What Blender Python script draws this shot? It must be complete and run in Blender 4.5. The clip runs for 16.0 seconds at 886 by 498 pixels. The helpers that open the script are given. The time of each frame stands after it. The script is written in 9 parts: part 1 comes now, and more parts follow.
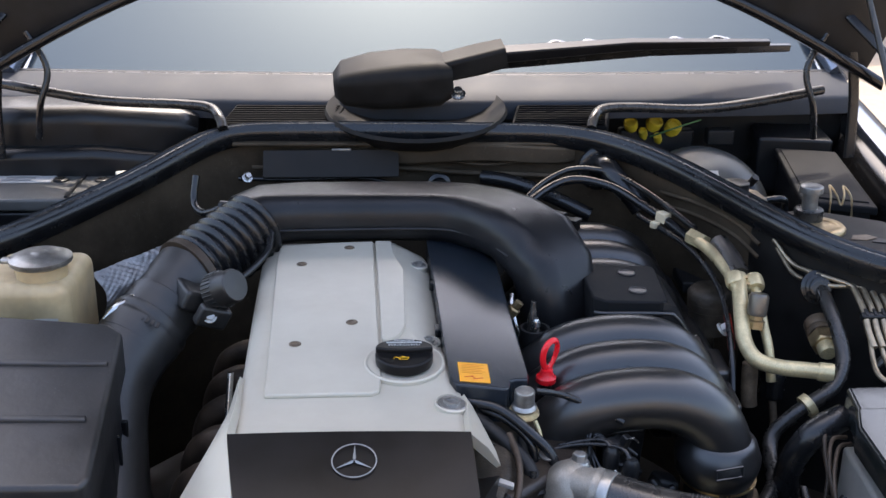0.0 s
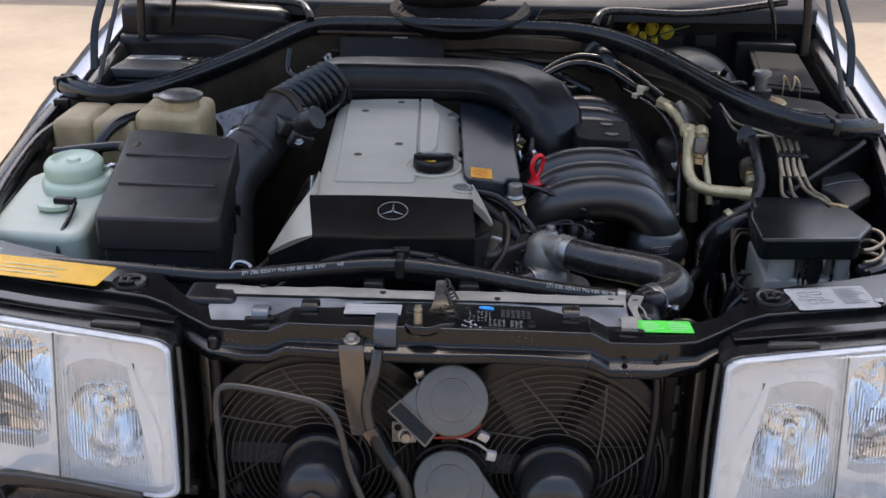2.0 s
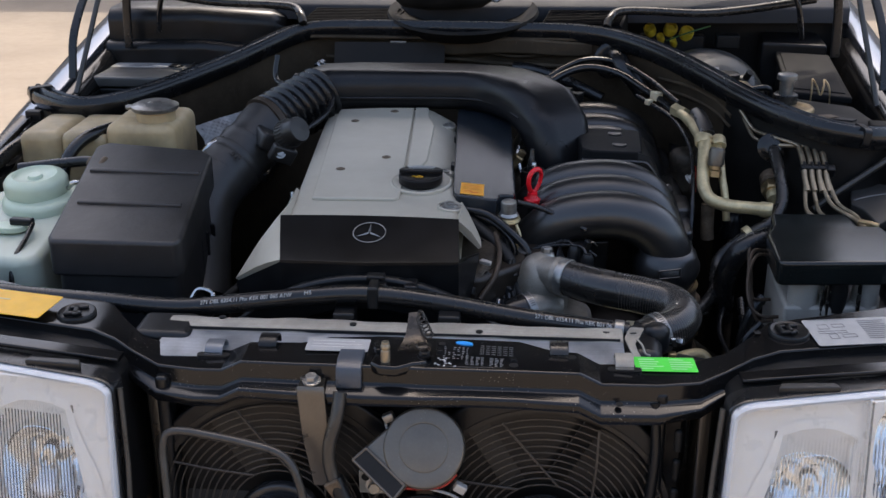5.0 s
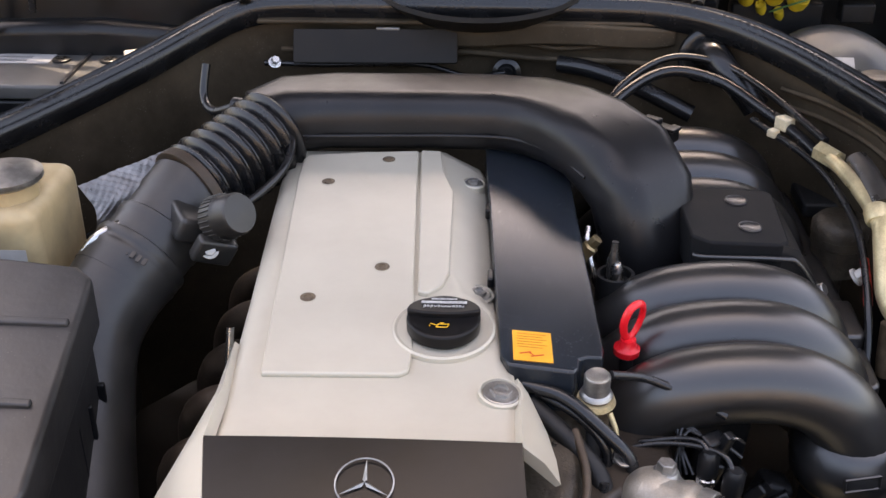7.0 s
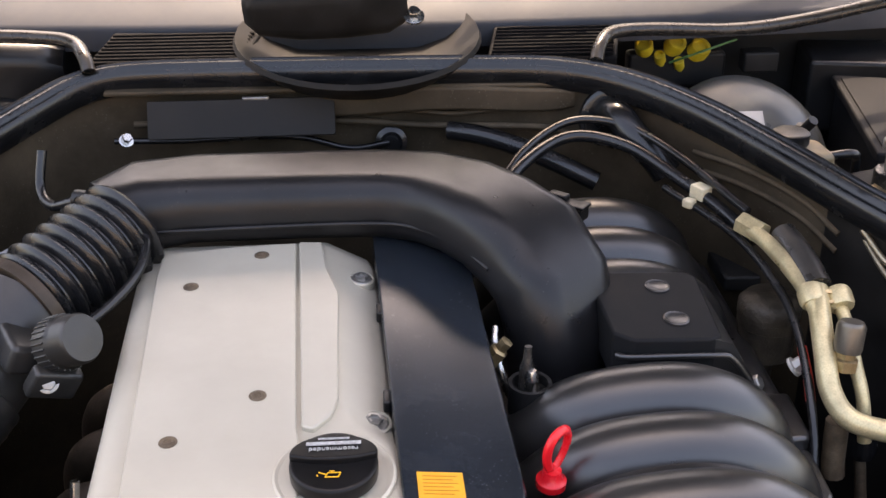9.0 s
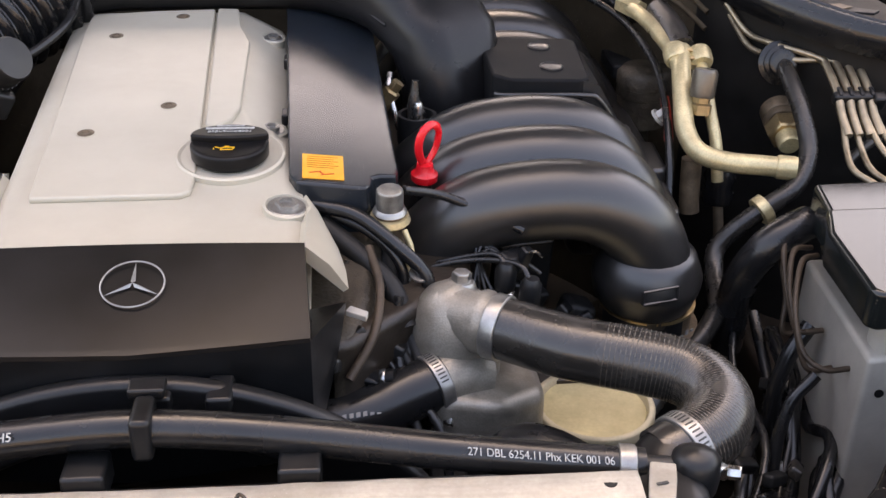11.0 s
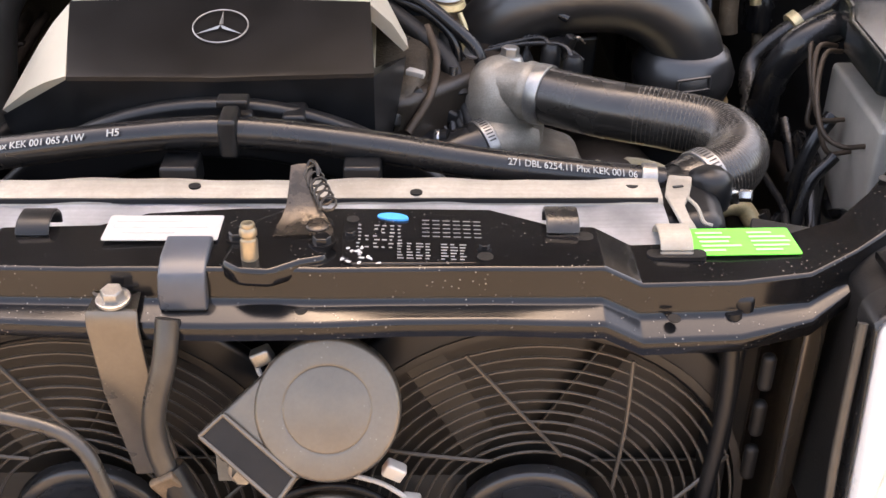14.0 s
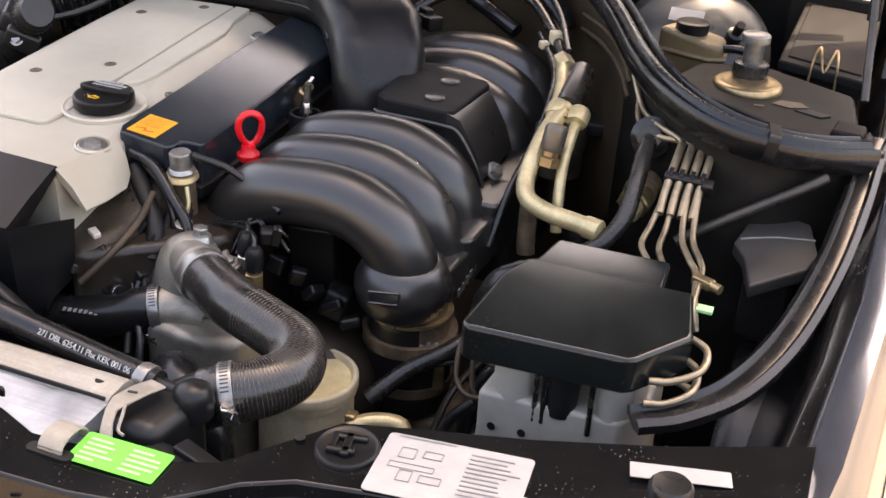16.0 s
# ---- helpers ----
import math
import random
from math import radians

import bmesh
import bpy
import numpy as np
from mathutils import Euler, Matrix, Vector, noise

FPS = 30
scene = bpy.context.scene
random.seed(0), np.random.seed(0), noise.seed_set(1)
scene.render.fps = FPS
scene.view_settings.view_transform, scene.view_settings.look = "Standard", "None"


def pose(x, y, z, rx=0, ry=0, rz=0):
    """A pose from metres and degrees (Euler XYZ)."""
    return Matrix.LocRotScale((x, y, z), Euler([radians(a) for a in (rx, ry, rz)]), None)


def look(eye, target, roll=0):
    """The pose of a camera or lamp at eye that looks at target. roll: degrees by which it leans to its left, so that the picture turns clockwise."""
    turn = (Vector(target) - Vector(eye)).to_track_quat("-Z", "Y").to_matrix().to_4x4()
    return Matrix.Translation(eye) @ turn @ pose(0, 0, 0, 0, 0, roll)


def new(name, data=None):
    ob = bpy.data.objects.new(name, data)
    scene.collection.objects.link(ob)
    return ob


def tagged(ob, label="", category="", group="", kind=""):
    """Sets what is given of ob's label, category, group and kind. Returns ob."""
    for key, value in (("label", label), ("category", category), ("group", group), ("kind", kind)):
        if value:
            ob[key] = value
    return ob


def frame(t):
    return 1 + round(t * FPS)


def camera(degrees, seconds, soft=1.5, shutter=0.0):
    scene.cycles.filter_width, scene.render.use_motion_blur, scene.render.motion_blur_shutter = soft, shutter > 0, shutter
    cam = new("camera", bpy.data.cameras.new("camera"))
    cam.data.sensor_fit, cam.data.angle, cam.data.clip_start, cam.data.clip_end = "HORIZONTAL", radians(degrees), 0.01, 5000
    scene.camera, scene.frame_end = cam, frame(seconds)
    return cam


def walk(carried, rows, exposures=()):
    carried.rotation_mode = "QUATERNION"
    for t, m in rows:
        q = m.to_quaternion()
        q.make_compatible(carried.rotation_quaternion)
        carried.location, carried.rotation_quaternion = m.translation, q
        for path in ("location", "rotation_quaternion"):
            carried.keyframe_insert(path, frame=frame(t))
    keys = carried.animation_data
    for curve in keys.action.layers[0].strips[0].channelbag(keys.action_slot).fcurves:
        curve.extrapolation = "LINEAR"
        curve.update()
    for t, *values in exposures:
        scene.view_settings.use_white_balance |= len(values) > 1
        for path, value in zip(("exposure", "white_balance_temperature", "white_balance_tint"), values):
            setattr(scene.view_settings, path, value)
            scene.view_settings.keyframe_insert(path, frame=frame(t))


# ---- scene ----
cam = camera(43.5, 16.0)
PATH = [
    (0, (-0.0492, 0.0003, 1.3219), (0.0234, 1.8753, 0.6256), 0.51),
    (0.5, (-0.1098, -0.2012, 1.3163), (-0.0265, 1.6809, 0.6381), 0.91),
    (1, (-0.0885, -0.3764, 1.3351), (-0.0390, 1.5020, 0.6453), 1.10),
    (1.5, (-0.0095, -0.4979, 1.3104), (-0.0329, 1.3773, 0.6120), 1.07),
    (2, (0.0322, -0.5956, 1.3105), (-0.0324, 1.2585, 0.5605), 0.87),
    (2.5, (0.0229, -0.7006, 1.3097), (-0.0361, 1.1358, 0.5150), 0.68),
    (3, (-0.0103, -0.8367, 1.2758), (-0.0393, 1.0044, 0.4907), 0.49),
    (3.5, (0.0003, -0.8951, 1.2618), (-0.0329, 0.9512, 0.4895), 0.49),
    (4, (0.0432, -0.8185, 1.2677), (-0.0203, 1.0314, 0.5078), 0.87),
    (4.5, (0.1081, -0.6500, 1.2898), (-0.0216, 1.1969, 0.5306), 0.44),
    (5, (0.1100, -0.4378, 1.2820), (-0.0318, 1.4143, 0.5364), -0.17),
    (5.2, (0.0971, -0.3364, 1.2924), (-0.0323, 1.5073, 0.5242), -0.06),
    (7.3, (-0.0286, 0.3750, 1.2893), (-0.0961, 2.1323, 0.3313), -0.47),
    (7.5, (-0.0411, 0.4031, 1.2856), (-0.0957, 2.1634, 0.3339), -0.56),
    (8, (-0.0455, 0.4583, 1.2898), (-0.0732, 2.2264, 0.3525), -0.76),
    (8.5, (-0.0283, 0.4873, 1.2998), (0.0048, 2.2657, 0.3807), -0.83),
    (8.7, (-0.0230, 0.5041, 1.2947), (0.0620, 2.2871, 0.3876), -0.41),
    (10.8, (0.0777, 0.3107, 1.1512), (0.2613, 2.0596, 0.1946), 0.65),
    (11, (0.0574, 0.2798, 1.1422), (0.2182, 2.0249, 0.1741), 1.25),
    (11.5, (0.0305, 0.2196, 1.1004), (0.0972, 1.9730, 0.1362), 1.00),
    (12, (0.0156, 0.1803, 1.0705), (0.0066, 1.9215, 0.0829), 0.47),
    (12.5, (0.0157, 0.1500, 1.0479), (-0.0520, 1.8715, 0.0293), -0.14),
    (13, (0.0146, 0.1279, 1.0382), (-0.0606, 1.8269, -0.0173), -0.43),
    (13.5, (0.0194, 0.1117, 1.0345), (-0.0116, 1.8061, -0.0310), -0.30),
    (14, (0.0621, 0.1013, 1.0486), (0.1047, 1.8151, 0.0163), 0.62),
    (14.5, (0.1820, 0.1463, 1.0875), (0.2173, 1.8765, 0.0810), 0.81),
    (15, (0.3557, 0.2199, 1.1563), (0.2641, 1.9366, 0.1312), 1.35),
    (15.5, (0.5505, 0.2246, 1.1794), (0.2063, 1.9455, 0.2160), 2.57),
    (16, (0.7223, 0.2144, 1.1931), (0.1111, 1.8845, 0.2739), 3.87),
]
EXPOSURES = [(0, 2.22, 6900, 13), (1.0, 1.95, 6900, 12), (1.7, 1.58, 6900, 12), (2.5, 1.36, 6900, 12), (4.5, 1.14, 6900, 12), (5.2, 1.42, 6900, 12), (7.3, 2.68, 8700, 20), (8.7, 2.70, 8700, 20), (10.8, 2.66, 9000, 20), (12.5, 2.68, 9100, 20), (13.5, 2.90, 9200, 20), (14.5, 2.80, 9200, 20), (16, 2.64, 9300, 20)]
walk(cam, [(t, look(eye, target, roll)) for t, eye, target, roll in PATH], EXPOSURES)

# ---- world, sun and bounce ----
world = bpy.data.worlds.new("sky")
scene.world = world
world.use_nodes = True
wn = world.node_tree.nodes
wl = world.node_tree.links
sky = wn.new("ShaderNodeTexSky")
sky.sky_type = "NISHITA"
sky.sun_disc = False
SUN_EL, SUN_AZ = 60.0, 0.0      # behind the car, so that the opened bonnet shades the bay
sky.sun_elevation = radians(SUN_EL)
sky.sun_rotation = radians(SUN_AZ)
sky.air_density, sky.dust_density, sky.ozone_density = 1.0, 3.2, 1.0
wl.new(sky.outputs["Color"], wn["Background"].inputs["Color"])
wn["Background"].inputs["Strength"].default_value = 0.15
sun_data = bpy.data.lights.new("sun", "SUN")
sun_data.energy = 1.2
sun_data.angle = radians(0.6)
sun_data.color = (1.0, 0.95, 0.87)
sun = new("sun", sun_data)
sun_dir = Vector((math.sin(radians(SUN_AZ)) * math.cos(radians(SUN_EL)),
                  math.cos(radians(SUN_AZ)) * math.cos(radians(SUN_EL)), math.sin(radians(SUN_EL))))
sun.matrix_world = look(sun_dir * 20, (0, 0, 0))


# ---- materials ----
def mat(name, color, rough=0.5, metal=0.0, var=0.25, scale=30.0, fine=0.0, bump=0.0, bump_scale=200.0,
        coat=0.0, dust=0.0, dust_color=(0.30, 0.25, 0.19), trans=0.0, spec=0.5, rvar=0.12, sss=0.0, streak=0.0, speck=0.0):
    m = bpy.data.materials.new(name)
    m.use_nodes = True
    n, l = m.node_tree.nodes, m.node_tree.links
    p = n["Principled BSDF"]
    co = n.new("ShaderNodeNewGeometry").outputs["Position"]

    def noise_tex(s, detail=4.0, rough_=0.55):
        t = n.new("ShaderNodeTexNoise")
        t.inputs["Scale"].default_value, t.inputs["Detail"].default_value = s, detail
        t.inputs["Roughness"].default_value = rough_
        l.new(co, t.inputs["Vector"])
        return t.outputs["Fac"]

    def ramp(src, a, b, lo, hi):
        r = n.new("ShaderNodeMapRange")
        r.inputs["From Min"].default_value, r.inputs["From Max"].default_value = a, b
        r.inputs["To Min"].default_value, r.inputs["To Max"].default_value = lo, hi
        l.new(src, r.inputs["Value"])
        return r.outputs["Result"]

    def mixc(fac, a, b):
        x = n.new("ShaderNodeMix")
        x.data_type = "RGBA"
        for sock, v in ((x.inputs[6], a), (x.inputs[7], b)):
            if isinstance(v, tuple):
                sock.default_value = (*v, 1)
            else:
                l.new(v, sock)
        l.new(fac, x.inputs[0])
        return x.outputs[2]

    dark = tuple(c * (1 - var) for c in color)
    lite = tuple(min(1.0, c * (1 + var)) for c in color)
    big = noise_tex(scale)
    col = mixc(ramp(big, 0.3, 0.7, 0, 1), dark, lite)
    if fine:
        col = mixc(ramp(noise_tex(scale * 14, 3), 0.35, 0.75, 0, fine), col, tuple(c * 0.45 for c in color))
    if dust:
        up = n.new("ShaderNodeSeparateXYZ")
        geo = n.new("ShaderNodeNewGeometry")
        l.new(geo.outputs["Normal"], up.inputs[0])
        patch = n.new("ShaderNodeMath")
        patch.operation = "MULTIPLY"
        l.new(ramp(noise_tex(scale * 0.9, 6, 0.65), 0.38, 0.72, 0.15, 1.0), patch.inputs[0])
        l.new(ramp(up.outputs["Z"], -0.4, 0.9, 0.25, 1.0), patch.inputs[1])
        amount = n.new("ShaderNodeMath")
        amount.operation = "MULTIPLY"
        amount.inputs[1].default_value = dust
        l.new(patch.outputs[0], amount.inputs[0])
        col = mixc(amount.outputs[0], col, dust_color)
        rr = n.new("ShaderNodeMath")
        rr.operation = "ADD"
        l.new(ramp(big, 0.3, 0.7, rough - rvar / 2, rough + rvar / 2), rr.inputs[0])
        l.new(amount.outputs[0], rr.inputs[1])
        l.new(rr.outputs[0], p.inputs["Roughness"])
    else:
        l.new(ramp(noise_tex(scale * 2.3), 0.3, 0.7, max(0.02, rough - rvar / 2), rough + rvar / 2), p.inputs["Roughness"])
    if streak:
        w = n.new("ShaderNodeTexNoise")
        w.inputs["Scale"].default_value = 1.0
        mp = n.new("ShaderNodeMapping")
        mp.inputs["Scale"].default_value = (8, 260, 260)
        l.new(co, mp.inputs["Vector"])
        l.new(mp.outputs["Vector"], w.inputs["Vector"])
        col = mixc(ramp(w.outputs["Fac"], 0.4, 0.7, 0, streak), col, tuple(c * 0.55 for c in color))
    if speck:
        vo = n.new("ShaderNodeTexVoronoi")
        vo.inputs["Scale"].default_value = 260.0
        l.new(co, vo.inputs["Vector"])
        dot = n.new("ShaderNodeMath")
        dot.operation = "MULTIPLY"
        l.new(ramp(vo.outputs["Distance"], 0.10, 0.17, 1.0, 0.0), dot.inputs[0])
        l.new(ramp(noise_tex(26.0, 5, 0.7), 0.50, 0.66, 0.0, speck), dot.inputs[1])
        col = mixc(dot.outputs[0], col, (0.62, 0.57, 0.50))
    l.new(col, p.inputs["Base Color"])
    p.inputs["Metallic"].default_value = metal
    p.inputs["Specular IOR Level"].default_value = spec
    if coat:
        p.inputs["Coat Weight"].default_value = coat
        p.inputs["Coat Roughness"].default_value = 0.06
    if trans:
        p.inputs["Transmission Weight"].default_value = trans
    if sss:
        p.inputs["Subsurface Weight"].default_value = sss
        p.inputs["Subsurface Radius"].default_value = (0.02, 0.02, 0.015)
        p.inputs["Subsurface Scale"].default_value = 1.0
    if bump:
        b = n.new("ShaderNodeBump")
        b.inputs["Strength"].default_value, b.inputs["Distance"].default_value = bump, 0.002
        l.new(noise_tex(bump_scale, 4), b.inputs["Height"])
        l.new(b.outputs["Normal"], p.inputs["Normal"])
    return m


def lens_mat(name, tint=(0.99, 0.995, 0.995), gloss_min=0.025, gloss_max=0.40, bends=True, shine=(1, 1, 1)):
    """Clear sheet glass with a faint milky haze of age; it bends light where it is moulded."""
    m = bpy.data.materials.new(name)
    m.use_nodes = True
    n, l = m.node_tree.nodes, m.node_tree.links
    n.remove(n["Principled BSDF"])
    clear, haze, gloss = n.new("ShaderNodeBsdfRefraction" if bends else "ShaderNodeBsdfTransparent"), n.new("ShaderNodeBsdfDiffuse"), n.new("ShaderNodeBsdfGlossy")
    clear.inputs["Color"].default_value = (*tint, 1)
    if bends:
        clear.inputs["Roughness"].default_value = 0.0
        clear.inputs["IOR"].default_value = 1.30
    haze.inputs["Color"].default_value = (0.95, 0.95, 0.94, 1)
    gloss.inputs["Color"].default_value = (*shine, 1)
    gloss.inputs["Roughness"].default_value = 0.05 if bends else 0.0
    tex = n.new("ShaderNodeTexNoise")
    tex.inputs["Scale"].default_value = 9.0
    rng = n.new("ShaderNodeMapRange")
    rng.inputs["To Min"].default_value, rng.inputs["To Max"].default_value = (0.02, 0.045) if bends else (0.0, 0.0)
    l.new(tex.outputs["Fac"], rng.inputs["Value"])
    lw = n.new("ShaderNodeLayerWeight")
    lw.inputs["Blend"].default_value = 0.35
    sheen = n.new("ShaderNodeMapRange")
    sheen.inputs["To Min"].default_value, sheen.inputs["To Max"].default_value = gloss_min, gloss_max
    l.new(lw.outputs["Facing"], sheen.inputs["Value"])
    a, b = n.new("ShaderNodeMixShader"), n.new("ShaderNodeMixShader")
    l.new(rng.outputs["Result"], a.inputs[0])
    l.new(clear.outputs[0], a.inputs[1])
    l.new(haze.outputs[0], a.inputs[2])
    l.new(sheen.outputs["Result"], b.inputs[0])
    l.new(a.outputs[0], b.inputs[1])
    l.new(gloss.outputs[0], b.inputs[2])
    l.new(b.outputs[0], n["Material Output"].inputs["Surface"])
    return m


M = {}
M["black_paint"] = mat("black_paint", (0.006, 0.006, 0.0065), 0.14, var=0.3, scale=18, coat=0.0, dust=0.02, rvar=0.05, dust_color=(0.20, 0.17, 0.13), speck=0.5, spec=0.42)
M["undercoat"] = mat("undercoat", (0.020, 0.014, 0.010), 0.40, var=0.6, scale=12, fine=0.5, dust=0.22, bump=0.25, dust_color=(0.13, 0.09, 0.058))
M["body_paint"] = mat("body_paint", (0.155, 0.174, 0.212), 0.20, metal=0.8, var=0.03, scale=6, coat=0.5, rvar=0.03)
M["bumper_plastic"] = mat("bumper_plastic", (0.30, 0.31, 0.325), 0.24, metal=0.5, var=0.05, scale=8, dust=0.06, rvar=0.04)
M["silver_cover"] = mat("silver_cover", (0.50, 0.460, 0.375), 0.40, metal=0.2, var=0.05, scale=14, dust=0.22, bump=0.04, bump_scale=700, dust_color=(0.42, 0.36, 0.27))
M["black_plastic"] = mat("black_plastic", (0.0065, 0.0070, 0.0080), 0.34, var=0.3, scale=25, dust=0.01, spec=0.38, bump=0.08, bump_scale=900)
M["satin_black"] = mat("satin_black", (0.0085, 0.0090, 0.0100), 0.28, var=0.25, scale=16, dust=0.01, bump=0.05, bump_scale=1100, speck=0.12)
M["airbox_plastic"] = mat("airbox_plastic", (0.017, 0.017, 0.018), 0.40, var=0.3, scale=14, dust=0.05, bump=0.55, bump_scale=24, speck=0.15)
M["slate_plastic"] = mat("slate_plastic", (0.012, 0.0165, 0.022), 0.22, rvar=0.04, var=0.2, scale=16, dust=0.01, bump=0.03, bump_scale=1100, speck=0.12, spec=0.45)
M["lid_plastic"] = mat("lid_plastic", (0.008, 0.0105, 0.0108), 0.15, var=0.3, scale=14, dust=0.012, bump=0.03, bump_scale=900, speck=0.2, rvar=0.05)
M["pipe_grey"] = mat("pipe_grey", (0.055, 0.052, 0.048), 0.30, metal=0.45, var=0.2, scale=40, dust=0.1)
M["gloss_black"] = mat("gloss_black", (0.005, 0.005, 0.0055), 0.32, var=0.3, scale=20, dust=0.01, rvar=0.05, spec=0.22)
M["matt_black"] = mat("matt_black", (0.0065, 0.0070, 0.0078), 0.5, var=0.4, scale=30, dust=0.03, bump=0.15, bump_scale=500, spec=0.3)
M["rubber"] = mat("rubber", (0.0078, 0.0082, 0.0092), 0.25, var=0.35, scale=25, dust=0.02, bump=0.06, bump_scale=500)
M["rubber_grey"] = mat("rubber_grey", (0.014, 0.0135, 0.013), 0.24, var=0.3, scale=40, dust=0.12, bump=0.08, bump_scale=400, dust_color=(0.2, 0.17, 0.14))
M["cast_alu"] = mat("cast_alu", (0.31, 0.285, 0.245), 0.36, metal=0.55, var=0.3, scale=40, fine=0.4, bump=0.18, bump_scale=600, dust=0.2)
M["alu_grey"] = mat("alu_grey", (0.52, 0.50, 0.46), 0.42, metal=0.4, var=0.12, scale=30, dust=0.15, bump=0.15, bump_scale=400, speck=0.3)
M["firewall"] = mat("firewall", (0.026, 0.020, 0.013), 0.5, var=0.5, scale=7, fine=0.4, dust=0.55, bump=0.2, dust_color=(0.24, 0.175, 0.115), speck=0.3, spec=0.15)
M["rail_cream"] = mat("rail_cream", (0.38, 0.355, 0.305), 0.40, metal=0.25, var=0.26, scale=24, fine=0.25, streak=0.25, dust=0.35, dust_color=(0.26, 0.19, 0.12), speck=0.4)
M["alu_bright"] = mat("alu_bright", (0.47, 0.50, 0.54), 0.30, metal=0.7, var=0.28, scale=22, fine=0.15, streak=0.25, dust=0.18)
M["steel"] = mat("steel", (0.55, 0.54, 0.52), 0.25, metal=1.0, var=0.25, scale=60, fine=0.3)
M["zinc_pipe"] = mat("zinc_pipe", (0.62, 0.51, 0.29), 0.30, metal=0.5, var=0.3, scale=40, fine=0.45, dust=0.2)
M["brass"] = mat("brass", (0.42, 0.31, 0.17), 0.35, metal=0.85, var=0.35, scale=60, fine=0.4)
M["rust_brown"] = mat("rust_brown", (0.14, 0.10, 0.065), 0.55, metal=0.3, var=0.5, scale=50, fine=0.5, bump=0.3)
M["fan_plastic"] = mat("fan_plastic", (0.012, 0.0105, 0.009), 0.38, var=0.3, scale=25, dust=0.12, dust_color=(0.16, 0.12, 0.085))
M["guard_wire"] = mat("guard_wire", (0.070, 0.061, 0.052), 0.3, metal=0.3, var=0.2, scale=40, dust=0.08)
M["firewall_plate"] = mat("firewall_plate", (0.014, 0.0125, 0.0115), 0.55, var=0.3, scale=12, dust=0.08, dust_color=(0.10, 0.08, 0.06), bump=0.08, bump_scale=600, spec=0.2)
M["cast_grimy"] = mat("cast_grimy", (0.050, 0.040, 0.029), 0.42, metal=0.4, var=0.6, scale=45, fine=0.5, bump=0.6, bump_scale=300, dust=0.2, dust_color=(0.09, 0.065, 0.04))
M["rust_dark"] = mat("rust_dark", (0.055, 0.038, 0.026), 0.5, metal=0.3, var=0.5, scale=40, fine=0.4, bump=0.3, dust=0.15, dust_color=(0.16, 0.11, 0.07))
M["white_label"] = mat("white_label", (0.40, 0.39, 0.375), 0.55, var=0.08, scale=60, dust=0.1, spec=0.3)
M["orange_label"] = mat("orange_label", (0.85, 0.36, 0.03), 0.45, var=0.08, scale=60)
M["yellow_label"] = mat("yellow_label", (0.80, 0.42, 0.015), 0.4, var=0.08, scale=40)
M["green_label"] = mat("green_label", (0.09, 0.80, 0.08), 0.45, var=0.06, scale=40)
M["green_pale"] = mat("green_pale", (0.42, 0.88, 0.38), 0.45, var=0.06, scale=40)
M["ink"] = mat("ink", (0.03, 0.03, 0.03), 0.6, var=0.1)
M["ink_red"] = mat("ink_red", (0.55, 0.05, 0.01), 0.6, var=0.1)
M["ink_grey"] = mat("ink_grey", (0.22, 0.215, 0.21), 0.6, var=0.15)
M["print_white"] = mat("print_white", (0.40, 0.40, 0.385), 0.6, var=0.35, scale=300)
M["red_plastic"] = mat("red_plastic", (0.72, 0.012, 0.02), 0.28, var=0.1, scale=30, sss=0.05)
M["yellow_plastic"] = mat("yellow_plastic", (0.62, 0.45, 0.03), 0.4, var=0.15, scale=60, dust=0.2)
M["blue_dot"] = mat("blue_dot", (0.02, 0.33, 0.78), 0.4, var=0.08)
M["washer_plastic"] = mat("washer_plastic", (0.50, 0.54, 0.44), 0.38, var=0.08, scale=14, dust=0.12, sss=0.25, dust_color=(0.45, 0.42, 0.30))
M["washer_lid"] = mat("washer_lid", (0.52, 0.60, 0.46), 0.35, var=0.06, scale=20, sss=0.15)
M["aged_plastic"] = mat("aged_plastic", (0.42, 0.32, 0.18), 0.35, var=0.3, scale=16, dust=0.3, sss=0.2, dust_color=(0.30, 0.20, 0.11))
M["ps_cream"] = mat("ps_cream", (0.58, 0.50, 0.34), 0.4, var=0.25, scale=30, fine=0.3, dust=0.2)
M["ps_lid"] = mat("ps_lid", (0.58, 0.49, 0.27), 0.42, var=0.3, scale=24, fine=0.2, dust=0.3, dust_color=(0.22, 0.14, 0.07))
M["chrome"] = mat("chrome", (0.86, 0.87, 0.88), 0.10, metal=1.0, var=0.03)
M["reflector"] = mat("reflector", (0.95, 0.955, 0.965), 0.05, metal=1.0, var=0.02, rvar=0.02)
M["facet"] = mat("facet", (0.15, 0.165, 0.185), 0.3, metal=0.4, var=0.15, scale=30, dust=0.08)
M["grey_plastic"] = mat("grey_plastic", (0.018, 0.0175, 0.017), 0.36, var=0.25, scale=25, dust=0.06, bump=0.08, bump_scale=700)
M["cowl_grey"] = mat("cowl_grey", (0.030, 0.034, 0.042), 0.55, metal=0.0, var=0.1, scale=12, dust=0.08, spec=0.2)
M["block_alu"] = mat("block_alu", (0.40, 0.375, 0.33), 0.45, metal=0.15, var=0.12, scale=30, dust=0.15, bump=0.1, bump_scale=400)
M["lamp_white"] = mat("lamp_white", (0.83, 0.80, 0.755), 0.3, metal=0.12, var=0.03, scale=20)
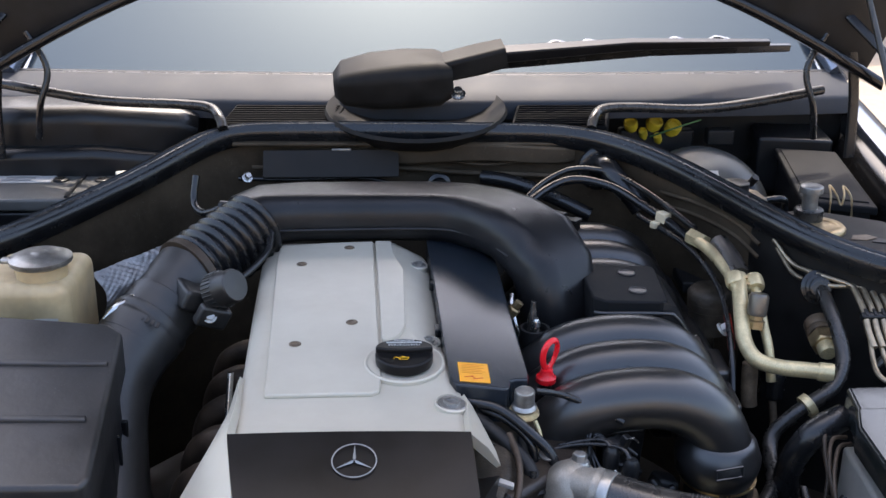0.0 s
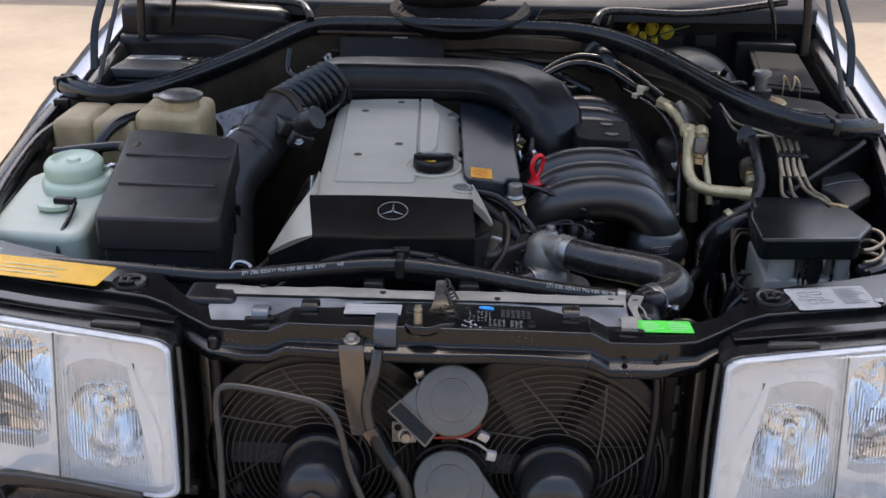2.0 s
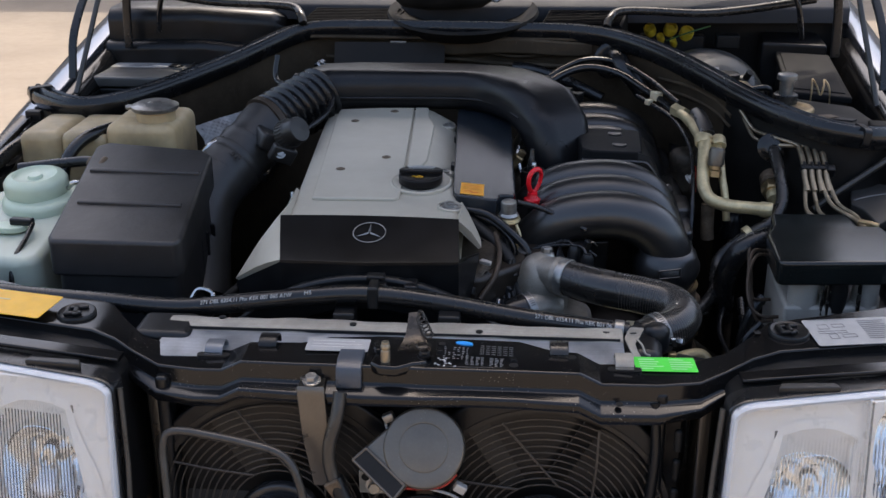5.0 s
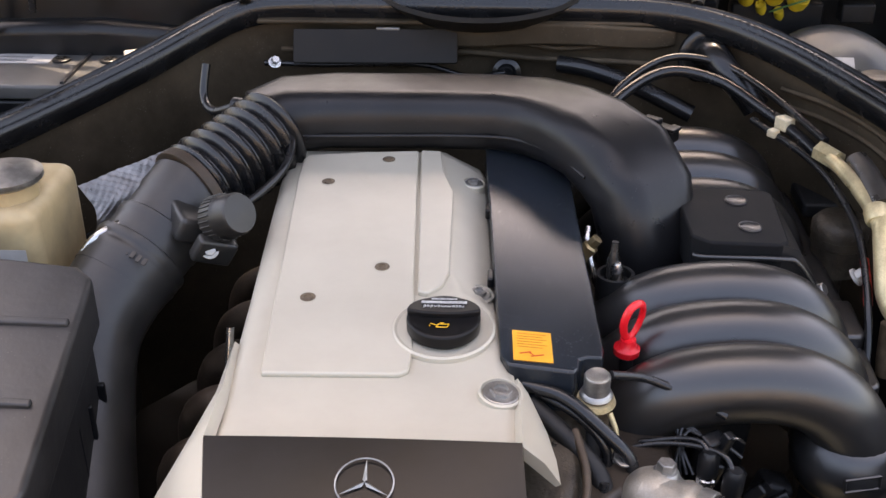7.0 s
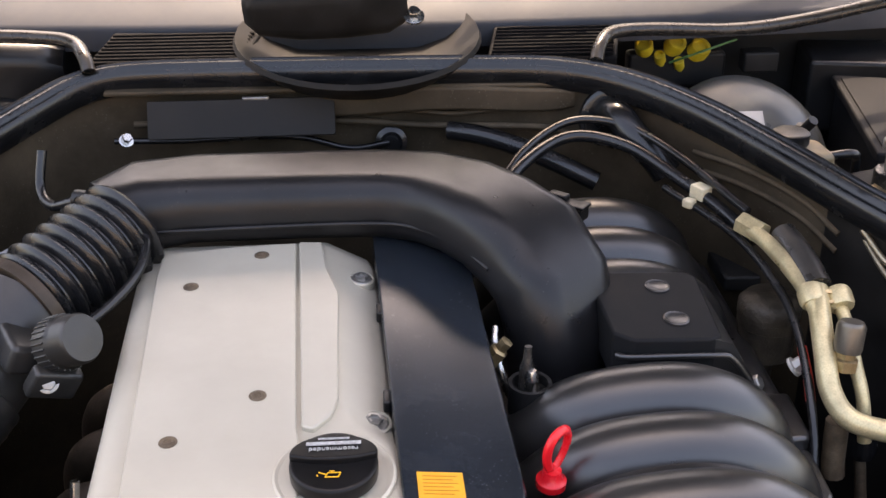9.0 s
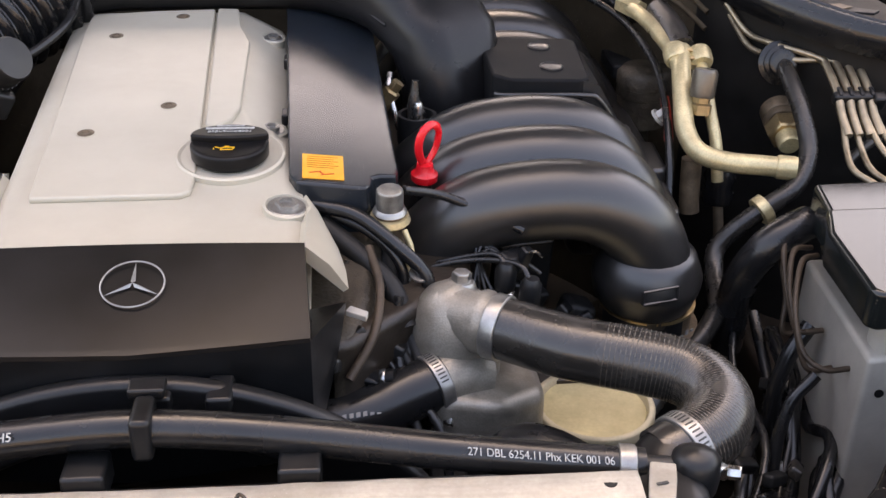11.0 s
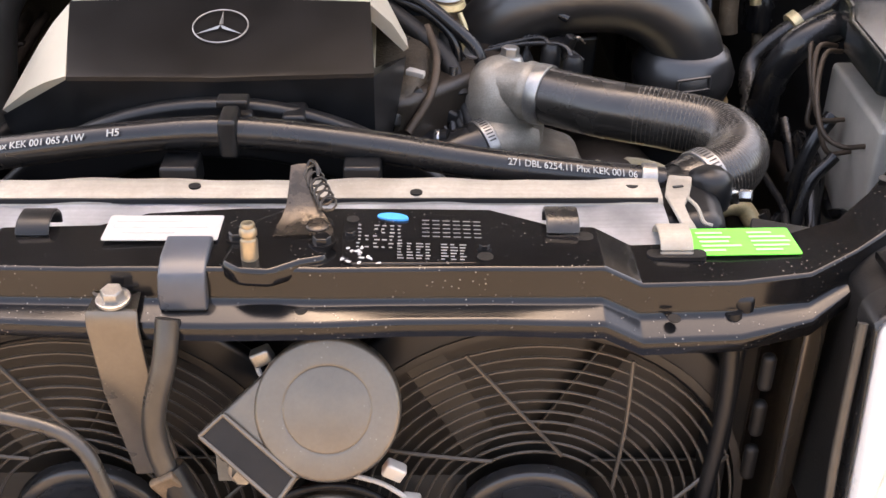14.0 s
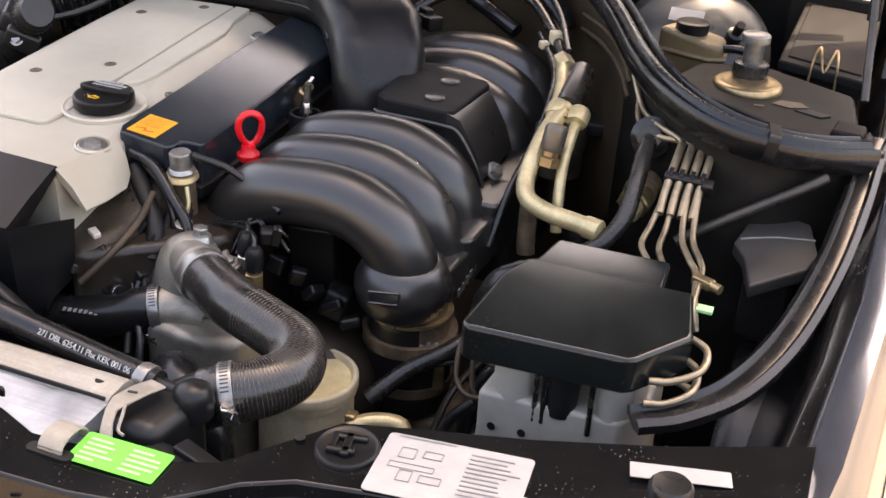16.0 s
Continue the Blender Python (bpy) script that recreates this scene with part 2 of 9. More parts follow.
M["lamp_rim"] = mat("lamp_rim", (0.60, 0.61, 0.615), 0.3, var=0.06, scale=30, dust=0.08)
M["duct_black"] = mat("duct_black", (0.010, 0.010, 0.0108), 0.33, var=0.25, scale=16, dust=0.0, spec=0.34, bump=0.10, bump_scale=1100, speck=0.10)
M["lid_grey"] = mat("lid_grey", (0.009, 0.0095, 0.0105), 0.6, var=0.15, scale=22, dust=0.02, bump=0.06, bump_scale=900, spec=0.10)
M["hose_worn"] = mat("hose_worn", (0.020, 0.0180, 0.0160), 0.24, spec=0.7, var=0.4, scale=28, fine=0.2, dust=0.05, bump=0.05, bump_scale=500, dust_color=(0.2, 0.17, 0.14))
M["tank_brown"] = mat("tank_brown", (0.15, 0.11, 0.058), 0.35, var=0.35, scale=20, dust=0.2, sss=0.1, dust_color=(0.20, 0.15, 0.09))
M["green_wire"] = mat("green_wire", (0.06, 0.16, 0.05), 0.45, var=0.1, scale=60)
M["manifold_black"] = mat("manifold_black", (0.014, 0.0135, 0.0135), 0.30, var=0.25, scale=14, dust=0.015, spec=0.85, bump=0.06, bump_scale=1300, speck=0.05, rvar=0.08)
M["bolt_grey"] = mat("bolt_grey", (0.36, 0.35, 0.33), 0.36, metal=0.85, var=0.3, scale=60, fine=0.3)
M["ink_orange"] = mat("ink_orange", (0.50, 0.16, 0.01), 0.6, var=0.1)
M["tower_black"] = mat("tower_black", (0.011, 0.0105, 0.010), 0.55, var=0.4, scale=20, dust=0.05, bump=0.1, bump_scale=300, dust_color=(0.12, 0.09, 0.06), spec=0.15)
M["motor_black"] = mat("motor_black", (0.020, 0.0205, 0.022), 0.24, var=0.2, scale=30, dust=0.04, rvar=0.04, spec=0.6)
# brown base colour stands in for the ground reflected in black panels
M["panel_reflect"] = mat("panel_reflect", (0.030, 0.024, 0.018), 0.18, var=0.15, scale=12, spec=0.7, rvar=0.04)
M["smear"] = mat("smear", (0.045, 0.037, 0.030), 0.24, metal=0.5, var=0.6, scale=70, fine=0.5, bump=0.35, bump_scale=120, dust=0.08)
M["battery_grey"] = mat("battery_grey", (0.075, 0.074, 0.070), 0.36, var=0.12, scale=25, dust=0.1, bump=0.05, bump_scale=700)
M["relay_grey"] = mat("relay_grey", (0.034, 0.033, 0.032), 0.42, var=0.2, scale=20, dust=0.08, bump=0.08, bump_scale=700)
M["fog_silver"] = mat("fog_silver", (0.94, 0.945, 0.95), 0.13, metal=1.0, var=0.02, rvar=0.03)
# paler than the hose: the bend's sheen is put into the rings' colour
M["hose_ring"] = mat("hose_ring", (0.10, 0.085, 0.070), 0.32, metal=0.4, var=0.4, scale=30, dust=0.1)
M["grille_black"] = mat("grille_black", (0.003, 0.003, 0.0035), 0.7, var=0.3, scale=30, spec=0.08)
M["lamp_glass"] = lens_mat("lamp_glass")
M["screen_glass"] = lens_mat("screen_glass", (0.30, 0.385, 0.42), 0.86, 0.90, False, (0.085, 0.105, 0.115))
M["beige_leather"] = mat("beige_leather", (0.62, 0.49, 0.34), 0.5, var=0.1, scale=12, bump=0.1)
M["dash"] = mat("dash", (0.010, 0.0125, 0.016), 0.8, var=0.15, scale=20, spec=0.1)
M["plate_white"] = mat("plate_white", (0.78, 0.78, 0.77), 0.3, var=0.04, scale=30, dust=0.06)
M["foil"] = mat("foil", (0.42, 0.41, 0.40), 0.3, metal=0.85, var=0.35, scale=60, dust=0.12)
M["warm_metal"] = mat("warm_metal", (0.150, 0.132, 0.110), 0.30, metal=0.6, var=0.14, scale=25, fine=0.15, dust=0.08, dust_color=(0.30, 0.25, 0.19), speck=0.25)
M["concrete"] = mat("concrete", (0.36, 0.29, 0.215), 0.8, var=0.12, scale=1.3, fine=0.18, bump=0.3, bump_scale=60)
M["stucco"] = mat("stucco", (0.34, 0.30, 0.25), 0.8, var=0.08, scale=3, bump=0.2, bump_scale=80)
M["blue_grey"] = mat("blue_grey", (0.050, 0.060, 0.076), 0.3, var=0.15, scale=40, dust=0.05)
M["booster"] = mat("booster", (0.036, 0.044, 0.051), 0.3, metal=0.3, var=0.15, scale=25, dust=0.1)
M["copper_line"] = mat("copper_line", (0.33, 0.27, 0.19), 0.35, metal=0.8, var=0.3, scale=60, dust=0.15)
M["wire_red"] = mat("wire_red", (0.35, 0.03, 0.02), 0.4)


# ---- building blocks ----
def finish(bm, sharp=38.0):
    bmesh.ops.recalc_face_normals(bm, faces=bm.faces[:])
    lim = radians(sharp)
    for f in bm.faces:
        f.smooth = True
    for e in bm.edges:
        if len(e.link_faces) == 2 and e.calc_face_angle(0) > lim:
            e.smooth = False


def crisp(bm, me):
    """Large faces keep their own flat shading; only the narrow bevels turn the light."""
    if len(bm.verts) > 9000:
        return
    lim = math.cos(radians(52))
    area = [f.calc_area() for f in bm.faces]
    bm.faces.index_update()
    out = []
    for f in bm.faces:
        n = f.normal
        for lp in f.loops:
            s_ = Vector((0, 0, 0))
            for g_ in lp.vert.link_faces:
                if g_ is f or n.dot(g_.normal) > lim:
                    s_ += g_.normal * area[g_.index]
            out.append(s_.normalized() if s_.length > 1e-12 else n.copy())
    me.normals_split_custom_set(out)


def thing(name, at, label, category, group="", kind=""):
    ob = new(name)
    ob.location = at
    ob.empty_display_size = 0.02
    tagged(ob, label, category, group, kind)
    ob["at"] = tuple(at)
    return ob


def place_of(ob):
    p = Vector((0, 0, 0))
    while ob is not None:
        p = p + ob.location
        ob = ob.parent
    return p


def part(name, bm, material, parent=None, label="", sharp=38.0, weighted=True):
    """One bmesh, in the car's own metres, as one mesh object under its thing."""
    finish(bm, sharp)
    me = bpy.data.meshes.new(name)
    base = place_of(parent) if parent is not None else Vector((0, 0, 0))
    if parent is not None:
        bmesh.ops.translate(bm, vec=-base, verts=bm.verts[:])
    bm.to_mesh(me)
    if weighted:
        bm.normal_update()
        crisp(bm, me)
    bm.free()
    me.materials.append(M[material] if isinstance(material, str) else material)
    ob = new(name, me)
    if parent is not None:
        ob.parent = parent
    if label:
        ob["label"] = label
    return ob


def settle(name, x=0.0, y=0.0, z=0.0):
    """Moves a finished thing as a whole."""
    bpy.data.objects[name].location += Vector((x, y, z))


def single(name, bm, material, label, category, group="", kind="", sharp=38.0):
    """A thing that is one mesh; its origin goes to the middle of its foot."""
    vs = [v.co for v in bm.verts]
    at = Vector(((min(v.x for v in vs) + max(v.x for v in vs)) / 2, (min(v.y for v in vs) + max(v.y for v in vs)) / 2, min(v.z for v in vs)))
    bmesh.ops.translate(bm, vec=-at, verts=bm.verts[:])
    ob = part(name, bm, material, None, "", sharp)
    ob.location = at
    return tagged(ob, label, category, group, kind)


def bevel(bm, w, seg=2, ang=30.0):
    if w <= 0:
        return bm
    bmesh.ops.recalc_face_normals(bm, faces=bm.faces[:])
    es = [e for e in bm.edges if len(e.link_faces) == 2 and e.calc_face_angle(0) > radians(ang)]
    if es:
        bmesh.ops.bevel(bm, geom=es, offset=w, segments=seg, profile=0.5, affect="EDGES", clamp_overlap=True)
    return bm


def join(*bms):
    out = bms[0]
    for b in bms[1:]:
        me = bpy.data.meshes.new("tmp")
        b.to_mesh(me)
        out.from_mesh(me)
        bpy.data.meshes.remove(me)
        b.free()
    return out


def moved(bm, m):
    bmesh.ops.transform(bm, matrix=m, verts=bm.verts[:])
    return bm


def box(c, s, bev=0.0, seg=2, turn=None):
    bm = bmesh.new()
    bmesh.ops.create_cube(bm, size=1.0)
    bmesh.ops.scale(bm, vec=s, verts=bm.verts[:])
    bevel(bm, bev, seg)
    m = Matrix.Translation(c)
    if turn is not None:
        m = m @ pose(0, 0, 0, *turn)
    return moved(bm, m)


def prism(poly, z0, z1, bev=0.0, seg=2):
    """An upright prism; z0 and z1 are heights or functions of (x, y)."""
    f0 = z0 if callable(z0) else (lambda x, y: z0)
    f1 = z1 if callable(z1) else (lambda x, y: z1)
    bm = bmesh.new()
    lo = [bm.verts.new((x, y, f0(x, y))) for x, y in poly]
    hi = [bm.verts.new((x, y, f1(x, y))) for x, y in poly]
    k = len(poly)
    bm.faces.new(lo[::-1])
    bm.faces.new(hi)
    for i in range(k):
        bm.faces.new((lo[i], lo[(i + 1) % k], hi[(i + 1) % k], hi[i]))
    return bevel(bm, bev, seg)


def loft(rings, caps=True, closed=True):
    """Rings of equally many points, joined in order."""
    bm = bmesh.new()
    vs = [[bm.verts.new(p) for p in r] for r in rings]
    k = len(vs[0])
    for a, b in zip(vs, vs[1:]):
        for i in range(k if closed else k - 1):
            bm.faces.new((a[i], a[(i + 1) % k], b[(i + 1) % k], b[i]))
    if caps and closed:
        bm.faces.new(vs[0][::-1])
        bm.faces.new(vs[-1])
    return bm


def curve(points, n=6):
    """Catmull-Rom through the points."""
    p = [Vector(q) for q in points]
    if len(p) < 3:
        return p
    p = [p[0] * 2 - p[1]] + p + [p[-1] * 2 - p[-2]]
    out = []
    for i in range(1, len(p) - 2):
        for j in range(n):
            t = j / n
            out.append(0.5 * (2 * p[i] + (p[i + 1] - p[i - 1]) * t + (2 * p[i - 1] - 5 * p[i] + 4 * p[i + 1] - p[i + 2]) * t * t
                              + (3 * p[i] - p[i - 1] - 3 * p[i + 1] + p[i + 2]) * t ** 3))
    out.append(p[-2])
    return out


def frames(pts, up=None):
    """Parallel frames along a line of points."""
    out = []
    nrm = None
    for i, p in enumerate(pts):
        t = (pts[min(i + 1, len(pts) - 1)] - pts[max(i - 1, 0)]).normalized()
        if up is not None:
            nrm = (Vector(up) - t * t.dot(Vector(up))).normalized()
        elif nrm is None:
            a = Vector((0, 0, 1)) if abs(t.z) < 0.9 else Vector((1, 0, 0))
            nrm = (a - t * t.dot(a)).normalized()
        else:
            nrm = (nrm - t * t.dot(nrm)).normalized()
        out.append((p, t, nrm, t.cross(nrm)))
    return out


def tube(points, r, seg=14, n=6, caps=True, up=None, shape=None, radii=None):
    """A round (or shape-profiled) tube along smooth points. radii: a radius factor for each given point."""
    pts = curve(points, n)
    fr = frames(pts, up)
    rings = []
    for i, (p, t, a, b) in enumerate(fr):
        k = 1.0
        if radii:
            u = i / (len(fr) - 1) * (len(radii) - 1)
            j = min(int(u), len(radii) - 2)
            w = u - j
            w = w * w * (3 - 2 * w)
            k = radii[j] * (1 - w) + radii[j + 1] * w
        if shape:
            rings.append([p + b * (sx * k) + a * (sy * k) for sx, sy in shape])
        else:
            rings.append([p + (a * math.cos(2 * math.pi * q / seg) + b * math.sin(2 * math.pi * q / seg)) * r * k for q in range(seg)])
    return loft(rings, caps)


def lathe(profile, at, axis=(0, 0, 1), seg=32):
    """profile: (radius, height) from foot to top."""
    q = Vector((0, 0, 1)).rotation_difference(Vector(axis).normalized()).to_matrix().to_4x4()
    m = Matrix.Translation(at) @ q
    rings = [[m @ Vector((max(r, 1e-4) * math.cos(2 * math.pi * i / seg), max(r, 1e-4) * math.sin(2 * math.pi * i / seg), h)) for i in range(seg)] for r, h in profile]
    return loft(rings)


def rod(a, b, r, seg=12):
    return tube([a, b], r, seg)


def hexbolt(at, r, h, axis=(0, 0, 1), washer=True):
    b = lathe([(r, 0), (r, h * 0.85), (r * 0.86, h)], at, axis, 6)
    if washer:
        b = join(b, lathe([(r * 1.45, -0.0005), (r * 1.45, h * 0.2), (r * 1.3, h * 0.25)], at, axis, 20))
    return b


def rounded(w, h, r, k=5):
    """A rounded rectangle about the origin."""
    out = []
    for cx, cy, a0 in ((w / 2 - r, h / 2 - r, 0), (-w / 2 + r, h / 2 - r, 90), (-w / 2 + r, -h / 2 + r, 180), (w / 2 - r, -h / 2 + r, 270)):
        for i in range(k + 1):
            a = radians(a0 + 90 * i / k)
            out.append((cx + r * math.cos(a), cy + r * math.sin(a)))
    return out


def patch(o, u, v, poly, thick=0.0006):
    """A thin flat piece: poly in (u, v) metres from o."""
    o, u, v = Vector(o), Vector(u).normalized(), Vector(v).normalized()
    n = u.cross(v).normalized()
    lo = [o + u * a + v * b for a, b in poly]
    return loft([lo, [p + n * thick for p in lo]])


def rect(w, h, x=0.0, y=0.0):
    return [(x, y), (x + w, y), (x + w, y + h), (x, y + h)]


def words(name, text, size, o, u, v, material, parent, align="CENTER", thick=0.0004, squeeze=1.0):
    """Lettering in the built-in font as a mesh: u along the line, v up the letters."""
    cu = bpy.data.curves.new("lettering", "FONT")
    cu.body, cu.size, cu.align_x, cu.align_y, cu.extrude = text, size, align, "CENTER", thick
    tmp = bpy.data.objects.new("lettering", cu)
    scene.collection.objects.link(tmp)
    me = bpy.data.meshes.new_from_object(tmp.evaluated_get(bpy.context.evaluated_depsgraph_get()))
    bpy.data.objects.remove(tmp)
    bm = bmesh.new()
    bm.from_mesh(me)
    bpy.data.meshes.remove(me)
    u, v = Vector(u).normalized(), Vector(v).normalized()
    n = u.cross(v)
    m = Matrix(((u.x, v.x, n.x, o[0]), (u.y, v.y, n.y, o[1]), (u.z, v.z, n.z, o[2]), (0, 0, 0, 1)))
    bmesh.ops.scale(bm, vec=(squeeze, 1, 1), verts=bm.verts[:])
    moved(bm, m)
    return part(name, bm, material, parent)


# ---- ground and the far surroundings ----
GROUND = -0.08
g = bmesh.new()
bmesh.ops.create_grid(g, x_segments=8, y_segments=8, size=300)
bmesh.ops.translate(g, vec=(0, 0, GROUND), verts=g.verts[:])
# unseen wall, added before the car to throw warm light back at it
wall_bm = join(box((0, -9.5, 1.6), (30, 0.3, 3.4), 0.02), box((0, -9.25, 0.2), (30, 0.25, 0.5), 0.02))
single("wall_bounce", wall_bm, "stucco", "unseen plain beige wall added to bounce light onto the car", "wall", kind="structure")
# house front known by its columns; also placed to block the low sky
back_bm = join(box((0, 10.5, 2.1), (34, 0.3, 4.4), 0.02), box((0, 10.25, 4.25), (34, 0.9, 0.25), 0.03))
for k in range(9):
    back_bm = join(back_bm, box((-8.0 + 2.0 * k, 10.2, 1.95), (0.45, 0.4, 4.1), 0.03))
single("wall_house", back_bm, "stucco", "plain beige house front with pillars behind the car", "wall", kind="structure")
ground = single("ground", g, "concrete", "sunlit beige concrete driveway under the car", "ground", kind="structure")


# ---- car body: fenders, inner walls, cross member, bumper ----
def crossmember():
    """The black radiator support bar; it bows back towards its ends."""
    th = thing("radiator_support", (0, 0.72, 0.60), "glossy black painted steel radiator support bar with dusty top", "car part")
    xs = [-0.76, -0.66, -0.56, -0.47, -0.42, -0.385, -0.355, -0.32, -0.27, -0.2405, -0.2385, -0.2155, -0.2135, -0.15, -0.12, -0.06, -0.03, 0.0,
          0.05, 0.11, 0.15, 0.1785, 0.1805, 0.2035, 0.2055, 0.27, 0.32, 0.355, 0.385, 0.42, 0.47, 0.56, 0.66, 0.76]
    tab = [(0.0, 0.686, 0.767, 0.682), (0.11, 0.690, 0.768, 0.680), (0.15, 0.691, 0.748, 0.678), (0.20, 0.694, 0.746, 0.672),
           (0.27, 0.702, 0.756, 0.661), (0.32, 0.712, 0.768, 0.661), (0.355, 0.728, 0.772, 0.670), (0.385, 0.748, 0.800, 0.676),
           (0.42, 0.766, 0.846, 0.678), (0.47, 0.776, 0.862, 0.679), (0.56, 0.790, 0.885, 0.683), (0.66, 0.812, 0.915, 0.690), (0.76, 0.845, 0.95, 0.700)]
    rings = []
    for x in xs:
        a = abs(x)
        yf, yb, zt = (float(np.interp(a, [q[0] for q in tab], [q[i] for q in tab])) for i in (1, 2, 3))
        step = float(np.interp(abs(x + 0.0175), [0.0, 0.10, 0.195, 0.197, 0.222, 0.224, 0.27, 0.32], [0.682, 0.6805, 0.6785, 0.678, 0.6645, 0.664, 0.661, 0.661]))
        zt = step if a < 0.30 else zt
        e = float(np.interp(a, [0.30, 0.37], [1.0, 0.45]))         # the flange narrows towards the lamps
        wob = 0.004 * math.sin(x * 21.0)
        k = float(np.interp(a, [0.0, 0.30, 0.40, 0.8], [1.0, 1.0, 0.8, 0.8]))
        rings.append([(x, yb, zt - 0.03), (x, yb, zt - 0.002), (x, yb - 0.003, zt), (x, yf + 0.004, zt), (x, yf + 0.001, zt - 0.001), (x, yf, zt - 0.003),
                      (x, yf - 0.001, zt - 0.019 * k), (x, yf - 0.003, zt - 0.023 * k), (x, yf - 0.006, zt - 0.0245 * k), (x, yf - 0.017 * e, zt - 0.027 * k + wob * 0.5),
                      (x, yf - 0.020 * e, zt - 0.029 * k + wob * 0.5), (x, yf - 0.021 * e, zt - 0.032 * k + wob * 0.5), (x, yf - 0.019 * e, zt - 0.040 * k + wob * 0.5),
                      (x, yf - 0.015 * e, zt - 0.040 * k + wob * 0.5), (x, yf + 0.01, zt - 0.044)])
    part("bar", loft(rings), "black_paint", th, sharp=35)
    return th


support = crossmember()


def fender(side):
    """Front wing: a long painted top that rises to the windscreen pillar, and its outer skin."""
    rings = []
    for y, xo, xi, z in ((0.80, 0.770, 0.725, 0.665), (0.95, 0.798, 0.752, 0.682), (1.2, 0.818, 0.776, 0.700), (1.5, 0.848, 0.787, 0.750),
                         (1.8, 0.858, 0.792, 0.800), (2.1, 0.860, 0.797, 0.850), (2.35, 0.860, 0.80, 0.885)):
        xw = float(np.interp(y, [0.8, 1.2, 1.6, 2.0], [0.815, 0.845, 0.868, 0.885]))
        rings.append([(side * xi, y, z - 0.05), (side * xi, y, z - 0.004), (side * (xi + 0.004), y, z), (side * (xi + 0.03), y, z + 0.003), (side * (xo - 0.010), y, z - 0.008),
                      (side * (xo + (xw - xo) * 0.22), y, z - 0.03), (side * (xo + (xw - xo) * 0.62), y, z - 0.10), (side * xw, y, z - 0.22), (side * (xw - 0.01), y, 0.20), (side * (xo - 0.01), y, 0.20), (side * (xo - 0.01), y, z - 0.1)])
    return loft(rings)


body = thing("car", (0, 1.6, -0.08), "dark blue-grey metallic saloon with opened engine bay", "car")
part("front_wing", fender(-1), "body_paint", body, sharp=50)
part("front_wing", fender(1), "body_paint", body, sharp=50)
for s in (-1, 1):
    # inner wing: the black ledge and the wall down into the bay
    rings = []
    for y, z, x in ((0.86, 0.660, 0.738), (1.1, 0.688, 0.769), (1.4, 0.722, 0.784), (1.7, 0.770, 0.790), (2.0, 0.815, 0.794)):
        rings.append([(s * (x + 0.012), y, z - 0.03), (s * (x + 0.012), y, z), (s * (x - 0.012), y, z - 0.003), (s * (x - 0.020), y, z - 0.016), (s * (x - 0.026), y, z - 0.03), (s * (x - 0.045), y, z - 0.10),
                      (s * 0.70, y, 0.45), (s * 0.60, y, 0.30), (s * 0.62, y, 0.28), (s * (x - 0.01), y, 0.42)])
    part("inner_wing", loft(rings), "black_paint", body, sharp=60)
# line of the rubber seal along the top of the firewall
SEAL_LINE = [(-0.802, 1.545, 0.783), (-0.765, 1.500, 0.781), (-0.69, 1.458, 0.778), (-0.62, 1.498, 0.781), (-0.55, 1.595, 0.791), (-0.47, 1.697, 0.811), (-0.41, 1.770, 0.831), (-0.365, 1.808, 0.846), (-0.31, 1.820, 0.855),
             (-0.20, 1.818, 0.858), (-0.05, 1.815, 0.858), (0.12, 1.812, 0.857), (0.22, 1.804, 0.855), (0.30, 1.770, 0.848), (0.37, 1.700, 0.836), (0.43, 1.608, 0.821), (0.49, 1.492, 0.806), (0.54, 1.418, 0.795), (0.60, 1.372, 0.784), (0.66, 1.366, 0.775), (0.71, 1.388, 0.767), (0.757, 1.430, 0.760)]
fw_r = [[(x, y - 0.004, z - 0.006), (x, y + 0.028, z - 0.006), (x, y + 0.028, 0.30), (x, y - 0.004, 0.30)] for x, y, z in curve(SEAL_LINE, 5)]
split = next(k for k, r in enumerate(fw_r) if r[0][0] > 0.46)
part("firewall", loft(fw_r[:split + 1]), "firewall", body, "dusty brown firewall", sharp=50)
part("side_wall", loft(fw_r[split:]), "tower_black", body, "black painted side wall", sharp=50)
part("shelf", box((-0.60, 1.83, 0.60), (0.42, 0.46, 0.02), 0.004), "matt_black", body)
part("shelf", box((0.60, 1.83, 0.66), (0.42, 0.46, 0.02), 0.004), "matt_black", body)
part("rear_wall", box((0, 2.08, 0.62), (1.60, 0.03, 0.46), 0.004), "matt_black", body)
part("floor_pan", box((0, 1.35, 0.16), (1.56, 1.5, 0.04), 0.01), "undercoat", body)
part("front_rail", box((-0.56, 1.2, 0.36), (0.09, 0.9, 0.12), 0.01), "undercoat", body)
part("front_rail", box((0.56, 1.2, 0.36), (0.09, 0.9, 0.12), 0.01), "undercoat", body)


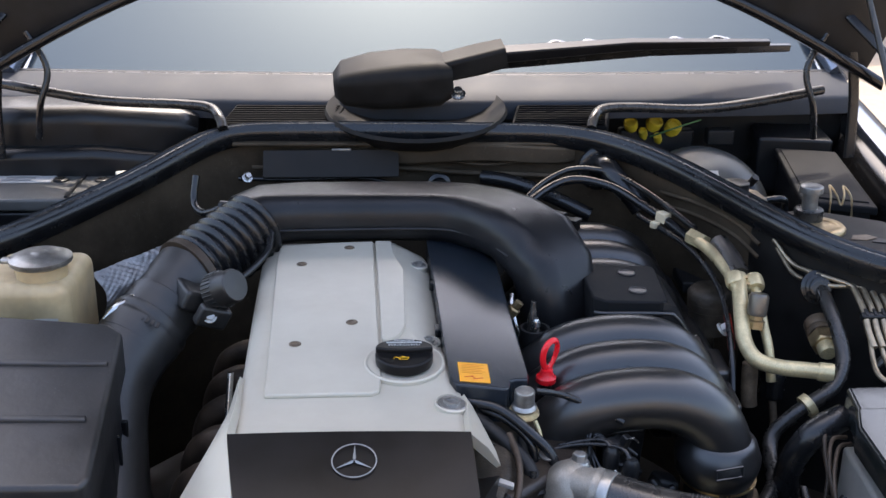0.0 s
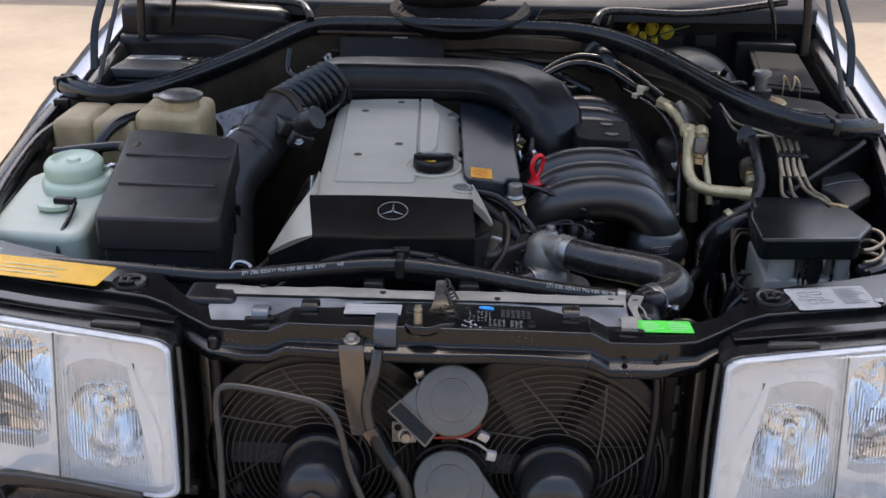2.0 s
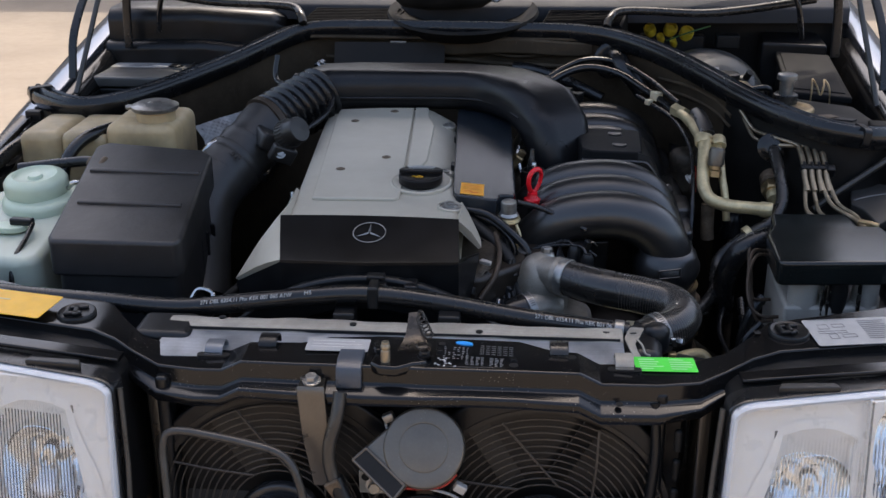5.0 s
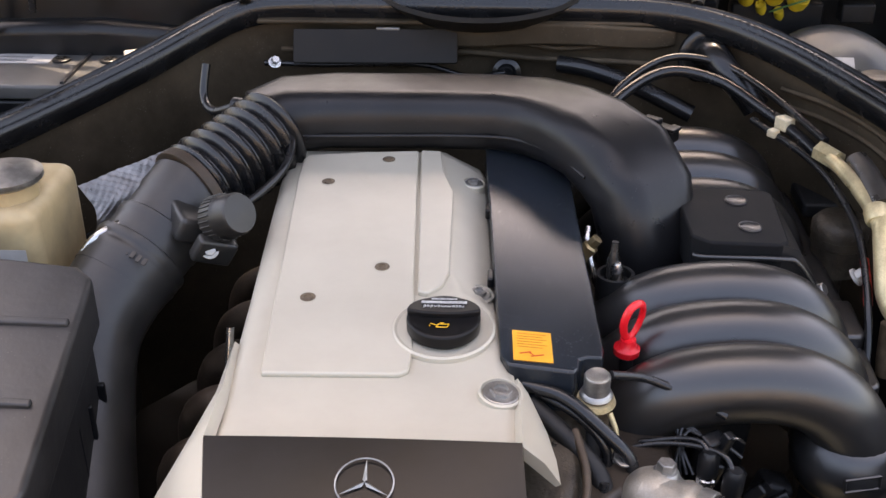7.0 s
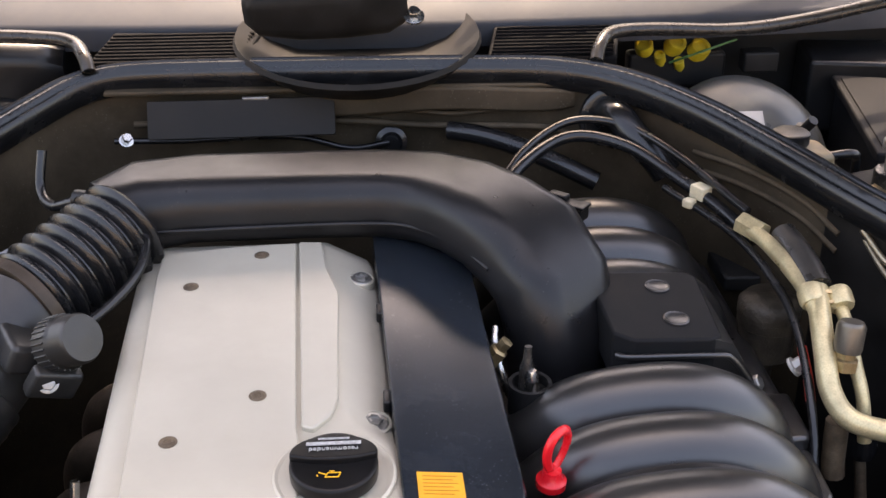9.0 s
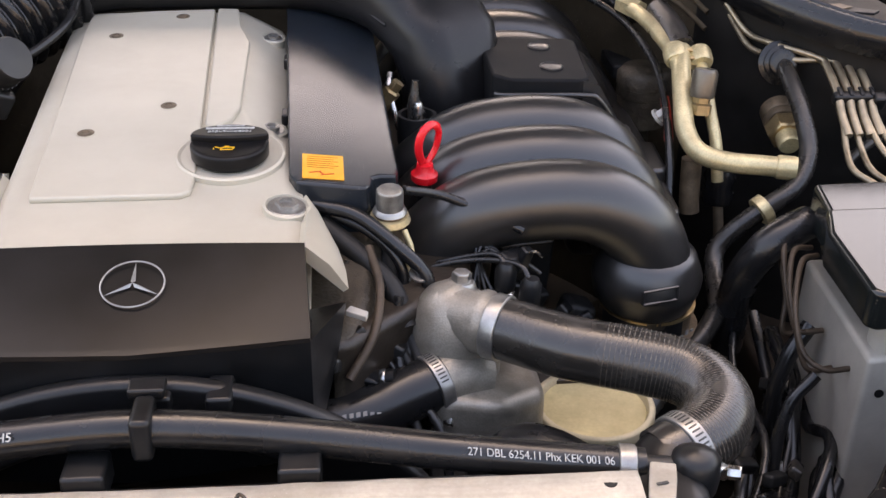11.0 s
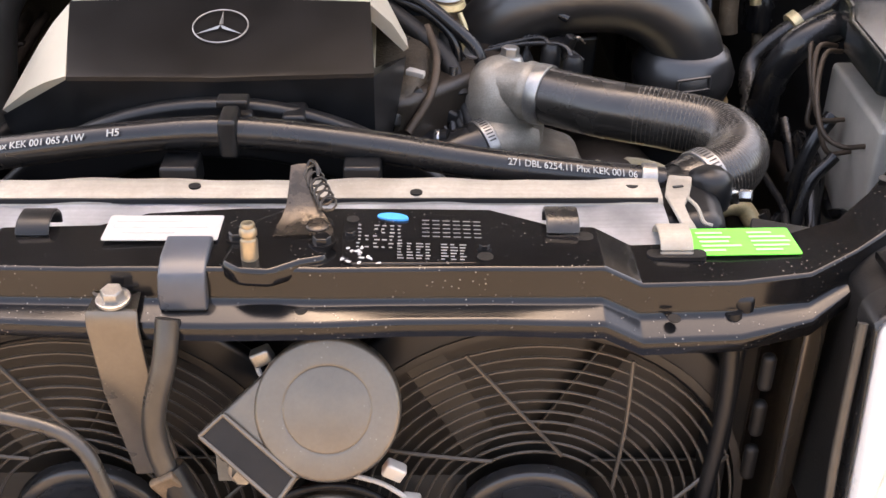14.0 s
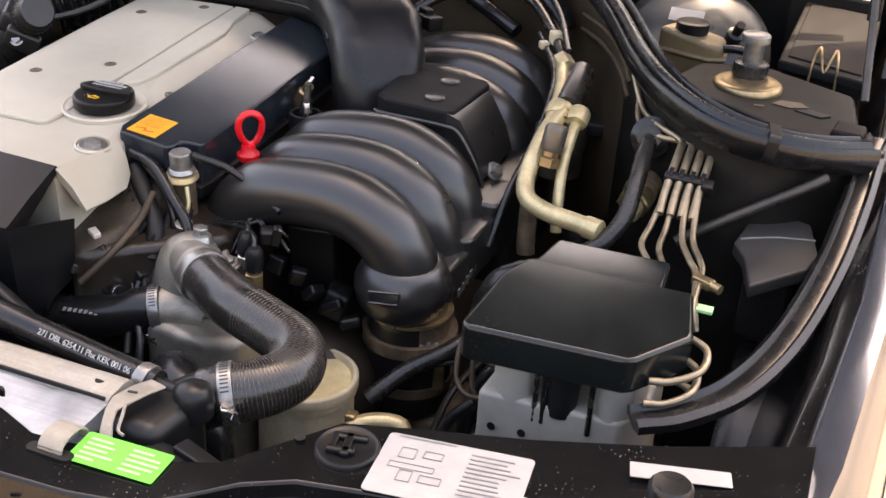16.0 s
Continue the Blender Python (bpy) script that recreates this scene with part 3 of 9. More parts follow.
def bumper():
    th = thing("front_bumper", (0, 0.55, 0.12), "blue-grey metallic front bumper with a lower plastic panel", "bumper")

    def line(k):
        return [(x, 0.463 + k + 0.20 * abs(x / 0.9) ** 2.2 + (0.10 * max(0, abs(x) - 0.72) / 0.16), 0) for x in np.linspace(-0.88, 0.88, 45)]
    up, low = [], []
    for x, y, _ in line(0):
        s = 0.006 * (x / 0.9) ** 2
        up.append([(x, y + 0.16, 0.408 + s), (x, y + 0.085, 0.410 + s), (x, y + 0.050, 0.4095 + s), (x, y + 0.026, 0.4065 + s), (x, y + 0.010, 0.4015 + s), (x, y, 0.396 + s), (x, y - 0.002, 0.3935 + s),
                   (x, y + 0.012, 0.3925 + s), (x, y + 0.16, 0.39 + s)])
        low.append([(x, y + 0.10, 0.392 + s), (x, y + 0.006, 0.392 + s), (x, y + 0.002, 0.388 + s), (x, y, 0.33), (x, y + 0.006, 0.285), (x, y + 0.022, 0.255), (x, y + 0.03, 0.19), (x, y + 0.10, 0.17)])
    part("cover", loft(up), "body_paint", th, "blue-grey metallic bumper top", sharp=50)
    part("lower_panel", loft(low), "bumper_plastic", th, "satin grey lower bumper panel", sharp=50)
    return th


bumper()
# dark strip and valance in front of the radiator
part("valance", box((0, 0.622, 0.400), (0.74, 0.04, 0.03), 0.006), "black_plastic", body)
for s in (-1, 1):
    part("lamp_panel", prism([(s * 0.36, 0.625), (s * 0.36, 0.60), (s * 0.60, 0.625), (s * 0.79, 0.70), (s * 0.79, 0.76), (s * 0.60, 0.68)][::s], 0.395, 0.466, 0.004), "panel_reflect", body)
    part("side_panel", box((s * 0.328, 0.735, 0.52), (0.016, 0.06, 0.22), 0.004), "panel_reflect", body)


# ---- engine: block, covers, ducts ----
COVER_Z = lambda x, y: 0.7365 + 0.072 * (y - 1.115)


def engine_cover():
    th = thing("engine_cover", (-0.12, 1.25, 0.60), "silver-grey painted engine cover with a black front panel", "engine cover")
    z = COVER_Z
    # silver shell: sections from the front edge to the back; the right shoulder is chamfered behind the filler
    secs = []
    for y, xl, xr, xc, drop, dz in ((1.012, -0.2315, 0.020, 0.012, 0.004, 0.0085), (1.03, -0.232, 0.021, 0.012, 0.004, 0.0075), (1.06, -0.233, 0.021, 0.012, 0.004, 0.003), (1.10, -0.235, 0.021, 0.010, 0.005, 0.0), (1.16, -0.237, 0.012, 0.002, 0.006, 0.0), (1.215, -0.239, 0.004, -0.006, 0.007, 0.0),
                                    (1.245, -0.240, 0.001, -0.030, 0.016, 0.0), (1.28, -0.2415, -0.001, -0.042, 0.021, 0.0), (1.36, -0.245, -0.004, -0.044, 0.022, 0.0), (1.44, -0.248, -0.008, -0.046, 0.022, 0.0), (1.49, -0.250, -0.010, -0.056, 0.022, -0.001), (1.525, -0.2505, -0.012, -0.060, 0.022, -0.002), (1.548, -0.248, -0.016, -0.062, 0.022, -0.006), (1.558, -0.240, -0.022, -0.062, 0.020, -0.018)):
        q = z(0, y) - 0.0050 + dz
        secs.append([(xl - 0.010, y, q - 0.10), (xl - 0.005, y, q - 0.035), (xl, y, q - 0.013), (xl + 0.004, y, q - 0.006), (xl + 0.012, y, q - 0.0015), (xl + 0.022, y, q), (-0.15, y, q), (-0.09, y, q), (xc - 0.006, y, q + 0.0008), (xc, y, q), (xc + (xr - xc) * 0.9, y, q - drop), (xr, y, q - drop - 0.006), (xr + 0.003, y, q - 0.10)])
    part("shell", loft(secs), "silver_cover", th, sharp=42)
    # the shell flares down and out at both front corners
    inner = [(-0.2385, 1.165, 0.733), (-0.2345, 1.10, 0.7335), (-0.2335, 1.05, 0.7375), (-0.2315, 1.0125, 0.7415), (-0.2135, 0.9175, 0.7150)]
    outer = [(-0.2445, 1.165, 0.690), (-0.249, 1.10, 0.697), (-0.268, 1.05, 0.685), (-0.287, 1.005, 0.666), (-0.2945, 0.984, 0.657)]
    rings = []
    for a, b in zip(inner, outer):
        a, b = Vector(a), Vector(b)
        mid = (a + b) / 2 + Vector((-0.0025, 0, 0.003))
        rings.append([a, a * 0.75 + b * 0.25 + Vector((-0.002, 0, 0.0025)), mid, b, b + Vector((0.004, 0.002, -0.004)), a + Vector((0.006, 0.004, -0.010))])
    part("side_flare", loft(rings), "silver_cover", th, sharp=35)
    inner = [(0.019, 1.115, 0.7335), (0.0205, 1.085, 0.7340), (0.0208, 1.05, 0.7378), (0.0215, 1.012, 0.7408)]
    outer = [(0.034, 1.112, 0.700), (0.045, 1.090, 0.695), (0.051, 1.05, 0.698), (0.053, 1.014, 0.702)]
    rings = []
    for a, b in zip(inner, outer):
        a, b = Vector(a), Vector(b)
        rings.append([a, (a + b) / 2 + Vector((0.002, 0, 0.0025)), b, b + Vector((-0.004, 0.002, -0.004)), a + Vector((-0.006, 0.004, -0.010))])
    part("side_flare", loft(rings), "silver_cover", th, sharp=35)
    # black front: sloping face with the emblem, upright skirt under it
    frs, sks = [], []
    for k in range(17):
        u = k / 16
        x = -0.2135 + 0.2395 * u
        bow = 4 * u * (1 - u)
        yl, zl = 0.9175 - 0.009 * bow + 0.030 * max(0, u - 0.5), 0.7140 + 0.0045 * bow - 0.003 * u
        yt, zt_, xt = 1.014 - 0.002 * bow, 0.7415 + 0.0030 * bow, -0.231 + 0.252 * u
        frs.append([(xt, yt + 0.004, zt_ - 0.004), (xt, yt, zt_ + 0.0015), (xt + (x - xt) * 0.02, yt - 0.002, zt_ + 0.0010), (xt + (x - xt) * 0.5, (yt + yl) / 2, (zt_ + zl) / 2 + 0.0022), (x, yl + 0.005, zl + 0.0025), (x, yl, zl + 0.0005), (x, yl - 0.0005, zl - 0.003), (x, yl + 0.02, zl - 0.012)])
        sks.append([(x, yl - 0.0002, zl - 0.002), (x, yl + 0.001, zl - 0.012), (x, yl + 0.004, zl - 0.06), (x, yl + 0.010, 0.60), (x, yl + 0.04, 0.60), (x, yl + 0.04, zl - 0.012)])
    part("front_panel", loft(frs), "gloss_black", th, "black front panel", sharp=40)
    lx = [[(-0.292, 0.978, 0.655), (-0.291, 0.979, 0.645), (-0.286, 0.984, 0.62), (-0.283, 0.99, 0.60), (-0.26, 1.03, 0.60), (-0.26, 1.03, 0.64)]]
    rx = [[(0.051, 0.998, 0.700), (0.050, 0.998, 0.692), (0.046, 1.0, 0.665), (0.040, 1.003, 0.63), (0.02, 1.02, 0.63), (0.02, 1.02, 0.68)]]
    part("skirt", loft(lx + sks + rx), "black_plastic", th, "black lower skirt", sharp=50)
    part("side_clip", prism([(0.050, 1.016), (0.066, 1.006), (0.068, 1.014), (0.054, 1.024)], 0.676, 0.681, 0.001), "alu_grey", th, "bright spring clip")
    # raised lid panel with a fine joint round it
    lid = prism([(-0.205, 1.112), (-0.084, 1.114), (-0.076, 1.120), (-0.0745, 1.145), (-0.077, 1.225), (-0.0795, 1.24), (-0.0925, 1.531), (-0.155, 1.527), (-0.226, 1.516), (-0.2265, 1.47)], lambda x, y: z(x, y) - 0.006, z, 0.0022, 3)
    lid_ob = part("lid_panel", lid, "silver_cover", th)
    side = prism([(-0.0755, 1.240), (-0.066, 1.236), (-0.052, 1.252), (-0.046, 1.275), (-0.0475, 1.435), (-0.060, 1.480), (-0.066, 1.530), (-0.0895, 1.532)], lambda x, y: z(x, y) - 0.007, lambda x, y: z(x, y) + 0.0006, 0.0022, 3)
    part("raised_rib", side, "silver_cover", th)
    # screw recesses
    for x, y in ((-0.1135, 1.281), (-0.180, 1.2265), (-0.190, 1.453), (-0.126, 1.508)):
        part("screw_hole", lathe([(0.0090, -0.002), (0.0090, 0.0003), (0.0080, 0.0005), (0.0076, 0.0002)], (x, y, z(x, y)), (0, -0.07, 1), 20), "silver_cover", lid_ob)
        part("screw_head", lathe([(0.0077, 0.0002), (0.0055, 0.0003), (0.0050, 0.0012), (0.0035, 0.0013), (0.0030, 0.0004), (0, 0.0004)], (x, y, z(x, y)), (0, -0.07, 1), 18), "rust_brown", lid_ob, "small brown screw head")
    for x, y, r, d in ((0.004, 1.092, 0.0155, 0.003), (-0.0175, 1.263, 0.0125, 0.020), (-0.0265, 1.486, 0.0105, 0.020)):
        zz = z(x, y) - d
        part("bolt_seat", lathe([(r * 1.25, -0.006), (r * 1.25, 0.003), (r * 1.12, 0.004), (r * 1.05, 0.001), (0, 0.001)], (x, y, zz), (0.1, -0.07, 1), 28), "silver_cover", th)
        part("bolt", join(lathe([(r, 0), (r, 0.003), (r * 0.9, 0.004)], (x, y, zz), (0.1, -0.07, 1), 24), lathe([(r * 0.62, 0), (r * 0.62, 0.007), (r * 0.42, 0.0075), (r * 0.38, 0.005), (0, 0.005)], (x, y, zz), (0.1, -0.07, 1), 6)), "bolt_grey", th, "dull steel bolt with a socket head")
    # emblem: a thin ring and three rays
    o = Vector((-0.0985, 0.9690, 0.7362))
    nrm = Vector((0, -0.275, 0.961)).normalized()
    u, v = Vector((1, 0, 0)), nrm.cross(Vector((1, 0, 0)))
    ring = []
    for i in range(49):
        a = 2 * math.pi * i / 48
        ring.append(o + u * math.cos(a) * 0.0222 + v * math.sin(a) * 0.0222 + nrm * 0.0015)
    em = tube(ring, 0.0007, 6, 1)
    for k in range(3):
        a = radians(90 + 120 * k)
        d, w = u * math.cos(a) + v * math.sin(a), u * -math.sin(a) + v * math.cos(a)
        ray = bmesh.new()
        c0, tip = ray.verts.new(o + nrm * 0.0027), ray.verts.new(o + d * 0.0222 + nrm * 0.0015)
        s1, s2 = ray.verts.new(o + (d * 0.0030 + w * 0.0018) + nrm * 0.0010), ray.verts.new(o + (d * 0.0030 - w * 0.0018) + nrm * 0.0010)
        ray.faces.new((c0, s1, tip))
        ray.faces.new((c0, tip, s2))
        em = join(em, ray)
    part("emblem", em, "bolt_grey", th, "thin silver round emblem", sharp=10)
    # sunk well of the oil filler
    rim = lathe([(0.0475, -0.006), (0.0475, 0.0008), (0.0455, 0.0022), (0.0430, 0.0012), (0.0400, -0.0012), (0.030, -0.0015), (0, -0.0015)], (-0.048, 1.182, z(0, 1.182) - 0.001), (0, -0.07, 1), 48)
    part("filler_rim", rim, "silver_cover", th)
    return th


engine_cover()
blk = thing("engine_block", (-0.1, 1.25, 0.2), "dark grimy engine block under the covers", "engine")
part("block", prism([(-0.26, 1.0), (0.05, 1.0), (0.16, 1.10), (0.17, 1.60), (-0.24, 1.60)], 0.2, 0.66, 0.01), "undercoat", blk)


def oil_cap():
    c = Vector((-0.048, 1.182, 0.7405))
    th = thing("oil_filler_cap", c, "black plastic oil filler cap with a yellow oil-can mark", "cap")
    part("base", lathe([(0.0320, 0), (0.0338, 0.002), (0.0340, 0.0115), (0.0330, 0.0135), (0.0300, 0.0142), (0.0, 0.0142)], c, (0, -0.07, 1), 44), "gloss_black", th)
    # the grip: a low raised half with a bowed front edge
    out = [(0.0338 * math.cos(a), 0.0338 * math.sin(a) * 0.72 + 0.004) for a in np.linspace(radians(4), radians(176), 15)] + [(-0.0335, 0.001), (-0.018, -0.0035), (0.0, -0.0050), (0.018, -0.0035), (0.0335, 0.001)]
    part("grip", moved(prism(out, 0.011, lambda x, y: 0.0195 - 0.06 * y, 0.0022, 3), Matrix.Translation(c)), "gloss_black", th)
    k = c + Vector((0, -0.0165, 0.0144))
    part("oil_mark", join(*[rod(k + Vector((x0, y0, 0.0)), k + Vector((x1, y1, 0.0)), 0.0005, 6) for x0, y0, x1, y1 in ((-0.006, -0.004, 0.004, -0.004), (0.004, -0.004, 0.0055, 0.001), (0.0055, 0.001, -0.004, 0.001), (-0.004, 0.001, -0.006, -0.004), (-0.005, -0.001, -0.011, 0.002), (-0.001, 0.001, -0.001, 0.003), (-0.003, 0.003, 0.001, 0.003), (-0.012, -0.001, -0.0115, -0.0025))]), "yellow_label", th, "yellow oil-can mark")
    words("print_line", "recommended", 0.0068, c + Vector((0.0, 0.0065, 0.0198)), (-1, 0, 0), (0, -1, 0.06), "print_white", th, squeeze=0.95)
    part("label_bar", patch(c + Vector((-0.021, 0.0115, 0.0196)), (1, 0, 0), (0, 1, -0.06), rect(0.042, 0.0042)), "print_white", th, "white printed line")
    part("label_bar", patch(c + Vector((-0.012, 0.0190, 0.0192)), (1, 0, 0), (0, 1, -0.06), rect(0.024, 0.0020)), "print_white", th, "white printed line")
    return th


oil_cap()


def coil_cover():
    z = lambda x, y: 0.7395 + 0.045 * (y - 1.13) - 0.10 * (x - 0.01)
    th = thing("ignition_cover", (0.04, 1.35, 0.66), "long satin black ignition coil cover with an orange sticker", "engine cover")
    part("lid", prism([(0.004, 1.142), (0.011, 1.128), (0.069, 1.126), (0.0735, 1.134), (0.0745, 1.146), (0.082, 1.1505), (0.0955, 1.152), (0.098, 1.165), (0.090, 1.36), (0.084, 1.56), (-0.014, 1.56)], lambda x, y: z(x, y) - 0.052, z, 0.0032, 3), "slate_plastic", th)
    part("flange", prism([(0.001, 1.136), (0.010, 1.121), (0.072, 1.119), (0.078, 1.140), (0.099, 1.146), (0.102, 1.165), (0.089, 1.565), (-0.017, 1.565)], lambda x, y: z(x, y) - 0.060, lambda x, y: z(x, y) - 0.046, 0.002), "black_plastic", th)
    for y in (1.19, 1.29, 1.43):
        part("side_lug", box((-0.003 - 0.025 * (y - 1.2), y, z(0, y) - 0.016), (0.007, 0.02, 0.012), 0.002), "black_plastic", th)
    st = thing("warning_sticker", (0.03, 1.165, z(0.03, 1.165) + 0.0003), "small orange warning sticker on the black cover", "sticker")
    o, u, v = Vector((0.0155, 1.1345, z(0.0155, 1.1345) + 0.0004)), Vector((1, 0.02, -0.10)), Vector((-0.02, 1, 0.045))
    part("sheet", patch(o, u, v, rect(0.0355, 0.045)), "orange_label", st)
    un, vn = u.normalized(), v.normalized()
    nn = un.cross(vn)
    for k in range(6):
        part("print_bar", patch(o + un * 0.004 + vn * (0.040 - 0.0040 * k) + nn * 0.0007, u, v, rect(0.027 - 0.004 * (k % 2), 0.0006), 0.0002), "ink_orange", st, "faint orange printed line")
    part("flash_mark", join(patch(o + un * 0.006 + vn * 0.009 + nn * 0.0007, un + vn * 0.35, vn - un * 0.35, rect(0.011, 0.0016), 0.0002), patch(o + un * 0.013 + vn * 0.0125 + nn * 0.0007, un - vn * 0.9, vn + un * 0.9, rect(0.006, 0.0014), 0.0002), patch(o + un * 0.016 + vn * 0.006 + nn * 0.0007, un + vn * 0.30, vn - un * 0.30, rect(0.012, 0.0016), 0.0002)), "ink_red", st, "red flash mark")
    return th


coil_cover()


def sect(p, t, up, w, h, r, k=4):
    """A rounded rectangle across the direction t at p."""
    t = Vector(t).normalized()
    up = (Vector(up) - t * t.dot(Vector(up))).normalized()
    side = t.cross(up)
    return [Vector(p) + side * a + up * b for a, b in rounded(w, h, r, k)]


def air_duct():
    th = thing("intake_duct", (-0.02, 1.59, 0.70), "large moulded satin black air intake duct across the engine", "duct")
    S = [((-0.290, 1.556, 0.784), (1, 0.5, 0.1), 0.088, 0.082, 0.038), ((-0.255, 1.583, 0.790), (1, 0.25, 0.08), 0.106, 0.080, 0.033), ((-0.20, 1.594, 0.792), (1, 0, 0), 0.112, 0.074, 0.030),
         ((-0.08, 1.596, 0.792), (1, 0, 0), 0.112, 0.073, 0.029), ((0.00, 1.594, 0.792), (1, -0.08, 0), 0.113, 0.073, 0.029), ((0.045, 1.583, 0.792), (1, -0.42, 0), 0.119, 0.074, 0.030),
         ((0.085, 1.554, 0.792), (1, -0.85, 0), 0.124, 0.075, 0.031), ((0.115, 1.520, 0.789), (0.95, -1.0, -0.06), 0.124, 0.076, 0.031), ((0.143, 1.487, 0.777), (0.7, -0.9, -0.42), 0.122, 0.080, 0.028),
         ((0.162, 1.459, 0.752), (0.4, -0.6, -1.0), 0.118, 0.084, 0.032), ((0.170, 1.441, 0.712), (0.05, -0.1, -1), 0.113, 0.088, 0.036), ((0.172, 1.436, 0.63), (0, 0, -1), 0.104, 0.088, 0.038)]
    rings = []
    for p, t, w, h, r in S:
        t = Vector(t).normalized()
        up = Vector((0, 0, 1)) if abs(t.z) < 0.55 else Vector((0.6, -0.75, 0.35))
        rings.append(sect(p, t, up, w, h, r))
    bm = loft(rings)
    bmesh.ops.subdivide_edges(bm, edges=[e for e in bm.edges if len(e.link_faces) == 2 and e.calc_length() > 0.02], cuts=1, smooth=1.0)
    # the mould sinks in where the duct turns down
    c0, ax = Vector((0.135, 1.446, 0.800)), Vector((0.77, 0.10, 0.0)).normalized()
    for v in bm.verts:
        d = v.co - c0
        along = d.dot(ax)
        away = (d - ax * along).length
        v.co += Vector((0.3, 0.55, -0.6)) * 0.011 * math.exp(-(away / 0.022) ** 2 - (along / 0.045) ** 4)
    part("duct", bm, "duct_black", th, sharp=60)
    part("seam", tube([(-0.24, 1.5345, 0.781), (-0.10, 1.5385, 0.782), (-0.01, 1.5355, 0.783), (0.03, 1.523, 0.783), (0.070, 1.482, 0.782), (0.098, 1.448, 0.772)], 0.0026, 8), "duct_black", th)
    part("drain_nozzle", join(lathe([(0.0080, -0.012), (0.0065, 0.012), (0.0042, 0.020), (0.0036, 0.032)], (0.122, 1.340, 0.716), (0.05, 0.12, 1), 18)), "rubber_grey", th, "grey nozzle in a black cup")
    return th


air_duct()


def manifold():
    th = thing("intake_manifold", (0.24, 1.35, 0.42), "satin black intake manifold with arched runner pipes", "intake manifold")
    for i, y in enumerate((1.166, 1.238, 1.309, 1.505, 1.578, 1.648)):
        z = 0.003 * i
        pts = [(0.106, y + 0.02, 0.592 + z), (0.126, y + 0.01, 0.645 + z), (0.166, y, 0.686 + z), (0.222, y - 0.003, 0.700 + z), (0.275, y - 0.004, 0.697 + z),
               (0.316, y - 0.004, 0.672 + z), (0.336, y - 0.002, 0.630), (0.337, y, 0.58)]
        part("runner", tube(pts, 0.036, 24, 7, radii=[1.05, 1.05, 1.03, 1.02, 1.02, 1.02, 1.02, 1.02]), "manifold_black", th)
    # webs between the runners
    for y in (1.202, 1.2735, 1.345, 1.47, 1.5415, 1.613):
        part("web", tube([(0.115, y, 0.620), (0.160, y, 0.676), (0.222, y, 0.696), (0.280, y, 0.690), (0.318, y, 0.656), (0.333, y, 0.60)], 0.024, 14, 5), "manifold_black", th)
    # flat cover over the middle, with its shoulder sloping down to the side
    zc = lambda x, y: 0.747 - 0.02 * (x - 0.2) + 0.03 * (y - 1.4)
    part("flat_cover", prism([(0.205, 1.366), (0.222, 1.352), (0.296, 1.351), (0.306, 1.358), (0.311, 1.468), (0.302, 1.477), (0.212, 1.477), (0.200, 1.468)], lambda x, y: zc(x, y) - 0.050, zc, 0.0035, 3), "lid_grey", th, "flat black cover with sharp edges")
    part("cover_shoulder", loft([[(0.296, y, zc(0.296, y) - 0.001), (0.316, y, 0.736), (0.338, y, 0.700), (0.349, y, 0.668), (0.330, y, 0.650), (0.290, y, 0.690)] for y in (1.353, 1.36, 1.44, 1.462)]), "manifold_black", th)
    part("cover_lip", tube([(0.207, 1.355, 0.728), (0.222, 1.349, 0.7285), (0.296, 1.348, 0.728), (0.316, 1.349, 0.722), (0.338, 1.350, 0.690), (0.350, 1.352, 0.662)], 0.003, 8), "manifold_black", th)
    for x, y in ((0.266, 1.446), (0.270, 1.386)):
        part("cover_button", lathe([(0.0125, -0.001), (0.0125, 0.0014), (0.011, 0.0022), (0.009, 0.0008), (0, 0.0008)], (x, y, zc(x, y)), (0.02, -0.03, 1), 28), "manifold_black", th)
    part("side_bolt", hexbolt((0.352, 1.385, 0.668), 0.008, 0.010, (0.7, -0.4, 0.6)), "bolt_grey", th, "dull steel bolt")
    part("side_bolt", hexbolt((0.362, 1.37, 0.642), 0.007, 0.009, (0.8, -0.4, 0.4)), "bolt_grey", th, "dull steel bolt")
    # collector down the side: stepped pads at the foot of each runner
    for k, y in enumerate((1.200, 1.262, 1.335)):
        part("collector_pad", prism([(0.300, y - 0.03), (0.372 + 0.004 * k, y - 0.03), (0.378 + 0.004 * k, y - 0.022), (0.380 + 0.004 * k, y + 0.045), (0.300, y + 0.045)], 0.592, 0.636 + 0.013 * k, 0.010, 3), "manifold_black", th)
    part("collector", prism([(0.300, 1.37), (0.384, 1.37), (0.384, 1.66), (0.300, 1.66)], 0.52, lambda x, y: 0.660 + 0.01 * (y - 1.2), 0.014, 3), "manifold_black", th)
    part("throttle_elbow", lathe([(0.030, -0.034), (0.043, -0.032), (0.048, -0.026), (0.0505, -0.014), (0.052, -0.008), (0.052, 0.002), (0.044, 0.02), (0.030, 0.03)], (0.332, 1.165, 0.625), (0.05, -0.1, 1), 32), "manifold_black", th)
    fr = [(0.316, 1.1135, 0.630), (0.348, 1.1175, 0.633), (0.348, 1.1155, 0.621), (0.316, 1.1115, 0.618), (0.316, 1.1135, 0.630)]
    part("elbow_tab", join(*[rod(a, b, 0.0015, 6) for a, b in zip(fr, fr[1:])]), "manifold_black", th, "raised rectangular frame")
    # cast lettering along the side, as plain bars
    for k in range(6):
        part("cast_mark", box((0.3815, 1.205 + 0.012 * k, 0.600 + 0.002 * k), (0.002, 0.007, 0.010), 0.0006), "bolt_grey", th)
    return th


manifold()



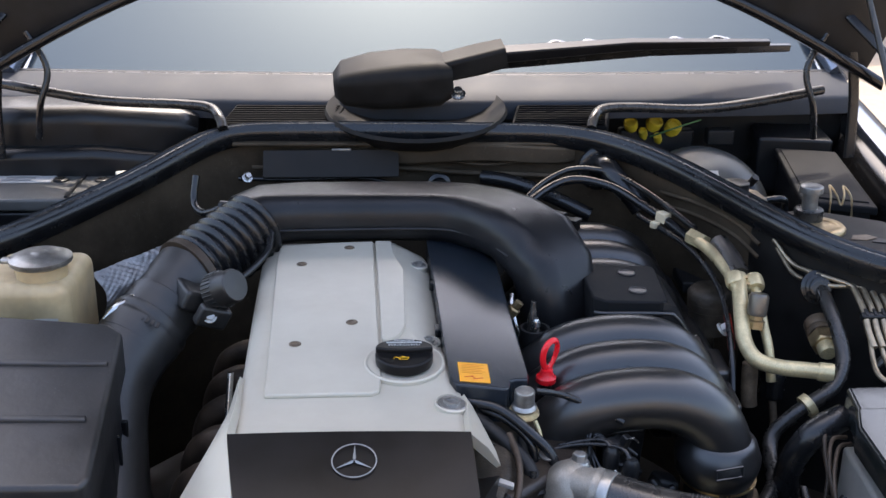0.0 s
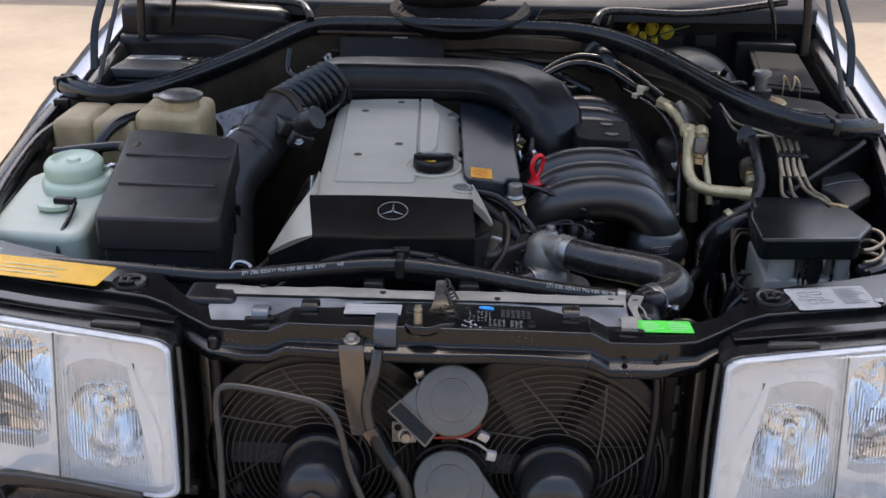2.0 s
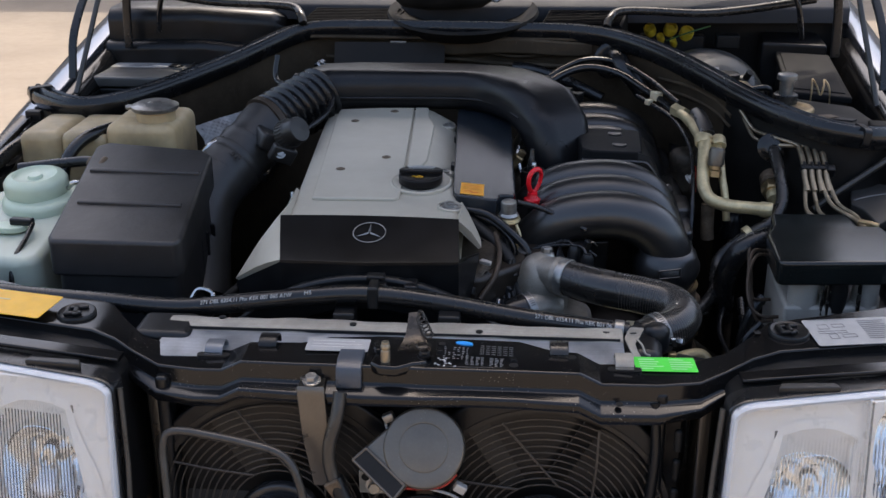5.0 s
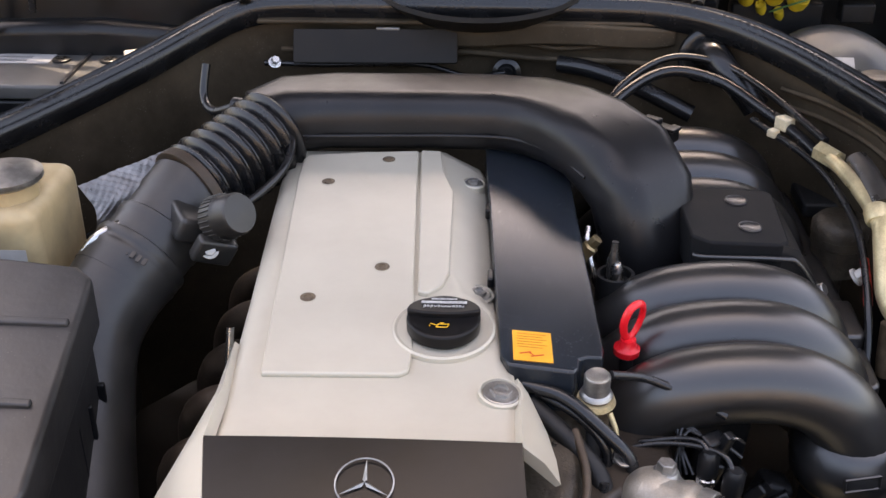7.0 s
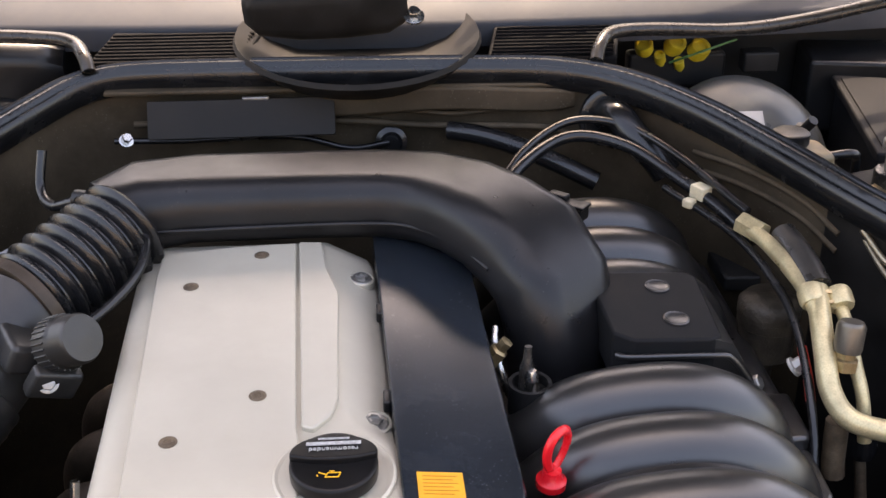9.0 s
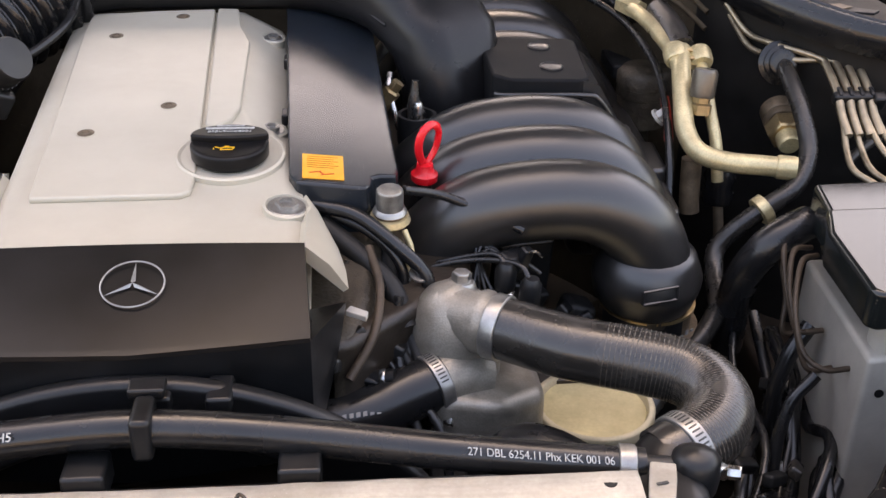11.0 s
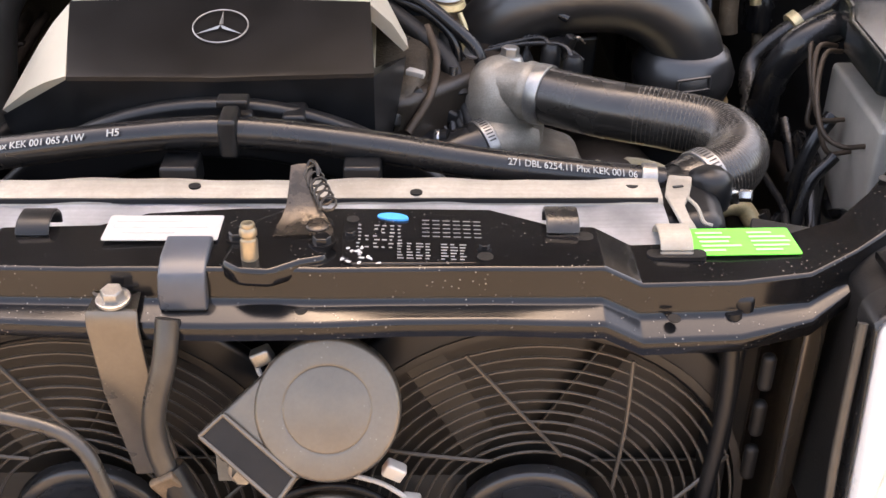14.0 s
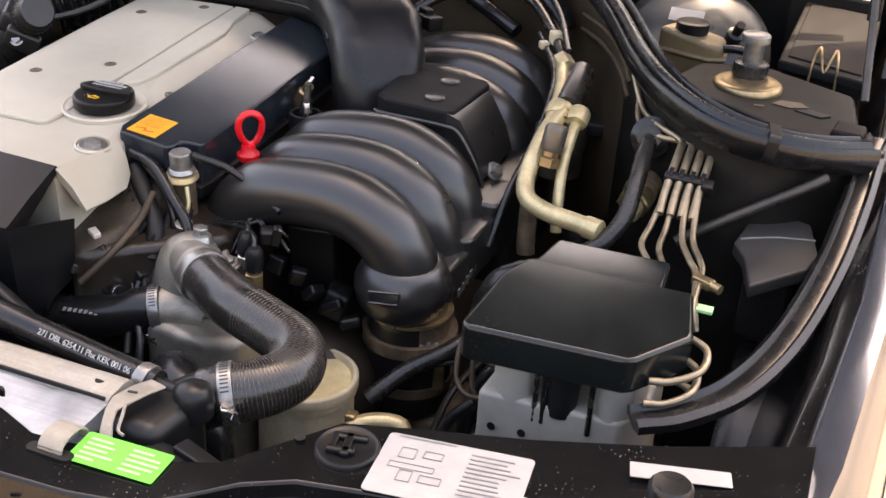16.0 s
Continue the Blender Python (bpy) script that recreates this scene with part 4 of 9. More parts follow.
def airbox():
    th = thing("air_filter_box", (-0.46, 1.12, 0.30), "large matt black air filter box with ribbed lid", "air filter box")
    z = lambda x, y: 0.722 + 0.165 * (y - 0.96)
    part("lid", prism([(-0.545, 0.952), (-0.368, 0.952), (-0.361, 0.966), (-0.384, 1.222), (-0.404, 1.240), (-0.565, 1.262), (-0.582, 1.246), (-0.552, 0.965)], lambda x, y: z(x, y) - 0.055, z, 0.006, 3), "airbox_plastic", th)
    for y in (1.055, 1.155):
        part("rib", prism([(-0.566 + 0.02 * (1.19 - y) / 0.12, y), (-0.386, y - 0.004), (-0.386, y + 0.004), (-0.566 + 0.02 * (1.19 - y) / 0.12, y + 0.010)], lambda x, y: z(x, y) - 0.01, lambda x, y: z(x, y) + 0.004, 0.002), "airbox_plastic", th)
    part("base", prism([(-0.537, 0.960), (-0.376, 0.960), (-0.370, 0.975), (-0.392, 1.214), (-0.410, 1.232), (-0.558, 1.254), (-0.572, 1.238), (-0.545, 0.972)], 0.34, lambda x, y: z(x, y) - 0.05, 0.006), "airbox_plastic", th)
    return th


airbox()


def bellows():
    th = thing("intake_hose", (-0.33, 1.45, 0.66), "ribbed black rubber intake hose with air flow meter", "hose")
    a, b = Vector((-0.262, 1.540, 0.787)), Vector((-0.341, 1.438, 0.755))
    prof, n = [], 8
    ln = (b - a).length
    for i in range(n):
        h0 = ln * i / n
        prof += [(0.0455, h0), (0.0520, h0 + ln / n * 0.22), (0.0542, h0 + ln / n * 0.45), (0.0520, h0 + ln / n * 0.68), (0.0455, h0 + ln / n * 0.9)]
    part("bellows", lathe(prof, a, b - a, 40), "rubber", th)
    ax = (b - a).normalized()
    part("clamp_band", lathe([(0.0525, 0), (0.0538, 0.001), (0.0538, 0.012), (0.0525, 0.013)], b - ax * 0.004, b - a, 40), "rust_dark", th, "brownish metal hose clamp")
    c = b + Vector((-0.062, -0.100, -0.062))
    part("flow_meter", lathe([(0.0505, 0), (0.0505, 0.030), (0.0485, 0.034), (0.0485, 0.060), (0.0515, 0.062), (0.0515, 0.070), (0.0500, 0.072), (0.0500, 0.092), (0.0540, 0.094), (0.0550, 0.099), (0.0540, 0.104), (0.0530, 0.106), (0.0540, 0.110), (0.0550, 0.114), (0.0540, 0.118), (0.0530, 0.14)], b, c - b, 40), "grey_plastic", th)
    part("lower_pipe", tube([c + Vector((0.015, 0.03, 0.01)), c, (-0.425, 1.285, 0.655), (-0.420, 1.22, 0.60), (-0.398, 1.13, 0.54)], 0.0525, 32, 6), "grey_plastic", th)
    for k in range(6):
        part("code_bar", box(c + Vector((0.006 + 0.007 * k, -0.012 - 0.004 * k, 0.052 - 0.002 * k)), (0.005, 0.008, 0.001), 0, 1, (25, 8, -20)), "rubber_grey", th)
    m_ = Vector((-0.302, 1.362, 0.758))
    part("sensor_arm", join(box(m_ + Vector((-0.022, 0.012, -0.012)), (0.055, 0.048, 0.030), 0.006, 2, (10, 25, 35)), box(m_ + Vector((0.004, -0.022, -0.026)), (0.045, 0.016, 0.030), 0.004, 2, (20, 25, 35))), "grey_plastic", th)
    s_ = Vector((-0.288, 1.352, 0.764))
    ring = [(0.0230, -0.012), (0.0245, -0.010), (0.0245, 0.008), (0.0225, 0.010), (0.0225, 0.026), (0.0205, 0.030), (0.0, 0.031)]
    plug = part("sensor_plug", lathe(ring, s_, (0.72, -0.45, 0.42), 30), "grey_plastic", th)
    q = Vector((0.72, -0.45, 0.42)).normalized()
    e1 = q.orthogonal().normalized()
    e2 = q.cross(e1)
    part("knurl", join(*[rod(s_ + (e1 * math.cos(t) + e2 * math.sin(t)) * 0.0247 - q * 0.010, s_ + (e1 * math.cos(t) + e2 * math.sin(t)) * 0.0247 + q * 0.007, 0.0011, 5) for t in np.linspace(0, 2 * math.pi, 28, endpoint=False)]), "grey_plastic", plug, "knurled ring")
    part("bracket_bolt", hexbolt(m_ + Vector((0.002, -0.030, -0.022)), 0.0065, 0.005, (0.3, -0.8, 0.4)), "bolt_grey", th)
    return th


bellows()


# ---- radiator, fans, horns ----
def radiator():
    th = thing("radiator", (0, 0.83, 0.30), "silver aluminium radiator with a bright top rail", "radiator")
    top_rail, plate = [], []
    for x in np.linspace(-0.335, 0.237, 61):
        j = 0.0012 * math.sin(x * 30) + 0.0006 * math.sin(x * 97)
        w = 0.004 * math.exp(-((x + 0.11) / 0.03) ** 2)
        top_rail.append([(x, 0.797, 0.660), (x, 0.797 + w, 0.667 + j), (x, 0.801 + w, 0.6705 + j), (x, 0.818, 0.6725 + j), (x, 0.826, 0.672 + j), (x, 0.830, 0.669), (x, 0.831, 0.645)])
        plate.append([(x, 0.733, 0.650), (x, 0.735, 0.662), (x, 0.760, 0.664 + j * 0.5), (x, 0.799, 0.6665 + j * 0.5), (x, 0.799, 0.650)])
    part("top_rail", loft(top_rail), "rail_cream", th, "cream-grey stained top flange", sharp=30)
    part("gap", box((-0.049, 0.7985, 0.6690), (0.565, 0.0022, 0.004), 0.0005), "matt_black", th, "dark joint line")
    part("top_plate", loft(plate), "alu_bright", th, "bright bare metal plate", sharp=30)
    part("core", box((-0.03, 0.785, 0.47), (0.60, 0.06, 0.35), 0.003), "undercoat", th)
    part("end_tank", prism([(0.232, 0.785), (0.285, 0.785), (0.292, 0.86), (0.232, 0.86)], 0.33, 0.660, 0.016, 4), "black_plastic", th)
    part("tank_step", prism([(0.250, 0.772), (0.318, 0.768), (0.322, 0.80), (0.255, 0.805)], 0.50, 0.646, 0.008, 3), "black_plastic", th)
    part("end_tank", prism([(-0.375, 0.775), (-0.30, 0.775), (-0.30, 0.84), (-0.375, 0.84)], 0.33, 0.672, 0.010, 3), "black_plastic", th)
    for x, y in ((-0.27, 0.825), (-0.10, 0.815), (0.217, 0.815), (0.06, 0.805)):
        part("hole", lathe([(0.0045, 0), (0.0045, 0.0012), (0, 0.0013)], (x, y, 0.6716), (0, 0, 1), 16), "matt_black", th, "small dark hole")
    return th


radiator()


def fan(x0, z0):
    c = Vector((x0, 0.700, z0))
    th = thing("cooling_fan", (x0, 0.70, 0.31), "black electric cooling fan behind a wire guard", "fan", "pair of cooling fans")
    R = 0.150
    part("shroud", join(lathe([(R + 0.006, 0.0), (R + 0.006, 0.03), (R, 0.03), (R, 0.002)], c + Vector((0, 0.035, 0)), (0, -1, 0), 56)), "fan_plastic", th)
    part("back_disc", lathe([(R, 0), (R, 0.003), (0, 0.003)], c + Vector((0, 0.045, 0)), (0, -1, 0), 48), "fan_plastic", th)
    for k in range(6):
        a = 2 * math.pi * k / 6
        bl = box((0.095, 0, 0), (0.10, 0.055, 0.003), 0.001, 1, (24, 0, 0))
        part("blade", moved(bl, Matrix.Translation(c + Vector((0, 0.034, 0))) @ pose(0, 0, 0, 90, 0, 0) @ pose(0, 0, 0, 0, 0, math.degrees(a))), "fan_plastic", th)
    for i in range(11):
        r = 0.062 + i * 0.0084
        dy = -0.012 * (1 - (r / R) ** 2)
        part("guard_ring", tube([c + Vector((r * math.cos(a), dy, r * math.sin(a))) for a in np.linspace(0, 2 * math.pi, 57)], 0.0011, 6, 1, caps=False), "guard_wire", th)
    for k in range(8):
        a = radians(12 + 45 * k)
        d = Vector((math.cos(a), 0, math.sin(a)))
        w = Vector((-math.sin(a), 0, math.cos(a)))
        part("guard_spoke", tube([c + d * 0.056 - w * 0.030 + Vector((0, -0.013, 0)), c + d * 0.105 - w * 0.004 + Vector((0, -0.010, 0)), c + d * (R - 0.004) + w * 0.020 + Vector((0, -0.001, 0))], 0.0015, 6), "guard_wire", th)
    hub = c + Vector((0, 0, -0.014))
    part("motor_flange", lathe([(0.056, 0.0), (0.056, 0.008), (0.053, 0.011), (0.046, 0.012)], hub, (0, -1, 0), 48), "motor_black", th)
    part("motor", lathe([(0.046, 0.010), (0.0475, 0.014), (0.0470, 0.052), (0.0445, 0.064), (0.037, 0.073), (0.026, 0.078), (0.0145, 0.080)], hub, (0, -1, 0), 48), "motor_black", th, "domed black fan motor")
    part("motor_cap", lathe([(0.0150, 0.078), (0.0150, 0.0845), (0.0135, 0.0865), (0.0, 0.087)], hub, (0, -1, 0), 28), "motor_black", th, "round motor end cap")
    return th


fan(-0.176, 0.472)
fan(0.143, 0.467)
sh = thing("fan_shroud", (-0.02, 0.735, 0.30), "black plastic panel round the cooling fans", "shroud")
part("panel", box((-0.02, 0.752, 0.465), (0.66, 0.012, 0.36), 0.004), "fan_plastic", sh)
for x in (-0.315, 0.275):
    part("frame_rail", box((x, 0.715, 0.48), (0.016, 0.03, 0.34), 0.005), "black_plastic", sh)


def horn(c, outline, mouth, tilt):
    """A snail horn: a disc whose rim runs out into a flat trumpet. outline and mouth: metres across and up from the middle."""
    th = thing("car_horn", Vector(c) + Vector((0, 0.03, -0.055)), "warm grey disc horn with a flared trumpet mouth", "horn", "pair of horns")
    m = Matrix.Translation(c) @ pose(0, 0, 0, 90 + tilt, 0, 0)
    body_ = prism(outline, -0.020, lambda x, y: 0.0075 - 0.06 * max(0.0, math.hypot(x, y) - 0.047), 0.004, 3)
    part("trumpet", moved(body_, m), "warm_metal", th, sharp=50)
    disc = lathe([(0.038, -0.022), (0.0450, -0.018), (0.0474, -0.010), (0.0474, 0.0045), (0.0464, 0.0072), (0.0440, 0.0082), (0.030, 0.0084), (0.0285, 0.0078), (0.0270, 0.0092), (0.0, 0.0096)], (0, 0, 0), (0, 0, 1), 48)
    part("disc", moved(disc, m), "warm_metal", th)
    (ax, az), (bx, bz) = mouth
    d = Vector((bx - ax, bz - az, 0))
    ln = d.length
    d.normalize()
    n = Vector((d.y, -d.x, 0))
    if n.dot(Vector((ax + bx, az + bz, 0))) < 0:
        n = -n
    mid = Vector(((ax + bx) / 2, (az + bz) / 2, -0.006))
    slot = [mid + n * k + d * q for k, q in ((-0.019, -ln * 0.44), (-0.019, ln * 0.44), (0.0015, ln * 0.47), (0.0015, -ln * 0.47))]
    hole = loft([[Vector((p.x, p.y, 0.0050)) for p in slot], [Vector((p.x, p.y, 0.0083)) for p in slot]])
    part("mouth", moved(hole, m), "matt_black", th, "dark trumpet mouth")
    rim = [Vector((p.x, p.y, 0.0078)) for p in slot]
    rim = rim + [rim[0]]
    part("mouth_rim", moved(join(*[rod(p, q, 0.0017, 8) for p, q in zip(rim, rim[1:])]), m), "warm_metal", th)
    return th


def snail(a0, a1, p, q):
    """Circle from angle a0 round to a1, then the trumpet corners p and q."""
    return [(0.0460 * math.cos(radians(a)), 0.0460 * math.sin(radians(a))) for a in np.linspace(a0, a1, 20)] + [p, q]


horn((0.003, 0.664, 0.590), snail(-112, 118, (-0.082, -0.014), (-0.030, -0.060)), ((-0.082, -0.014), (-0.030, -0.060)), -30)
horn((0.001, 0.646, 0.472), snail(32, 262, (0.0155, -0.063), (0.083, -0.034)), ((0.0155, -0.063), (0.083, -0.034)), -30)


# ---- head lamps ----
def headlamp(s):
    """s: -1 or 1. The lens leans back and sweeps round to the side."""
    th = thing("headlamp", (s * 0.55, 0.70, 0.46), "clear ribbed glass headlamp with a milky edge", "headlamp", "pair of headlamps")

    def pt(u, v, d=0.0):
        """u: 0 inner to 1 outer, v: 0 foot to 1 head, d: depth behind the lens."""
        x = 0.338 + 0.432 * u + 0.016 * (1 - u) * v
        y = 0.598 + 0.040 * u + 0.080 * max(0, u - 0.35) ** 1.6 + 0.060 * v + d
        zb, zt = 0.466 + 0.008 * u, 0.664 + 0.016 * u
        return Vector((s * x - 0.006, y, zb + (zt - zb) * v))

    def ring(m, d):
        return [pt(0.5 + a * m[0], 0.5 + b * m[1], d) for a, b in rounded(1.0, 1.0, 0.07, 5)]

    def in_fog(u, v):
        top_ = 0.815 - (7.4 if u > 0.25 else 2.5) * (u - 0.25) ** 2
        return 0.078 + 0.092 * v < u < 0.368 and 0.045 < v < top_

    def in_main(u, v):
        return abs((u - 0.645) / 0.250) ** 6 + abs((v - 0.565) / 0.365) ** 6 < 1.0

    def sheet(u0, u1, v0, v1, nu, nv, wave):
        """A closed thin glass sheet; its inner face carries upright flutes before the reflectors."""
        bm = bmesh.new()
        grids = []
        for side in (0, 1):
            g_ = []
            for i in range(nu + 1):
                col = []
                for j in range(nv + 1):
                    u, v = u0 + (u1 - u0) * i / nu, v0 + (v1 - v0) * j / nv
                    w = wave if in_fog(u, v) or in_main(u, v) else 0.0
                    col.append(bm.verts.new(pt(u, v, 0.0 if side == 0 else 0.0045 + (w if i % 2 else -w))))
                g_.append(col)
            grids.append(g_)
        for side, g_ in enumerate(grids):
            for i in range(nu):
                for j in range(nv):
                    q = (g_[i][j], g_[i + 1][j], g_[i + 1][j + 1], g_[i][j + 1])
                    bm.faces.new(q if side == 0 else q[::-1])
        for i in range(nu):
            for j in (0, nv):
                bm.faces.new((grids[0][i][j], grids[0][i + 1][j], grids[1][i + 1][j], grids[1][i][j]))
        for j in range(nv):
            for i in (0, nu):
                bm.faces.new((grids[0][i][j], grids[0][i][j + 1], grids[1][i][j + 1], grids[1][i][j]))
        return bm
    for nm, args, tx in (("inner_lens", (0.012, 0.372, 0.025, 0.975, 76, 24, 0.0006), "clear fluted inner lens"), ("outer_lens", (0.376, 0.985, 0.025, 0.975, 120, 24, 0.0006), "clear fluted outer lens")):
        ln_ = part(nm, sheet(*args), "lamp_glass", th, tx, sharp=2, weighted=False)
        ln_.visible_shadow = False
    part("frame", loft([ring((1.0, 1.0), 0.03), ring((1.0, 1.0), 0.001), ring((0.985, 0.97), -0.003), ring((0.968, 0.935), -0.001), ring((0.968, 0.935), 0.03)], caps=False), "lamp_rim", th, "milky lens edge", sharp=60)
    part("seal", loft([ring((1.022, 1.035), 0.03), ring((1.022, 1.035), 0.006), ring((1.012, 1.02), 0.003), ring((1.002, 1.003), 0.006), ring((1.002, 1.003), 0.03)], caps=False), "rubber", th, "black rubber seal", sharp=60)
    part("housing", loft([ring((0.99, 0.99), 0.022), ring((0.98, 0.98), 0.13), ring((0.5, 0.5), 0.135), ring((0.05, 0.05), 0.135)], caps=False), "matt_black", th)
    K_ = 60

    def rim_of(inside, uc, vc):
        """Outline of an opening, as distances from its middle at even angles."""
        out = []
        for i in range(K_):
            c, q = math.cos(2 * math.pi * i / K_), math.sin(2 * math.pi * i / K_)
            lo, hi = 0.0, 0.7
            for _ in range(24):
                mid = (lo + hi) / 2
                lo, hi = (mid, hi) if inside(uc + c * mid, vc + q * mid) else (lo, mid)
            out.append(lo)
        return out

    def ring_of(rad, uc, vc, grow):
        return [(uc + math.cos(2 * math.pi * i / K_) * (r + grow), vc + math.sin(2 * math.pi * i / K_) * (r + grow)) for i, r in enumerate(rad)]

    def oval(uc, vc, wu, wv, e):
        out = []
        for i in range(K_):
            t = 2 * math.pi * i / K_
            c, q = math.cos(t), math.sin(t)
            out.append((uc + wu * math.copysign(abs(c) ** e, c), vc + wv * math.copysign(abs(q) ** e, q)))
        return out

    def bowl(name, o, uc, vc, depth, text, metal="reflector"):
        prof = ((1.04, 0.036), (1.0, 0.0355), (0.985, 0.0375), (0.95, 0.0375 + depth * 0.20), (0.88, 0.0375 + depth * 0.38), (0.78, 0.0375 + depth * 0.55), (0.65, 0.0375 + depth * 0.71), (0.50, 0.0375 + depth * 0.84), (0.33, 0.0375 + depth * 0.93), (0.16, 0.0375 + depth * 0.98), (0.02, 0.0375 + depth))
        return part(name, loft([[pt(uc + (u - uc) * f, vc + (v - vc) * f, d) for u, v in o] for f, d in prof], caps=False), metal, th, text, sharp=60, weighted=False)
    fog_r, main_r = rim_of(in_fog, 0.24, 0.36), rim_of(in_main, 0.645, 0.565)
    fog_i = oval(0.245, 0.335, 0.114, 0.275, 0.9)
    main_i = ring_of(main_r, 0.645, 0.565, -0.012)
    for rad, uc, vc, o in ((fog_r, 0.24, 0.36, fog_i), (main_r, 0.645, 0.565, main_i)):
        edge_, wide = ring_of(rad, uc, vc, 0.0), ring_of(rad, uc, vc, 0.055)
        part("opening_rim", loft([[pt(u, v, 0.0152) for u, v in wide], [pt(u, v, 0.0146) for u, v in edge_], [pt(u, v, 0.0172) for u, v in edge_]], caps=False), "lamp_white", th, sharp=30, weighted=False)
        part("collar", loft([[pt(u, v, 0.0168) for u, v in edge_], [pt(u * 0.35 + p_ * 0.65, v * 0.35 + q_ * 0.65, 0.0290) for (u, v), (p_, q_) in zip(edge_, o)], [pt(p_, q_, 0.0365) for p_, q_ in o]], caps=False), "lamp_white", th, "pale stepped collar", sharp=30, weighted=False)
    bowl("fog_reflector", fog_i, 0.245, 0.335, 0.055, "round silver fog reflector", "fog_silver")
    bowl("main_reflector", main_i, 0.645, 0.565, 0.08, "wide silver main reflector")
    # inner plate with the two openings
    bez = bmesh.new()
    N, K = 100, 44

    def open_at(u, v):
        for rad, uc, vc in ((fog_r, 0.24, 0.36), (main_r, 0.645, 0.565)):
            a = math.atan2(v - vc, u - uc) % (2 * math.pi)
            if math.hypot(u - uc, v - vc) < rad[int(a / (2 * math.pi) * K_ + 0.5) % K_] + 0.018:
                return True
        return False
    for i in range(N):
        for j in range(K):
            u0, u1, v0, v1 = 0.01 + 0.98 * i / N, 0.01 + 0.98 * (i + 1) / N, 0.02 + 0.96 * j / K, 0.02 + 0.96 * (j + 1) / K
            if not open_at((u0 + u1) / 2, (v0 + v1) / 2):
                bez.faces.new([bez.verts.new(pt(a, b, 0.0165)) for a, b in ((u0, v0), (u1, v0), (u1, v1), (u0, v1))])
    bmesh.ops.remove_doubles(bez, verts=bez.verts[:], dist=0.0001)
    part("bezel", bez, "lamp_white", th, "pale inner bezel")
    part("divider", loft([[pt(0.370, v, 0.005), pt(0.378, v, 0.005), pt(0.378, v, 0.018), pt(0.370, v, 0.018)] for v in (0.03, 0.97)]), "lamp_white", th)
    part("bulb", lathe([(0.012, 0), (0.012, 0.02), (0.008, 0.03), (0.0, 0.034)], pt(0.655, 0.56, 0.118), (0, -1, 0), 16), "chrome", th)
    part("bulb", lathe([(0.010, 0), (0.010, 0.02), (0.007, 0.03), (0.0, 0.034)], pt(0.245, 0.335, 0.088), (0, -1, 0), 16), "chrome", th)
    part("bulb_shield", box(pt(0.63, 0.40, 0.06), (0.034, 0.004, 0.022), 0.001), "blue_grey", th)
    return th


headlamp(-1)
headlamp(1)

# ---- rubber bonnet seal ----
SEAL = [(-0.022, -0.008), (-0.0222, 0.005), (-0.020, 0.011), (-0.0165, 0.0135), (-0.013, 0.011), (-0.0115, 0.003), (-0.0095, -0.002), (-0.0075, 0.003), (-0.006, 0.010), (-0.002, 0.0145), (0.003, 0.0145), (0.0065, 0.010), (0.008, 0.003), (0.0095, -0.001), (0.0115, 0.004), (0.014, 0.010), (0.0175, 0.011), (0.0205, 0.007), (0.022, -0.004), (0.012, -0.020), (-0.012, -0.020)]
bs = thing("bonnet_seal", (0, 1.78, 0.83), "thick black ribbed rubber seal along the firewall top", "rubber seal")
part("strip", tube(SEAL_LINE, 0.01, n=8, up=(0, 0, 1), shape=SEAL), "rubber", bs, sharp=40)
part("flange", tube([(x, y, z - 0.020) for x, y, z in SEAL_LINE], 0.01, n=8, up=(0, 0, 1), shape=[(-0.029, -0.010), (-0.030, 0.0), (-0.027, 0.003), (-0.022, 0.002), (-0.022, -0.010)]), "rubber_grey", bs, "dull grey pinch flange under the seal", sharp=40)
for p, tn, na, nb in frames(curve(SEAL_LINE, 8), (0, 0, 1))[4::148]:
    part("end_clip", loft([sect(p + tn * k, tn, (0, 0, 1), 0.046, 0.032, 0.008) for k in (-0.006, 0.006)]), "black_plastic", bs, "moulded end clip")

